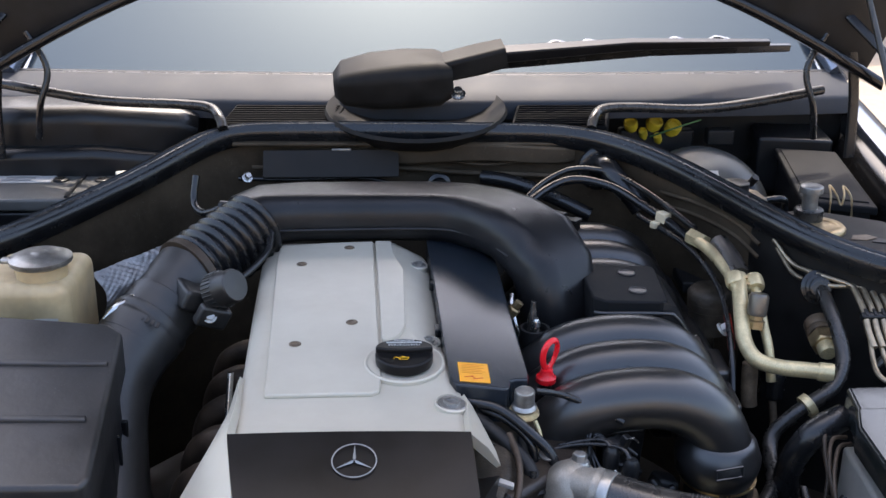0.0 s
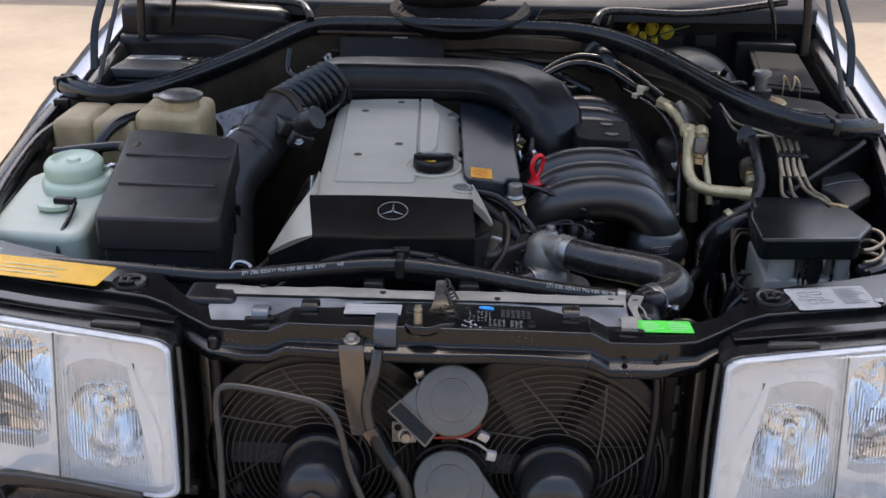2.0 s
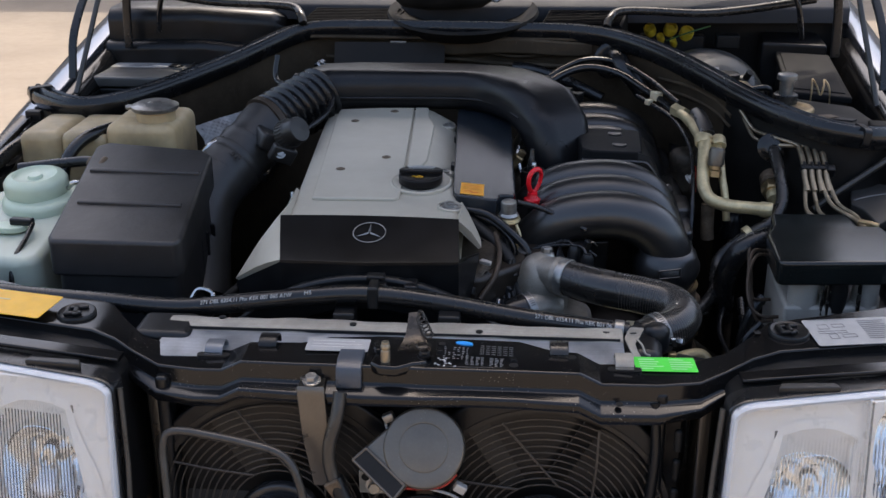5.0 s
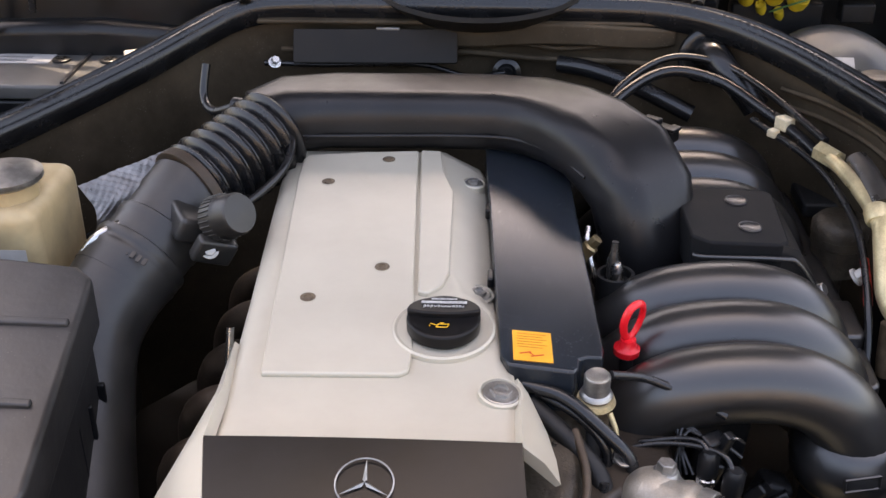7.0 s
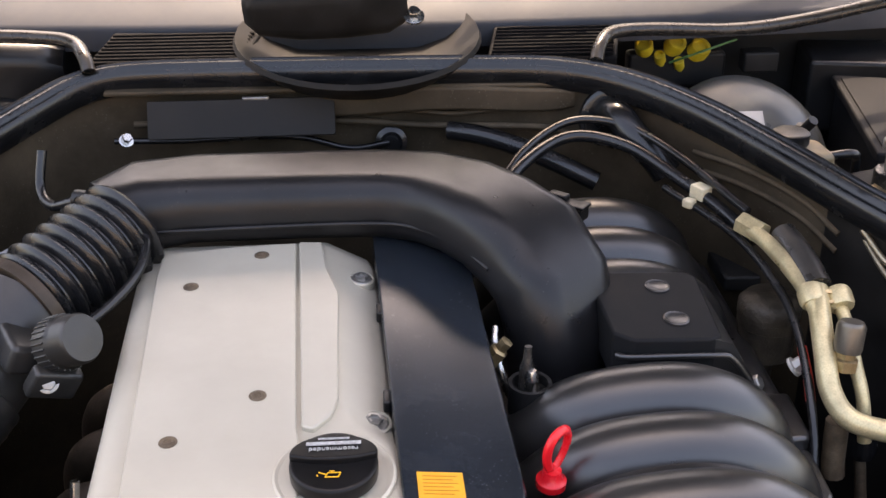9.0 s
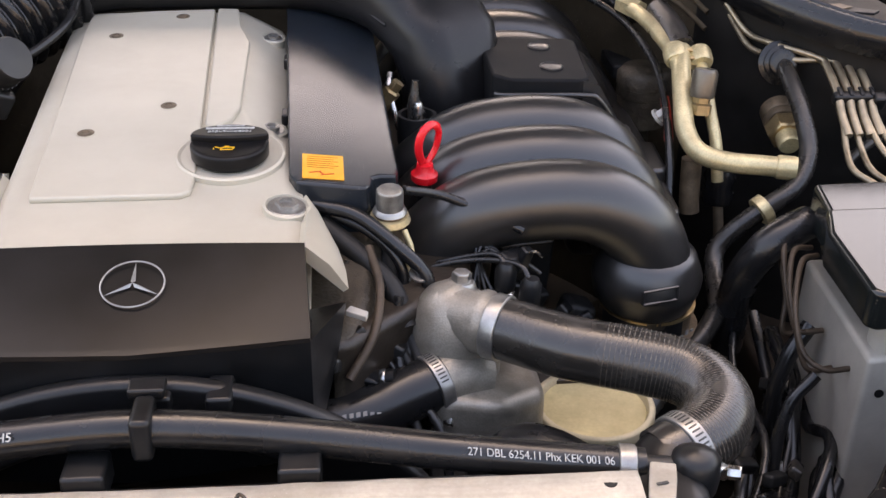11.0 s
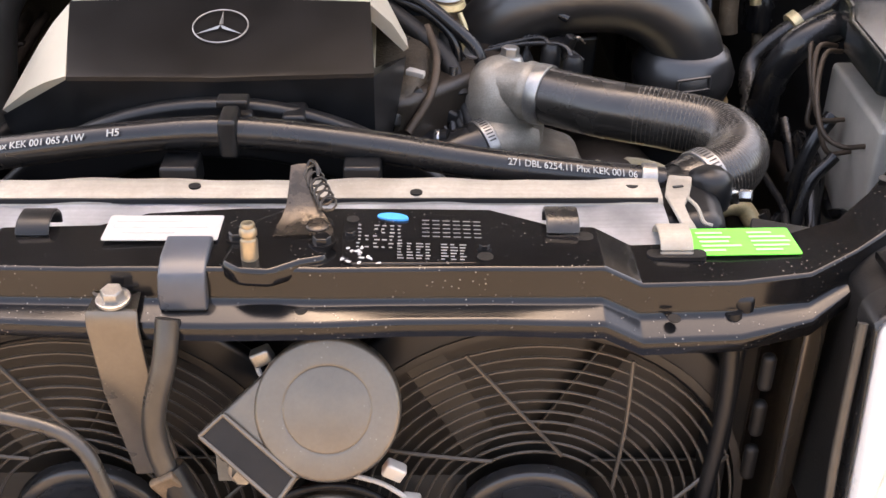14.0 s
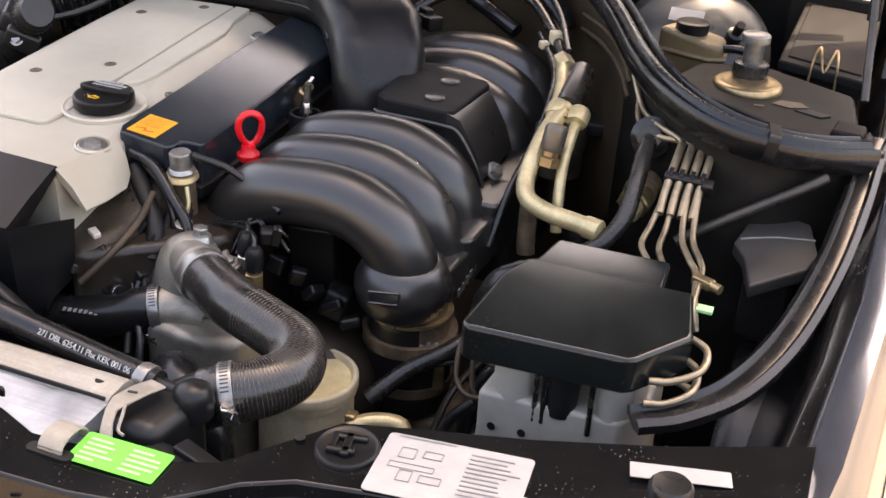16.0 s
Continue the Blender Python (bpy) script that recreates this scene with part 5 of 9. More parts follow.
# ---- brake unit with its black lid ----
def brake_unit():
    th = thing("brake_unit", (0.55, 1.08, 0.35), "aluminium brake hydraulic unit under a black plastic lid", "brake unit")
    z = lambda x, y: 0.703 + 0.01 * (y - 1.0)
    part("lid", prism([(0.459, 0.992), (0.466, 0.984), (0.604, 0.994), (0.612, 1.000), (0.646, 1.052), (0.647, 1.062), (0.634, 1.133), (0.476, 1.128), (0.462, 1.085)], lambda x, y: z(x, y) - 0.036, z, 0.005, 3), "lid_plastic", th)
    part("lid_step", prism([(0.479, 1.122), (0.606, 1.127), (0.602, 1.191), (0.488, 1.187)], 0.66, lambda x, y: z(x, y) - 0.004, 0.005, 3), "lid_plastic", th)
    part("block", prism([(0.476, 1.000), (0.606, 1.008), (0.622, 1.05), (0.618, 1.17), (0.486, 1.17)], 0.40, 0.630, 0.006), "block_alu", th, "pale grey machined metal block")
    for x, y in ((0.492, 1.0005), (0.520, 1.0025)):
        part("hole", lathe([(0.004, 0), (0.004, 0.0008), (0, 0.0009)], (x, y, 0.595), (-0.1, -1, 0), 14), "matt_black", th)
    for x, y, r in ((0.505, 1.022, 0.020), (0.592, 1.026, 0.018)):
        part("pump_post", lathe([(r, 0), (r, 0.065)], (x, y, 0.62), (0, 0, 1), 24), "block_alu", th)
    part("relay", lathe([(0.013, 0), (0.015, 0.03), (0.013, 0.065)], (0.550, 1.015, 0.62), (0, 0, 1), 24), "matt_black", th)
    for x in (0.528, 0.536, 0.578):
        part("stud", rod((x, 1.006, 0.61), (x, 1.006, 0.69), 0.003), "steel", th)
    return th


brake_unit()


# ---- cowl, windscreen, opened bonnet ----
def cowl():
    th = thing("cowl_panel", (0, 1.95, 0.80), "grey painted cowl strip with black ribbed air grilles", "car part")
    rings = []
    for x in np.linspace(-0.80, 0.80, 33):
        y = 1.925 + 0.10 * (x / 0.8) ** 2
        z = 0.882 - 0.012 * (x / 0.8) ** 2
        rings.append([(x, y, z - 0.03), (x, y, z - 0.004), (x, y + 0.008, z + 0.004), (x, y + 0.035, z + 0.018), (x, y + 0.075, z + 0.030), (x, y + 0.10, z + 0.034), (x, y + 0.10, z - 0.02)])
    part("strip", loft(rings), "cowl_grey", th, "dull dark grey cowl strip", sharp=60)
    for x0, x1 in ((-0.36, -0.17), (0.135, 0.30)):
        part("grille", prism([(x0, 1.835), (x1, 1.835), (x1 + 0.02 * (1 if x0 < 0 else 1), 1.925), (x0 + 0.02, 1.935)], 0.80, lambda x, y: 0.862 + 0.16 * (y - 1.835), 0.003), "grille_black", th, "black plastic air grille")
        for k in range(9):
            y = 1.842 + k * 0.0095
            part("grille_rib", rod((x0 + 0.006 + k * 0.002, y, 0.8645 + 0.16 * (y - 1.835)), (x1 - 0.004 + k * 0.002, y, 0.8645 + 0.16 * (y - 1.835)), 0.0022, 6), "grille_black", th)
    part("wiper_well", lathe([(0.02, 0.0), (0.09, 0.004), (0.125, 0.016), (0.15, 0.036), (0.158, 0.044), (0.155, 0.05), (0.146, 0.044), (0.12, 0.026), (0.085, 0.014), (0, 0.010)], (-0.025, 1.895, 0.835), (0, -0.12, 1), 40), "tower_black", th, "black plastic wiper well")
    for s, pts in ((-1, [(-0.345, 1.800, 0.868), (-0.352, 1.815, 0.882), (-0.372, 1.845, 0.892), (-0.42, 1.862, 0.894), (-0.55, 1.88, 0.896), (-0.66, 1.91, 0.905), (-0.79, 1.95, 0.918)]),
                   (1, [(0.268, 1.808, 0.866), (0.275, 1.825, 0.880), (0.295, 1.850, 0.889), (0.35, 1.862, 0.889), (0.46, 1.870, 0.884), (0.56, 1.89, 0.890), (0.70, 1.93, 0.905)])):
        part("edge_seal", tube(pts, 0.0085, 10, 7), "rubber_grey", th, "grey rubber edge seal")
    return th


cowl()
ws = thing("windscreen", (0, 2.2, 0.90), "large tinted curved windscreen", "windscreen")


def glass_pane():
    bm = bmesh.new()
    sides = []
    for off in (0.005, 0.0):
        sides.append([[bm.verts.new((x * (1 - 0.10 * v), 2.02 + 0.10 * (x / 0.8) ** 2 + 0.62 * v + 0.02 * v * v, 0.905 - 0.012 * (x / 0.8) ** 2 + 0.42 * v + off)) for v in np.linspace(0, 1, 9)] for x in np.linspace(-0.76, 0.76, 25)])
    for k, g_ in enumerate(sides):
        for i in range(24):
            for j in range(8):
                q = (g_[i][j], g_[i + 1][j], g_[i + 1][j + 1], g_[i][j + 1])
                bm.faces.new(q if k == 0 else q[::-1])
    for i in range(24):
        for j in (0, 8):
            bm.faces.new((sides[0][i][j], sides[0][i + 1][j], sides[1][i + 1][j], sides[1][i][j]))
    for j in range(8):
        for i in (0, 24):
            bm.faces.new((sides[0][i][j], sides[0][i][j + 1], sides[1][i][j + 1], sides[1][i][j]))
    return bm


pane = part("pane", glass_pane(), "screen_glass", ws, sharp=80)
pane.visible_shadow = False
part("lower_rubber", tube([(x, 2.015 + 0.10 * (x / 0.8) ** 2, 0.908 - 0.012 * (x / 0.8) ** 2) for x in np.linspace(-0.77, 0.77, 17)], 0.007, 8, 2), "rubber", ws, "black lower rubber")
dash = thing("dashboard", (0, 2.35, 0.60), "dark blue-grey dashboard behind the windscreen", "dashboard")
part("top", prism([(-0.70, 2.16), (-0.35, 2.10), (0.35, 2.10), (0.70, 2.16), (0.68, 2.70), (-0.68, 2.70)], 0.60, lambda x, y: 0.895 + 0.03 * (y - 2.1), 0.02, 3), "dash", dash)
for x in (-0.36, 0.36):
    st = part("seat", moved(prism(rounded(0.50, 0.62, 0.10), -0.07, 0.07, 0.04, 3), Matrix.Translation((x, 3.12, 0.68)) @ pose(0, 0, 0, 78, 0, 0)), "beige_leather", body, "beige leather front seat")
    part("cushion", box((x, 2.92, 0.36), (0.5, 0.5, 0.14), 0.05, 3), "beige_leather", st)
    part("headrest", moved(prism(rounded(0.27, 0.17, 0.05), -0.045, 0.045, 0.03, 3), Matrix.Translation((x, 3.22, 1.08)) @ pose(0, 0, 0, 78, 0, 0)), "beige_leather", st)
part("roof", prism([(-0.62, 2.68), (0.62, 2.68), (0.60, 4.2), (-0.60, 4.2)], 1.30, 1.335, 0.01), "body_paint", body)
for s in (-1, 1):
    part("pillar", tube([(s * 0.80, 2.10, 0.90), (s * 0.72, 2.45, 1.13), (s * 0.66, 2.70, 1.31)], 0.03, 10), "body_paint", body)
    part("door_skin", prism([(s * 0.86, 2.34), (s * 0.88, 2.34), (s * 0.88, 4.3), (s * 0.86, 4.3)][::s], 0.12, 0.88, 0.004), "body_paint", body)
part("cabin_floor", box((0, 3.2, 0.14), (1.7, 2.3, 0.04), 0.01), "dash", body)
part("rear_body", box((0, 4.5, 0.50), (1.72, 0.9, 0.75), 0.08, 3), "body_paint", body)
for sx in (-1, 1):
    for y in (1.42, 4.2):
        w = part("wheel", lathe([(0.18, -0.09), (0.30, -0.09), (0.315, -0.07), (0.315, 0.07), (0.30, 0.09), (0.18, 0.09)], (sx * 0.76, y, GROUND + 0.315), (1, 0, 0), 40), "rubber", body, "black tyre")
        part("rim", lathe([(0.19, -0.02), (0.19, 0.085), (0.15, 0.07), (0.06, 0.08), (0, 0.08)], (sx * 0.76, y, GROUND + 0.315), (sx, 0, 0), 32), "alu_grey", w)


def wiper():
    th = thing("windscreen_wiper", (-0.02, 1.87, 0.87), "single black windscreen wiper with a bulky gear housing", "wiper")
    S = []
    for x, w, h, z in ((-0.165, 0.050, 0.030, 0.925), (-0.150, 0.085, 0.058, 0.928), (-0.10, 0.105, 0.075, 0.932), (-0.04, 0.105, 0.082, 0.936), (0.01, 0.095, 0.080, 0.938), (0.035, 0.070, 0.060, 0.940)):
        S.append(sect((x, 1.875, z), (1, 0.05, 0.08), (0, -0.25, 1), w, h, min(w, h) * 0.32))
    part("gear_housing", loft(S), "tower_black", th, sharp=60)
    part("arm_cover", loft([sect((0.005, 1.870, 0.952), (1, 0.1, 0.2), (0, -0.25, 1), 0.05, 0.036, 0.008), sect((0.08, 1.878, 0.968), (1, 0.1, 0.2), (0, -0.25, 1), 0.052, 0.040, 0.008),
                            sect((0.125, 1.884, 0.978), (1, 0.1, 0.2), (0, -0.25, 1), 0.048, 0.038, 0.008)]), "tower_black", th)
    part("arm", loft([sect((0.12, 1.888, 0.975), (1, 0.1, 0.05), (0, -0.25, 1), 0.034, 0.020, 0.004), sect((0.35, 1.93, 0.985), (1, 0.12, 0.02), (0, -0.25, 1), 0.022, 0.016, 0.003), sect((0.62, 2.01, 0.975), (1, 0.2, -0.05), (0, -0.25, 1), 0.014, 0.010, 0.002)]), "gloss_black", th)
    part("blade", loft([sect((0.10, 1.935, 0.950), (1, 0.1, 0.05), (0, -0.25, 1), 0.014, 0.022, 0.003), sect((0.40, 1.985, 0.965), (1, 0.12, 0.02), (0, -0.25, 1), 0.012, 0.020, 0.003), sect((0.68, 2.07, 0.955), (1, 0.25, -0.05), (0, -0.25, 1), 0.010, 0.014, 0.002)]), "rubber", th)
    for x in (0.20, 0.26, 0.42, 0.50):
        part("bracket", tube([(x, 1.925 + 0.17 * (x - 0.1), 0.975), (x + 0.02, 1.94 + 0.17 * (x - 0.1), 0.985), (x + 0.055, 1.925 + 0.17 * (x - 0.05), 0.978)], 0.0035, 6), "steel", th)
    part("pivot_nut", hexbolt((0.045, 1.845, 0.915), 0.009, 0.012, (0, -0.6, 1)), "steel", th)
    return th


wiper()


def bonnet():
    """The opened bonnet stands upright over the cowl; only its lower corners come into view."""
    th = thing("opened_bonnet", (0, 1.86, 0.97), "opened black bonnet leaning over the bay with bare inner frame", "bonnet")
    lean = Matrix(((1, 0, 0, 0), (0, 1, -0.35, 0.35 * 1.12), (0, 0, 1, 0), (0, 0, 0, 1)))    # it leans forward over the bay
    def edge(x):
        return 1.115 - 0.16 * max(0.0, (abs(x) - 0.36) / 0.36) ** 1.3
    for y0, y1, nm, mt in ((1.885, 1.90, "outer_skin", "body_paint"), (1.800, 1.812, "inner_panel", "matt_black")):
        rings = []
        for x in np.linspace(-0.74, 0.74, 31):
            z = edge(x)
            # out of view it is drawn over-wide, so its shade covers the wings
            rings.append([(x, y0, z), (x, y1, z), (x * 1.12, y1 + 0.01, 1.25), (x * 1.30, y1 + 0.10, 2.30), (x * 1.30, y0 + 0.10, 2.30), (x * 1.12, y0 + 0.01, 1.25)])
        part(nm, moved(loft(rings), lean), mt, th, "black inner panel" if nm == "inner_panel" else "", sharp=50)
    rings = []
    for x in np.linspace(-0.75, 0.75, 31):
        z = edge(x)
        rings.append(sect((x, 1.85, z + 0.004), (1, 0, 0), (0, 0, 1), 0.105, 0.022, 0.009))
    part("hem", loft(rings), "black_paint", th)
    for x in (-0.50, 0.50):
        part("stiffener", moved(prism([(x - 0.05, 1.78), (x + 0.05, 1.78), (x + 0.06, 1.81), (x - 0.06, 1.81)], 1.12, 2.0, 0.01), lean), "black_paint", th)
    part("insulation", moved(box((0, 1.805, 1.70), (0.86, 0.02, 0.75), 0.008), lean), "matt_black", th)
    for s in (-1, 1):
        part("hinge_arm", tube([(s * 0.765, 1.62, 0.79), (s * 0.765, 1.66, 0.88), (s * 0.745, 1.76, 0.98), (s * 0.69, 1.83, 1.05)], 0.011, 8, shape=rounded(0.008, 0.016, 0.003, 2)), "satin_black", th)
        part("hinge_arm", tube([(s * 0.735, 1.86, 0.80), (s * 0.73, 1.86, 0.90), (s * 0.71, 1.85, 1.0)], 0.011, 8, shape=rounded(0.008, 0.018, 0.003, 2)), "satin_black", th)
        part("lift_strut", rod((s * 0.745, 1.58, 0.77), (s * 0.70, 1.80, 1.10), 0.005), "pipe_grey", th, "slim grey lift strut")
        part("wire_loom", tube([(s * 0.66, 1.84, 1.02), (s * 0.63, 1.83, 0.96), (s * 0.645, 1.82, 0.90), (s * 0.66, 1.84, 0.84)], 0.0055, 8), "rubber", th, "black cable loom")
    return th


bonnet()


# ---- battery corner ----
def battery():
    th = thing("car_battery", (-0.62, 1.78, 0.61), "black car battery with a white label on its lid", "battery")
    part("case", box((-0.62, 1.812, 0.675), (0.32, 0.228, 0.15), 0.006), "black_plastic", th)
    part("lid", box((-0.62, 1.812, 0.762), (0.325, 0.234, 0.022), 0.005), "battery_grey", th, "dusty grey lid")
    part("lid_rib", box((-0.565, 1.812, 0.775), (0.006, 0.222, 0.004), 0.0015), "black_plastic", th)
    part("label", patch((-0.76, 1.785, 0.7735), (1, 0, 0), (0, 1, 0), rect(0.145, 0.085)), "white_label", th, "white printed label")
    for k in range(5):
        part("label_bar", patch((-0.70 + 0.004 * k, 1.795 + 0.014 * k, 0.7742), (1, 0, 0), (0, 1, 0), rect(0.05, 0.007)), "ink_grey", th)
    for x, y in ((-0.600, 1.800), (-0.530, 1.800)):
        part("plug", join(lathe([(0.013, 0), (0.013, 0.003), (0.011, 0.004), (0, 0.004)], (x, y, 0.773), (0, 0, 1), 24), box((x, y, 0.7778), (0.014, 0.003, 0.0015), 0, 1, (0, 0, 45)), box((x, y, 0.7778), (0.014, 0.003, 0.0015), 0, 1, (0, 0, -45))), "black_plastic", th)
    cl = part("terminal", box((-0.475, 1.80, 0.782), (0.06, 0.03, 0.014), 0.003, 2, (0, 0, 20)), "alu_grey", th, "grey metal battery terminal")
    part("terminal_bolt", hexbolt((-0.455, 1.80, 0.789), 0.006, 0.008), "steel", cl)
    part("warning_dot", patch((-0.527, 1.735, 0.7742), (1, 0, 0), (0, 1, 0), [(0.009 * math.cos(a), 0.009 * math.sin(a)) for a in np.linspace(0, 2 * math.pi, 16, endpoint=False)]), "red_plastic", th, "small red warning dot")
    part("cable", tube([(-0.455, 1.775, 0.785), (-0.43, 1.765, 0.79), (-0.425, 1.73, 0.77), (-0.43, 1.71, 0.72)], 0.007, 10), "rubber", th)
    return th


battery()
settle("car_battery", -0.033, 0.045, -0.008)
bx = thing("blower_cover", (-0.58, 1.98, 0.72), "black moulded plastic cover behind the battery", "cover")
part("cover", loft([sect((-0.79, 1.965, 0.80), (1, 0, 0), (0, 0, 1), 0.13, 0.15, 0.03), sect((-0.60, 1.965, 0.805), (1, 0, 0), (0, 0, 1), 0.14, 0.15, 0.03), sect((-0.44, 1.97, 0.80), (1, 0, 0), (0, 0, 1), 0.13, 0.14, 0.03), sect((-0.41, 1.975, 0.80), (1, 0, 0), (0, 0, 1), 0.10, 0.11, 0.03)]), "black_plastic", bx)
part("ledge", loft([sect((-0.79, 1.90, 0.775), (1, 0, 0), (0, 0, 1), 0.06, 0.07, 0.02), sect((-0.58, 1.90, 0.775), (1, 0, 0), (0, 0, 1), 0.06, 0.08, 0.02), sect((-0.46, 1.91, 0.77), (1, 0, 0), (0, 0, 1), 0.05, 0.06, 0.02)]), "black_plastic", bx)

# ---- brake booster corner ----
bo = thing("brake_booster", (0.48, 1.88, 0.67), "blue-grey round brake booster with a pale label", "brake booster")
part("drum", lathe([(0.115, -0.04), (0.118, 0.0), (0.118, 0.012), (0.108, 0.020), (0.095, 0.030), (0.060, 0.042), (0.03, 0.046), (0, 0.046)], (0.490, 1.875, 0.702), (0.05, -0.75, 0.66), 44), "booster", bo)
part("label", moved(box((0, 0, 0), (0.05, 0.022, 0.0008)), Matrix.Translation((0.480, 1.850, 0.769)) @ pose(0, 0, 0, 42, 0, 0)), "white_label", bo, "pale printed label")
part("valve", lathe([(0.012, 0), (0.012, 0.02), (0.007, 0.022), (0.007, 0.04)], (0.550, 1.845, 0.742), (0.3, -0.5, 0.8), 16), "black_plastic", bo)
fr = thing("brake_fluid_reservoir", (0.50, 1.76, 0.70), "brownish translucent brake fluid reservoir with a black cap", "reservoir")
part("tank", prism([(0.462, 1.735), (0.535, 1.715), (0.556, 1.725), (0.552, 1.775), (0.480, 1.790)], 0.690, lambda x, y: 0.775 - 0.15 * (x - 0.5), 0.008, 3), "tank_brown", fr)
part("tank_flange", prism([(0.458, 1.732), (0.537, 1.710), (0.561, 1.722), (0.556, 1.779), (0.478, 1.794)], 0.745, 0.752, 0.003), "tank_brown", fr)
part("cap", lathe([(0.022, 0), (0.023, 0.002), (0.023, 0.014), (0.02, 0.016), (0, 0.016)], (0.505, 1.752, 0.773), (0, 0, 1), 28), "black_plastic", fr, "black screw cap")
part("hose", tube([(0.540, 1.74, 0.757), (0.575, 1.73, 0.765), (0.588, 1.74, 0.75), (0.592, 1.75, 0.69)], 0.006, 8), "rubber", fr)
yp = thing("yellow_plugs", (0.415, 1.95, 0.76), "cluster of three yellow plastic cable plugs", "plug")
part("holder", box((0.415, 1.965, 0.785), (0.14, 0.03, 0.05), 0.005), "matt_black", yp)
for x, z, k in ((0.368, 0.812, 0.72), (0.405, 0.814, 0.82), (0.440, 0.806, 0.86), (0.392, 0.795, 0.45), (0.420, 0.786, 0.42)):
    part("plug", lathe([(0.014 * k, 0), (0.014 * k, 0.006), (0.018 * k, 0.007), (0.018 * k, 0.020), (0.0165 * k, 0.0225), (0.012 * k, 0.0225), (0.011 * k, 0.018), (0, 0.018)], (x, 1.955, z), (0.2 - 0.5 * (k < 0.8), -0.6, 0.75), 14), "yellow_plastic", yp)
part("wire", tube([(0.40, 1.94, 0.80), (0.44, 1.925, 0.82), (0.49, 1.93, 0.835)], 0.0016, 6), "green_wire", yp, "thin green wire")
part("holder_plug", box((0.53, 1.945, 0.80), (0.05, 0.03, 0.03), 0.004), "matt_black", yp)
settle("yellow_plugs", 0.010, 0.047, 0.004)
tw = thing("strut_tower", (0.62, 1.64, 0.66), "black suspension strut tower with a zinc-plated top mount", "strut tower")
part("dome", prism([(0.505, 1.60), (0.56, 1.560), (0.66, 1.500), (0.735, 1.500), (0.748, 1.56), (0.735, 1.68), (0.62, 1.735), (0.53, 1.70)], 0.66, lambda x, y: 0.748 - 0.03 * (x - 0.6), 0.008, 3), "tower_black", tw)
part("top_ring", lathe([(0.044, 0), (0.044, 0.005), (0.040, 0.009), (0.030, 0.008), (0.028, 0.006), (0, 0.006)], (0.603, 1.630, 0.747), (0, 0, 1), 36), "brass", tw, "zinc-plated mount ring")
part("cap", lathe([(0.022, 0), (0.023, 0.002), (0.023, 0.022), (0.021, 0.024), (0.0, 0.024)], (0.600, 1.664, 0.747), (0, 0, 1), 28), "rubber_grey", tw, "black rubber sleeve")
part("stud", lathe([(0.0125, 0.020), (0.0125, 0.050), (0.0185, 0.051), (0.0185, 0.060), (0.016, 0.062), (0, 0.062)], (0.600, 1.664, 0.747), (0, 0, 1), 24), "bolt_grey", tw, "grey metal damper stud with a cap")
part("torn_label", join(patch((0.640, 1.575, 0.7475), (1, 0.1, -0.03), (-0.1, 1, 0), [(0, 0.006), (0.022, 0), (0.046, 0.012), (0.036, 0.026), (0.012, 0.024)], 0.0008), patch((0.622, 1.560, 0.7480), (1, 0.3, -0.03), (-0.3, 1, 0), rect(0.012, 0.005), 0.0006)), "rust_brown", tw, "torn brown label")
part("slot", prism([(0.668, 1.572), (0.70, 1.562), (0.712, 1.574), (0.684, 1.588)], 0.735, 0.7475, 0.001), "matt_black", tw, "dark slot")
part("tower_edge", tube([(0.530, 1.585, 0.748), (0.60, 1.535, 0.747), (0.66, 1.503, 0.745), (0.735, 1.500, 0.742)], 0.003, 8), "tower_black", tw)
part("lug", prism([(0.715, 1.500), (0.752, 1.498), (0.755, 1.535), (0.720, 1.54)], 0.735, 0.756, 0.004, 2), "tower_black", tw)
fb = thing("fuse_box", (0.688, 1.85, 0.67), "black fuse box with a flat grey lid and wire clip", "fuse box")
zf = lambda x, y: 0.748 + 0.20 * (y - 1.75)
part("case", prism([(0.632, 1.772), (0.740, 1.748), (0.740, 1.94), (0.642, 1.955)], 0.67, lambda x, y: zf(x, y) - 0.014, 0.004), "black_plastic", fb)
part("lid", prism([(0.626, 1.764), (0.747, 1.738), (0.746, 1.945), (0.637, 1.962)], lambda x, y: zf(x, y) - 0.014, zf, 0.0035, 3), "lid_grey", fb, "flat dark grey lid")
part("lid_panel", prism([(0.637, 1.777), (0.737, 1.755), (0.737, 1.935), (0.645, 1.950)], lambda x, y: zf(x, y) - 0.002, lambda x, y: zf(x, y) + 0.0022, 0.0015, 2), "lid_grey", fb)
part("rear_cover", prism([(0.61, 1.975), (0.745, 1.958), (0.745, 2.05), (0.62, 2.06)], 0.70, lambda x, y: 0.805 + 0.1 * (y - 1.97), 0.006), "black_plastic", fb)
part("print_bar", patch((0.668, 1.785, zf(0.668, 1.785) + 0.0024), (1, -0.2, -0.04), (0.2, 1, 0.2), rect(0.022, 0.0016), 0.0003), "lid_grey", fb)
wy = lambda x, y, z_: (x + 0.006, y + 0.062 - 0.2 * (x - 0.67), z_ - 0.004)
part("wire_clip", tube([wy(*p) for p in ((0.664, 1.690, 0.730), (0.666, 1.697, 0.764), (0.671, 1.722, 0.776), (0.676, 1.700, 0.766), (0.682, 1.693, 0.750), (0.688, 1.700, 0.766), (0.693, 1.722, 0.776), (0.698, 1.697, 0.764), (0.700, 1.690, 0.730))], 0.0018, 6), "brass", fb, "brass wire clip")

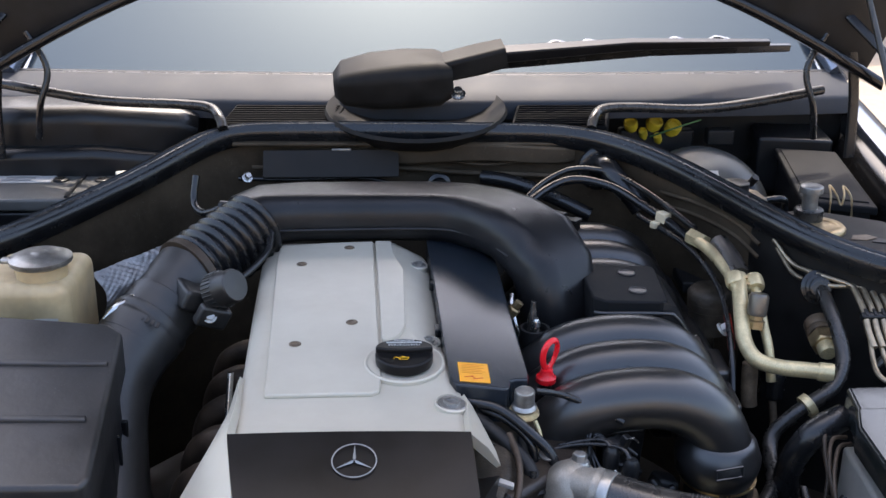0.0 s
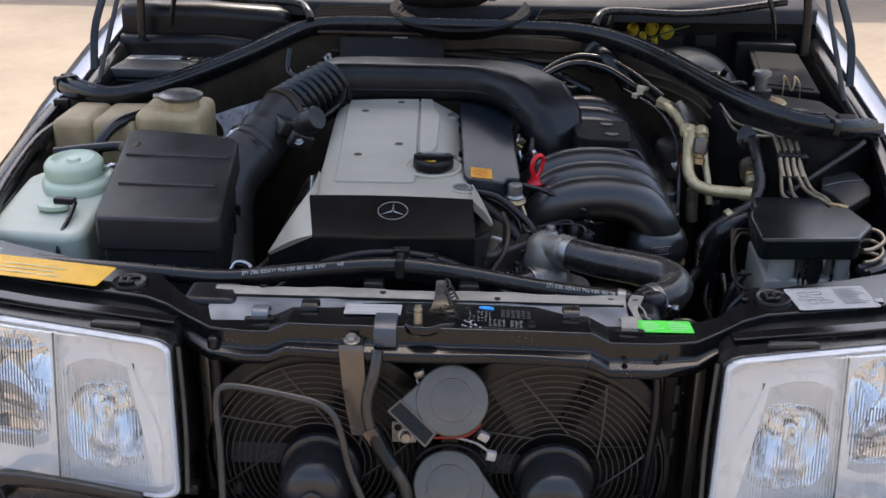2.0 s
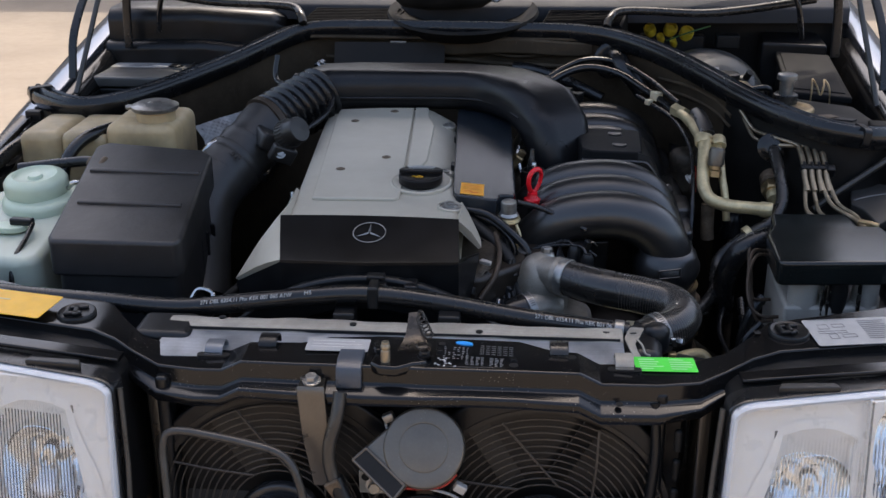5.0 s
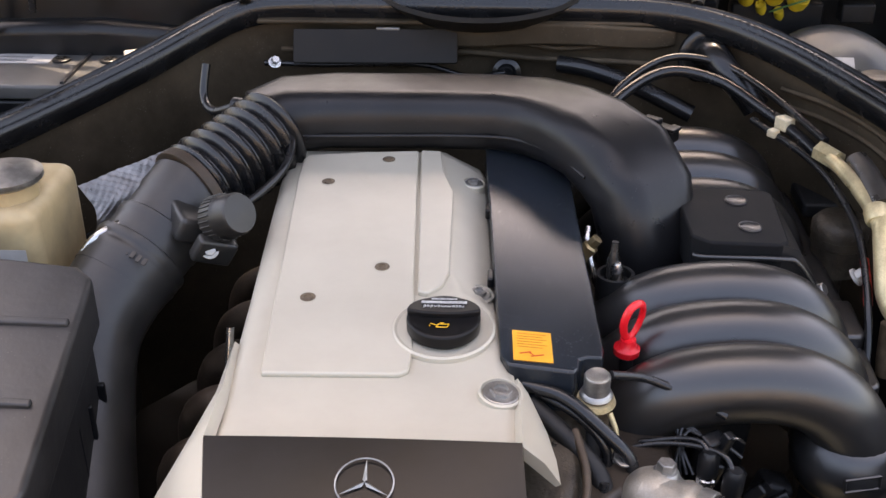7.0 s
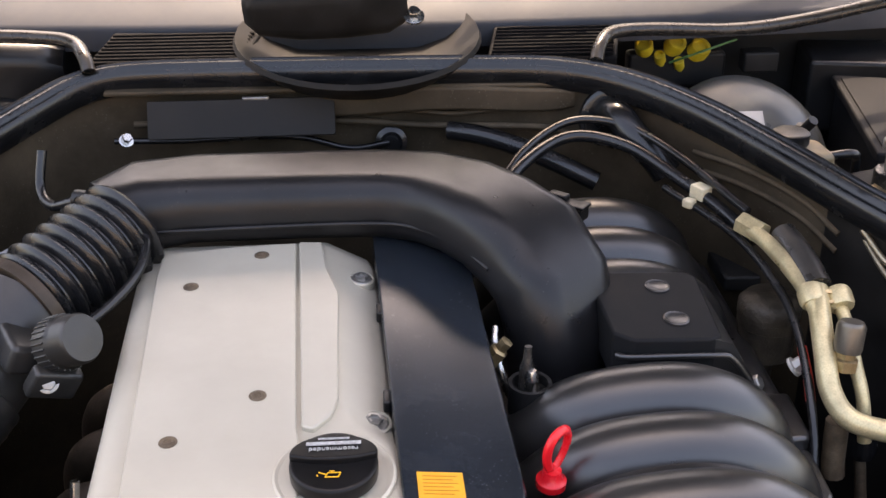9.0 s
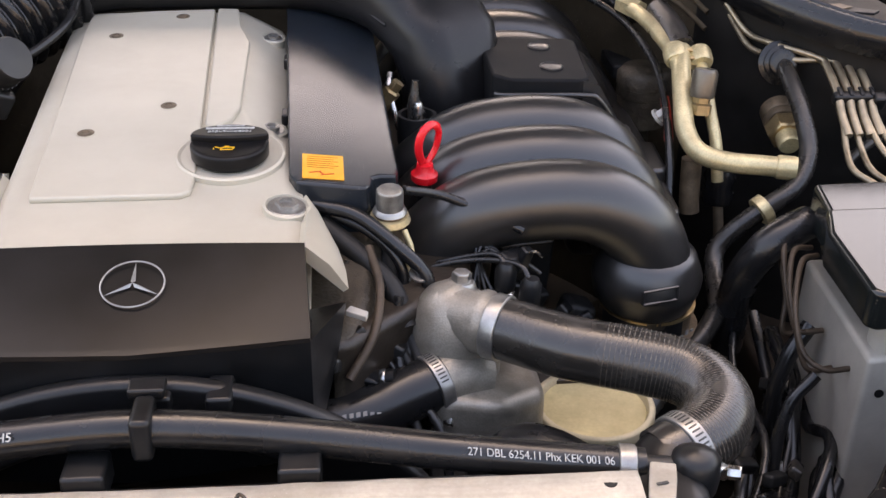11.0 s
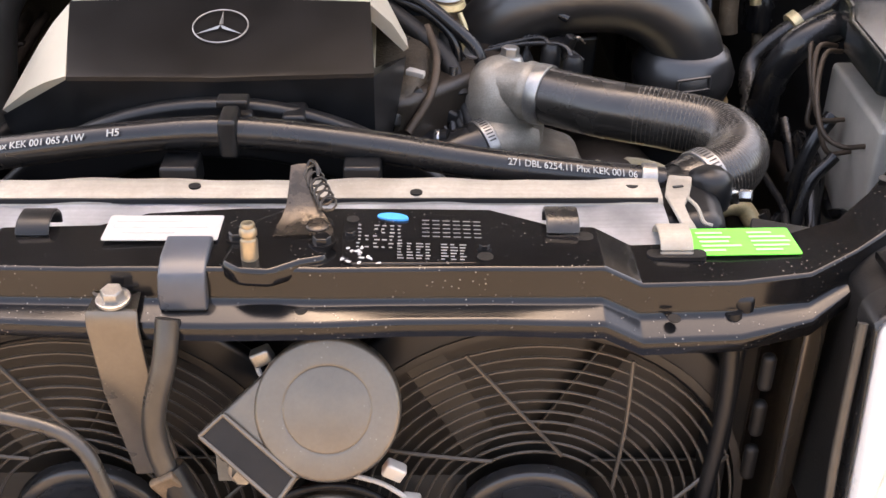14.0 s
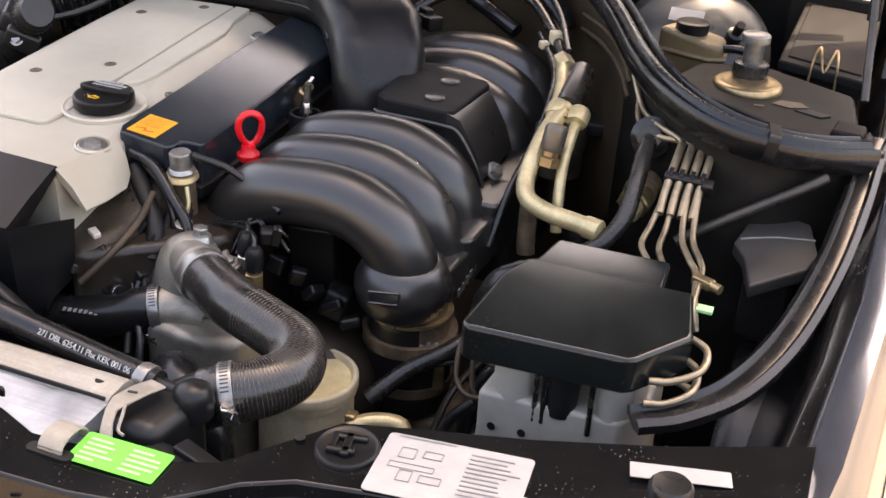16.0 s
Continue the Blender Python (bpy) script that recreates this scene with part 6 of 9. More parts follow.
# ---- firewall fittings ----
fs = thing("firewall_swage", (0.09, 1.80, 0.82), "brown-black pressed steel ledge across the firewall", "car part")
part("ledge", loft([sect((x, 1.800, 0.826 + 0.003 * math.sin(x * 21)), (1, 0, 0), (0, 0, 1), 0.030 - 0.02 * (abs(x - 0.08) / 0.18) ** 6, 0.030 - 0.02 * (abs(x - 0.08) / 0.18) ** 8, 0.004) for x in np.linspace(-0.08, 0.24, 25)]), "firewall", fs)
part("fold", tube([(-0.30, 1.800, 0.800), (-0.06, 1.798, 0.800), (0.05, 1.796, 0.792), (0.12, 1.795, 0.790), (0.20, 1.794, 0.786), (0.235, 1.79, 0.778)], 0.0045, 8), "firewall", fs)
part("fold", tube([(-0.02, 1.797, 0.808), (0.03, 1.796, 0.812), (0.09, 1.796, 0.806), (0.15, 1.796, 0.811)], 0.0032, 8), "firewall", fs)
for dz in (0.0, -0.020):
    part("stiffener", tube([(0.365, 1.690, 0.790 + dz), (0.41, 1.632, 0.790 + dz), (0.45, 1.565, 0.782 + dz), (0.475, 1.515, 0.764 + dz)], 0.0035, 8), "firewall", fs)
fp = thing("firewall_plate", (-0.17, 1.79, 0.80), "dark grey blank plate on the firewall", "plate")
part("plate", moved(prism(rounded(0.224, 0.046, 0.003), 0, 0.006, 0.001), Matrix.Translation((-0.167, 1.782, 0.811)) @ pose(0, 0, 0, 62, 0, 1)), "firewall_plate", fp)
part("clip", box((-0.150, 1.790, 0.834), (0.032, 0.006, 0.004), 0.001), "bolt_grey", fp, "bright clip")
part("edge_strip", box((-0.04, 1.800, 0.842), (0.58, 0.02, 0.006), 0.002), "firewall", fp)
gr = single("firewall_grommet", lathe([(0.020, 0), (0.020, 0.004), (0.014, 0.007), (0.013, 0.004), (0.009, 0.004), (0.008, 0.008), (0, 0.008)], (0.013, 1.800, 0.770), (0, -1, 0.1), 28), "rubber", "round black rubber grommet in the firewall", "grommet")
hp = thing("heater_pipes", (0.28, 1.80, 0.74), "black rubber heater hose stubs at the firewall", "hose")
part("flange", lathe([(0.036, 0), (0.036, 0.006), (0.028, 0.010)], (0.275, 1.775, 0.806), (0.3, -1, 0.1), 28), "rubber", hp)
part("stub", tube([(0.272, 1.778, 0.808), (0.277, 1.765, 0.815), (0.288, 1.742, 0.814), (0.300, 1.722, 0.800), (0.322, 1.708, 0.780), (0.338, 1.70, 0.76)], 0.0185, 18), "rubber", hp)
part("lower_hose", tube([(0.085, 1.795, 0.785), (0.13, 1.775, 0.783), (0.19, 1.75, 0.768), (0.26, 1.725, 0.74)], 0.012, 12), "rubber", hp)
cb = thing("firewall_cable", (-0.2, 1.77, 0.74), "thin black cable along the firewall", "cable")
part("cable", tube([(-0.33, 1.76, 0.77), (-0.25, 1.77, 0.765), (-0.12, 1.775, 0.765), (-0.05, 1.775, 0.748), (0.0, 1.78, 0.752)], 0.004, 8), "rubber", cb)
part("cable_clip", hexbolt((-0.315, 1.755, 0.772), 0.006, 0.012, (0.3, -0.6, 0.6)), "steel", cb)
settle("firewall_cable", 0.01, 0.012, 0.020)
ih = thing("injector_rail_cover", (-0.08, 1.68, 0.70), "grey metal rear end of the engine head", "engine part")
part("plate", box((-0.08, 1.665, 0.788), (0.17, 0.05, 0.02), 0.004), "cast_alu", ih)
part("plate_lug", box((0.030, 1.668, 0.788), (0.04, 0.05, 0.02), 0.004), "cast_alu", ih)


# ---- left side of the bay: bottles and hoses ----
def washer_bottle():
    th = thing("washer_bottle", (-0.655, 1.08, 0.40), "milky green-white washer fluid bottle with a round lid", "bottle")
    out = [(-0.742, 1.02), (-0.725, 0.985), (-0.60, 0.975), (-0.58, 0.99), (-0.585, 1.20), (-0.60, 1.225), (-0.72, 1.225), (-0.745, 1.19)]
    part("tank", prism(out, 0.40, lambda x, y: 0.688 + 0.10 * (y - 1.03) + 0.10 * min(0, y - 1.03) + 0.04 * min(0.0, x + 0.70), 0.022, 4), "washer_plastic", th)
    part("neck", lathe([(0.062, -0.01), (0.062, 0.006), (0.056, 0.012), (0.05, 0.014)], (-0.645, 1.165, 0.702), (0, -0.1, 1), 36), "washer_lid", th)
    part("lid", lathe([(0.047, 0), (0.049, 0.004), (0.049, 0.020), (0.044, 0.027), (0.034, 0.031), (0.030, 0.026), (0.012, 0.025), (0.010, 0.030), (0, 0.030)], (-0.655, 1.172, 0.714), (0, -0.1, 1), 40), "washer_lid", th, "pale green screw lid")
    part("level_gauge", join(prism([(a * 0.026 - 0.655, b * 0.018 + 1.065) for a, b in [(math.cos(t), math.sin(t)) for t in np.linspace(0, 2 * math.pi, 20, endpoint=False)]], 0.690, 0.699, 0.002), ), "washer_lid", th)
    part("plug", box((-0.636, 1.066, 0.704), (0.036, 0.013, 0.011), 0.003, 2, (0, 0, -6)), "black_plastic", th, "black electric plug")
    part("cable", tube([(-0.618, 1.062, 0.702), (-0.617, 1.03, 0.69), (-0.620, 0.985, 0.668), (-0.619, 0.970, 0.62), (-0.618, 0.968, 0.55)], 0.0038, 8), "rubber", th, "black cable")
    part("clip", tube([(-0.600, 1.16, 0.725), (-0.585, 1.15, 0.738), (-0.568, 1.165, 0.735), (-0.575, 1.19, 0.742), (-0.560, 1.215, 0.752)], 0.004, 8), "steel", th, "bright wire clip")
    part("small_elbow", tube([(-0.56, 1.215, 0.752), (-0.552, 1.20, 0.758), (-0.556, 1.18, 0.748), (-0.56, 1.17, 0.73)], 0.007, 8), "rust_brown", th)
    return th


washer_bottle()


def coolant_tank():
    th = thing("coolant_tank", (-0.62, 1.39, 0.55), "yellowed coolant expansion tank with a grey cap", "tank")
    for i, (x0, x1) in enumerate(((-0.748, -0.672), (-0.676, -0.592), (-0.596, -0.475))):
        part("chamber", prism([(x0, 1.318), (x1, 1.318), (x1, 1.455), (x0, 1.455)], 0.56, 0.768 + (0.016 if i == 2 else 0), 0.017, 4), "aged_plastic", th)
    part("neck", lathe([(0.033, 0), (0.033, 0.022), (0.030, 0.024)], (-0.518, 1.362, 0.778), (0, 0, 1), 32), "aged_plastic", th)
    part("cap", lathe([(0.037, 0), (0.040, 0.003), (0.040, 0.008), (0.034, 0.010), (0.029, 0.013), (0.013, 0.013), (0.010, 0.015), (0, 0.015)], (-0.518, 1.362, 0.800), (0, 0, 1), 36), "bolt_grey", th, "dull metal filler cap")
    part("cap_lug", box((-0.557, 1.357, 0.805), (0.02, 0.012, 0.008), 0.003), "bolt_grey", th)
    part("overflow_hose", tube([(-0.558, 1.392, 0.772), (-0.59, 1.36, 0.768), (-0.625, 1.31, 0.762), (-0.645, 1.27, 0.735), (-0.65, 1.25, 0.69)], 0.0105, 12), "rubber", th, "black rubber hose")
    part("label", patch((-0.52, 1.3175, 0.715), (1, 0, 0), (0, 0, 1), rect(0.03, 0.025), 0.0006), "white_label", th, "small faded label")
    return th


coolant_tank()
lh = thing("cross_hose", (-0.60, 1.22, 0.69), "black rubber hose between the bottles", "hose")
part("hose", tube([(-0.72, 1.255, 0.725), (-0.64, 1.258, 0.735), (-0.595, 1.255, 0.738), (-0.575, 1.23, 0.72), (-0.58, 1.21, 0.69)], 0.009, 10), "rubber", lh)
part("sleeve", tube([(-0.595, 1.255, 0.738), (-0.582, 1.245, 0.733), (-0.575, 1.23, 0.72)], 0.0125, 12), "rust_brown", lh)


def long_hose():
    """The breather hose runs from the tank round the bay's left edge and along the radiator."""
    th = thing("radiator_hose", (0, 0.86, 0.66), "long black rubber hose with white print over the radiator", "hose")
    pts = [(-0.745, 1.375, 0.745), (-0.770, 1.30, 0.728), (-0.768, 1.17, 0.705), (-0.752, 1.06, 0.692), (-0.725, 0.965, 0.682), (-0.66, 0.895, 0.676), (-0.56, 0.872, 0.674), (-0.44, 0.862, 0.672), (-0.338, 0.86, 0.668), (-0.258, 0.86, 0.676), (-0.158, 0.86, 0.689), (-0.08, 0.86, 0.694),
           (0.013, 0.86, 0.684), (0.115, 0.858, 0.668), (0.20, 0.852, 0.660), (0.248, 0.848, 0.657)]
    part("hose", tube(pts, 0.0125, 14, 8), "rubber", th)
    part("end_spigot", tube([(0.245, 0.848, 0.657), (0.28, 0.846, 0.655)], 0.008, 12), "black_plastic", th)
    part("elbow", join(lathe([(0.0165, -0.012), (0.0175, 0.0), (0.0165, 0.012), (0.010, 0.017), (0, 0.018)], (0.283, 0.846, 0.652), (0, 0, 1), 24), lathe([(0.014, 0), (0.014, 0.02)], (0.272, 0.846, 0.654), (1, 0, 0), 16)), "black_plastic", th)
    part("clamp", lathe([(0.0135, -0.006), (0.0145, -0.005), (0.0145, 0.005), (0.0135, 0.006)], (0.236, 0.849, 0.6575), (1, -0.1, -0.03), 24), "bolt_grey", th, "metal hose clamp")
    part("clamp_screw", box((0.240, 0.838, 0.647), (0.010, 0.012, 0.014), 0.002), "steel", th)
    part("holder", join(box((-0.079, 0.86, 0.694), (0.014, 0.032, 0.032), 0.004), box((-0.079, 0.884, 0.708), (0.024, 0.016, 0.008), 0.002)), "black_plastic", th, "black plastic hose clip")
    o = Vector((0.1775, 0.8441, 0.6717))
    words("print_line", "271 DBL 6254.11 Phx KEK 001 06", 0.0076, o, (1, -0.065, -0.082), (0, 0.72, 0.69), "print_white", th, squeeze=0.92)
    words("print_line", "271 DBL 6254.11 Phx KEK 001 065 A1W", 0.0078, (-0.245, 0.8485, 0.6875), (1, 0, 0.125), (0, 0.72, 0.69), "print_white", th, squeeze=0.92)
    words("print_mark", "H5", 0.0082, (-0.163, 0.8487, 0.6985), (1, 0, 0.10), (0, 0.72, 0.69), "print_white", th)
    return th


long_hose()
hh = thing("foil_shield", (-0.44, 1.50, 0.60), "crinkled silver heat shield foil on the side wall", "heat shield")
fo = bmesh.new()
NF = 60
def foil_at(u, v):
    bend = 0.035 * math.sin(v * 3.0) - 0.03 * v
    return (-0.478 + 0.100 * u + bend * 0.5, 1.480 + 0.075 * u - 0.03 * (1 - v) + 0.004 * noise.noise(Vector((u * 4, v * 4, 1))), 0.672 + 0.066 * v + 0.02 * u + 0.0014 * math.sin(u * 75) * math.sin(v * 60))
gx = [[fo.verts.new(foil_at(i / NF, j / NF)) for j in range(NF + 1)] for i in range(NF + 1)]
hole_at = lambda i, j: ((i / NF - 0.62) / 0.10) ** 2 + ((j / NF - 0.28) / 0.14) ** 2 < 1
for i in range(NF):
    for j in range(NF):
        if not hole_at(i, j):
            fo.faces.new((gx[i][j], gx[i + 1][j], gx[i + 1][j + 1], gx[i][j + 1]))
bmesh.ops.solidify(fo, geom=fo.faces[:], thickness=0.002)
part("foil", fo, "foil", hh, sharp=60)
sw = thing("side_bracket", (-0.40, 1.35, 0.68), "bright metal spring clip on the air pipe", "clip")
part("clip", tube([(-0.435, 1.335, 0.73), (-0.42, 1.34, 0.745), (-0.395, 1.36, 0.752), (-0.375, 1.362, 0.742)], 0.006, 8), "steel", sw)
part("plate", box((-0.405, 1.35, 0.738), (0.045, 0.018, 0.010), 0.003, 2, (0, 0, 25)), "black_plastic", sw)
vh = thing("vent_hose", (-0.30, 1.56, 0.76), "thin black breather hose over the intake duct", "hose")
part("hose", tube([(-0.36, 1.62, 0.84), (-0.362, 1.60, 0.805), (-0.345, 1.575, 0.796), (-0.315, 1.558, 0.808), (-0.285, 1.548, 0.812)], 0.0055, 10), "rubber", vh)
part("clip", tube([(-0.315, 1.560, 0.810), (-0.270, 1.540, 0.812)], 0.010, 10), "black_plastic", vh)
part("cable", tube([(-0.265, 1.54, 0.808), (-0.238, 1.505, 0.795), (-0.240, 1.46, 0.775), (-0.265, 1.42, 0.758), (-0.295, 1.385, 0.750)], 0.005, 8), "rubber", vh)
dp = thing("dip_rods", (-0.275, 1.10, 0.35), "slim dark steel rods beside the engine", "rod")
part("rod", rod((-0.285, 1.14, 0.40), (-0.262, 1.24, 0.70), 0.004), "steel", dp)
part("loop", tube([(-0.335, 0.905, 0.66), (-0.325, 0.91, 0.672), (-0.305, 0.905, 0.668), (-0.31, 0.895, 0.655)], 0.003, 6), "steel", dp)
part("stay", rod((-0.33, 0.93, 0.62), (-0.285, 1.06, 0.63), 0.008), "black_plastic", dp)

# ---- fan cowl behind the radiator ----
fc = thing("fan_cowl", (-0.08, 0.90, 0.30), "black plastic fan cowl ring behind the radiator", "shroud")
arc = [(-0.095 + 0.235 * math.cos(a), 0.905, 0.445 + 0.232 * math.sin(a)) for a in np.linspace(radians(10), radians(170), 25)]
part("ring", tube(arc, 0.014, 10, 2, shape=rounded(0.05, 0.016, 0.006, 3), up=(0, 1, 0)), "black_plastic", fc)
part("panel", box((-0.06, 0.868, 0.50), (0.52, 0.012, 0.27), 0.004), "black_plastic", fc)
for x in (-0.115, 0.02):
    part("mount", box((x, 0.845, 0.668), (0.028, 0.030, 0.022), 0.003), "black_plastic", fc)
for x, z in ((-0.075, 0.690), (-0.035, 0.688)):
    part("tab", box((x, 0.903, z), (0.018, 0.03, 0.012), 0.003), "black_plastic", fc)

# ---- thermostat housing and coolant hoses ----
th = thing("thermostat_housing", (0.15, 1.06, 0.55), "grey cast aluminium thermostat housing with bolts", "thermostat housing")
part("dome", lathe([(0.038, -0.060), (0.037, -0.02), (0.035, 0.0), (0.031, 0.014), (0.024, 0.025), (0.014, 0.032), (0.006, 0.0345), (0, 0.035)], (0.138, 1.062, 0.640), (0.05, 0.02, 1), 36), "cast_alu", th)
part("outlet", lathe([(0.023, -0.012), (0.0235, 0.006), (0.0245, 0.020), (0.0270, 0.025), (0.0270, 0.030), (0.025, 0.034), (0.025, 0.05)], (0.139, 1.056, 0.650), (0.85, -0.53, 0.02), 32), "cast_alu", th)
part("top_bolt", join(lathe([(0.014, -0.006), (0.012, 0.0), (0.0105, 0.002)], (0.146, 1.070, 0.6715), (0.05, 0.06, 1), 20), hexbolt((0.146, 1.070, 0.673), 0.0085, 0.009, (0.05, 0.06, 1), False)), "bolt_grey", th, "hexagon plug")
part("flange", prism([(0.092, 1.062), (0.098, 1.040), (0.118, 1.030), (0.150, 1.024), (0.178, 1.040), (0.180, 1.080), (0.150, 1.112), (0.112, 1.105)], 0.596, lambda x, y: 0.618 + 0.40 * (y - 1.03), 0.005, 3), "cast_alu", th)
for x, y, z in ((0.112, 1.055, 0.629), (0.172, 1.083, 0.636)):
    part("lug", lathe([(0.0135, -0.022), (0.013, 0.004), (0.011, 0.006)], (x, y, z), (0, -0.25, 1), 20), "cast_alu", th)
    part("lug_bolt", hexbolt((x, y - 0.001, z + 0.006), 0.0062, 0.006, (0, -0.25, 1)), "bolt_grey", th)
part("lower_outlet", tube([(0.160, 1.045, 0.595), (0.142, 1.036, 0.602), (0.118, 1.024, 0.602)], 0.0245, 24), "cast_alu", th)
part("eyelet", lathe([(0.009, 0), (0.009, 0.002), (0.004, 0.002), (0.004, 0)], (0.113, 1.090, 0.668), (0.1, -0.3, 1), 20), "bolt_grey", th, "steel lifting eyelet")
part("body", prism([(0.118, 1.002), (0.178, 0.998), (0.218, 1.030), (0.215, 1.09), (0.125, 1.12)], 0.42, lambda x, y: 0.604 - 0.35 * max(0, x - 0.165), 0.012, 3), "cast_alu", th, "sandy cast base")
part("sensor", join(lathe([(0.010, 0), (0.010, 0.016), (0.006, 0.018), (0.006, 0.03)], (0.205, 1.075, 0.625), (0, 0, 1), 6), lathe([(0.008, 0.018), (0.008, 0.036), (0, 0.037)], (0.205, 1.075, 0.625), (0, 0, 1), 16)), "brass", th, "brass sensor")
part("sensor", join(lathe([(0.009, 0), (0.009, 0.012), (0.006, 0.014), (0.006, 0.028), (0, 0.029)], (0.185, 1.09, 0.638), (0.1, 0, 1), 6)), "steel", th, "steel sensor")


def clamp(parent, at, axis, r, w=0.012, screw=None, material="bolt_grey", slots=True):
    c = part("hose_clamp", lathe([(r, -w / 2), (r + 0.0012, -w / 2 + 0.001), (r + 0.0012, w / 2 - 0.001), (r, w / 2)], at, axis, 36), material, parent, "metal band clamp")
    if screw is not None:
        part("clamp_screw", join(box(screw, (0.014, 0.012, 0.011), 0.002, 2, (0, 20, 30)), hexbolt(Vector(screw) + Vector((0.006, -0.004, 0.002)), 0.005, 0.009, (1, -0.5, 0.2), False)), "steel", c)
    if not slots:
        return c
    # slots pressed into the band
    ax = Vector(axis).normalized()
    a = Vector((0, 0, 1)) - ax * ax.z
    a.normalize()
    b = ax.cross(a)
    sl = None
    for k in range(-7, 8):
        t = k * 0.13
        d = a * math.cos(t) + b * math.sin(t)
        e = patch(Vector(at) + d * (r + 0.0013) - ax * w * 0.28 - d.cross(ax) * 0.0007, d.cross(ax), ax, rect(0.0014, w * 0.56), 0.0004)
        sl = e if sl is None else join(sl, e)
    part("slot", sl, "ink", c, "dark band slots")
    return c


up = thing("upper_coolant_hose", (0.27, 0.98, 0.58), "large black S-bent upper coolant hose", "hose")
hp_pts = [(0.169, 1.0355, 0.651), (0.185, 1.0255, 0.651), (0.226, 1.000, 0.651), (0.275, 0.981, 0.650), (0.314, 0.963, 0.647), (0.327, 0.932, 0.643), (0.312, 0.902, 0.640), (0.285, 0.886, 0.636), (0.272, 0.880, 0.632)]
part("hose", tube(hp_pts, 0.0258, 28, 9), "hose_worn", up)
rib = None
for p, t, a, b in frames(curve(hp_pts, 26))[66:172:2]:
    e = lathe([(0.0256, -0.0006), (0.0260, 0.0), (0.0256, 0.0006)], p, t, 26)
    rib = e if rib is None else join(rib, e)
tagged(part("ribbing", rib, "hose_ring", up, "fine worn rings, their paler colour standing in for sheen"), kind="stuff")
clamp(up, (0.173, 1.0325, 0.651), (0.85, -0.53, 0), 0.0266, 0.013, None, "bolt_grey", False)
clamp(up, (0.290, 0.8885, 0.6365), (0.9, 0.5, 0.15), 0.0268, 0.013, (0.305, 0.860, 0.640))
part("tank_neck", tube([(0.288, 0.887, 0.636), (0.268, 0.872, 0.630), (0.250, 0.845, 0.622), (0.245, 0.83, 0.60)], 0.0255, 22), "black_plastic", up, "black plastic tank neck")
lw = thing("lower_coolant_hose", (0.03, 1.0, 0.55), "black rubber coolant hose with faint print", "hose")
lp = [(0.128, 1.028, 0.604), (0.105, 1.018, 0.600), (0.070, 1.005, 0.590), (0.020, 0.995, 0.584), (-0.05, 0.985, 0.582), (-0.14, 0.98, 0.57)]
part("hose", tube(lp, 0.0235, 24, 8), "rubber", lw)
clamp(lw, (0.122, 1.025, 0.603), (1, 0.5, 0.2), 0.0245, 0.012, (0.122, 1.010, 0.577))
for k in range(7):
    part("print_bar", patch((0.040 + k * 0.0055, 0.9785 + k * 0.0012, 0.6025), (1, 0.25, 0.06), (0, 0.8, 0.6), rect(0.0035, 0.004)), "ink_grey", lw)
l2 = thing("bypass_hose", (0.20, 0.96, 0.45), "black curved bypass hose under the upper hose", "hose")
part("hose", tube([(0.165, 0.985, 0.535), (0.185, 0.955, 0.585), (0.215, 0.930, 0.592), (0.250, 0.915, 0.565), (0.262, 0.91, 0.50)], 0.022, 20, 7), "rubber", l2)
ps = thing("steering_fluid_tank", (0.285, 1.07, 0.40), "cream power steering fluid tank with a flat lid", "tank")
part("tank", lathe([(0.047, 0), (0.050, 0.02), (0.050, 0.125), (0.053, 0.127), (0.053, 0.132)], (0.269, 1.068, 0.40), (0, 0, 1), 40), "ps_cream", ps)
part("lid", lathe([(0.052, 0), (0.0545, 0.002), (0.0545, 0.012), (0.052, 0.014), (0.049, 0.0135), (0.047, 0.009), (0.047, 0.002)], (0.269, 1.068, 0.531), (0, 0, 1), 40), "ps_cream", ps)
part("clamp", box((0.335, 1.04, 0.52), (0.012, 0.014, 0.026), 0.003), "brass", ps)
part("lid_plate", lathe([(0.048, 0), (0.048, 0.006), (0.038, 0.0065), (0.034, 0.004), (0, 0.004)], (0.269, 1.068, 0.532), (0, 0, 1), 32), "ps_lid", ps, "yellowed lid centre")
pp = thing("steering_pipes", (0.40, 1.03, 0.40), "cream and grey steering fluid pipes", "pipe")
part("pipe", tube([(0.318, 1.010, 0.455), (0.325, 1.015, 0.500), (0.345, 1.040, 0.522), (0.378, 1.056, 0.522), (0.392, 1.050, 0.508)], 0.0095, 12), "zinc_pipe", pp)
part("pipe", tube([(0.398, 1.055, 0.515), (0.408, 1.045, 0.49), (0.402, 1.02, 0.47), (0.375, 1.00, 0.455)], 0.0105, 12), "rubber_grey", pp)
part("lower_hose", tube([(0.345, 1.005, 0.48), (0.342, 0.99, 0.44), (0.35, 0.97, 0.38)], 0.017, 14), "rubber_grey", pp)
part("clip", box((0.343, 1.01, 0.49), (0.018, 0.018, 0.012), 0.003), "brass", pp)

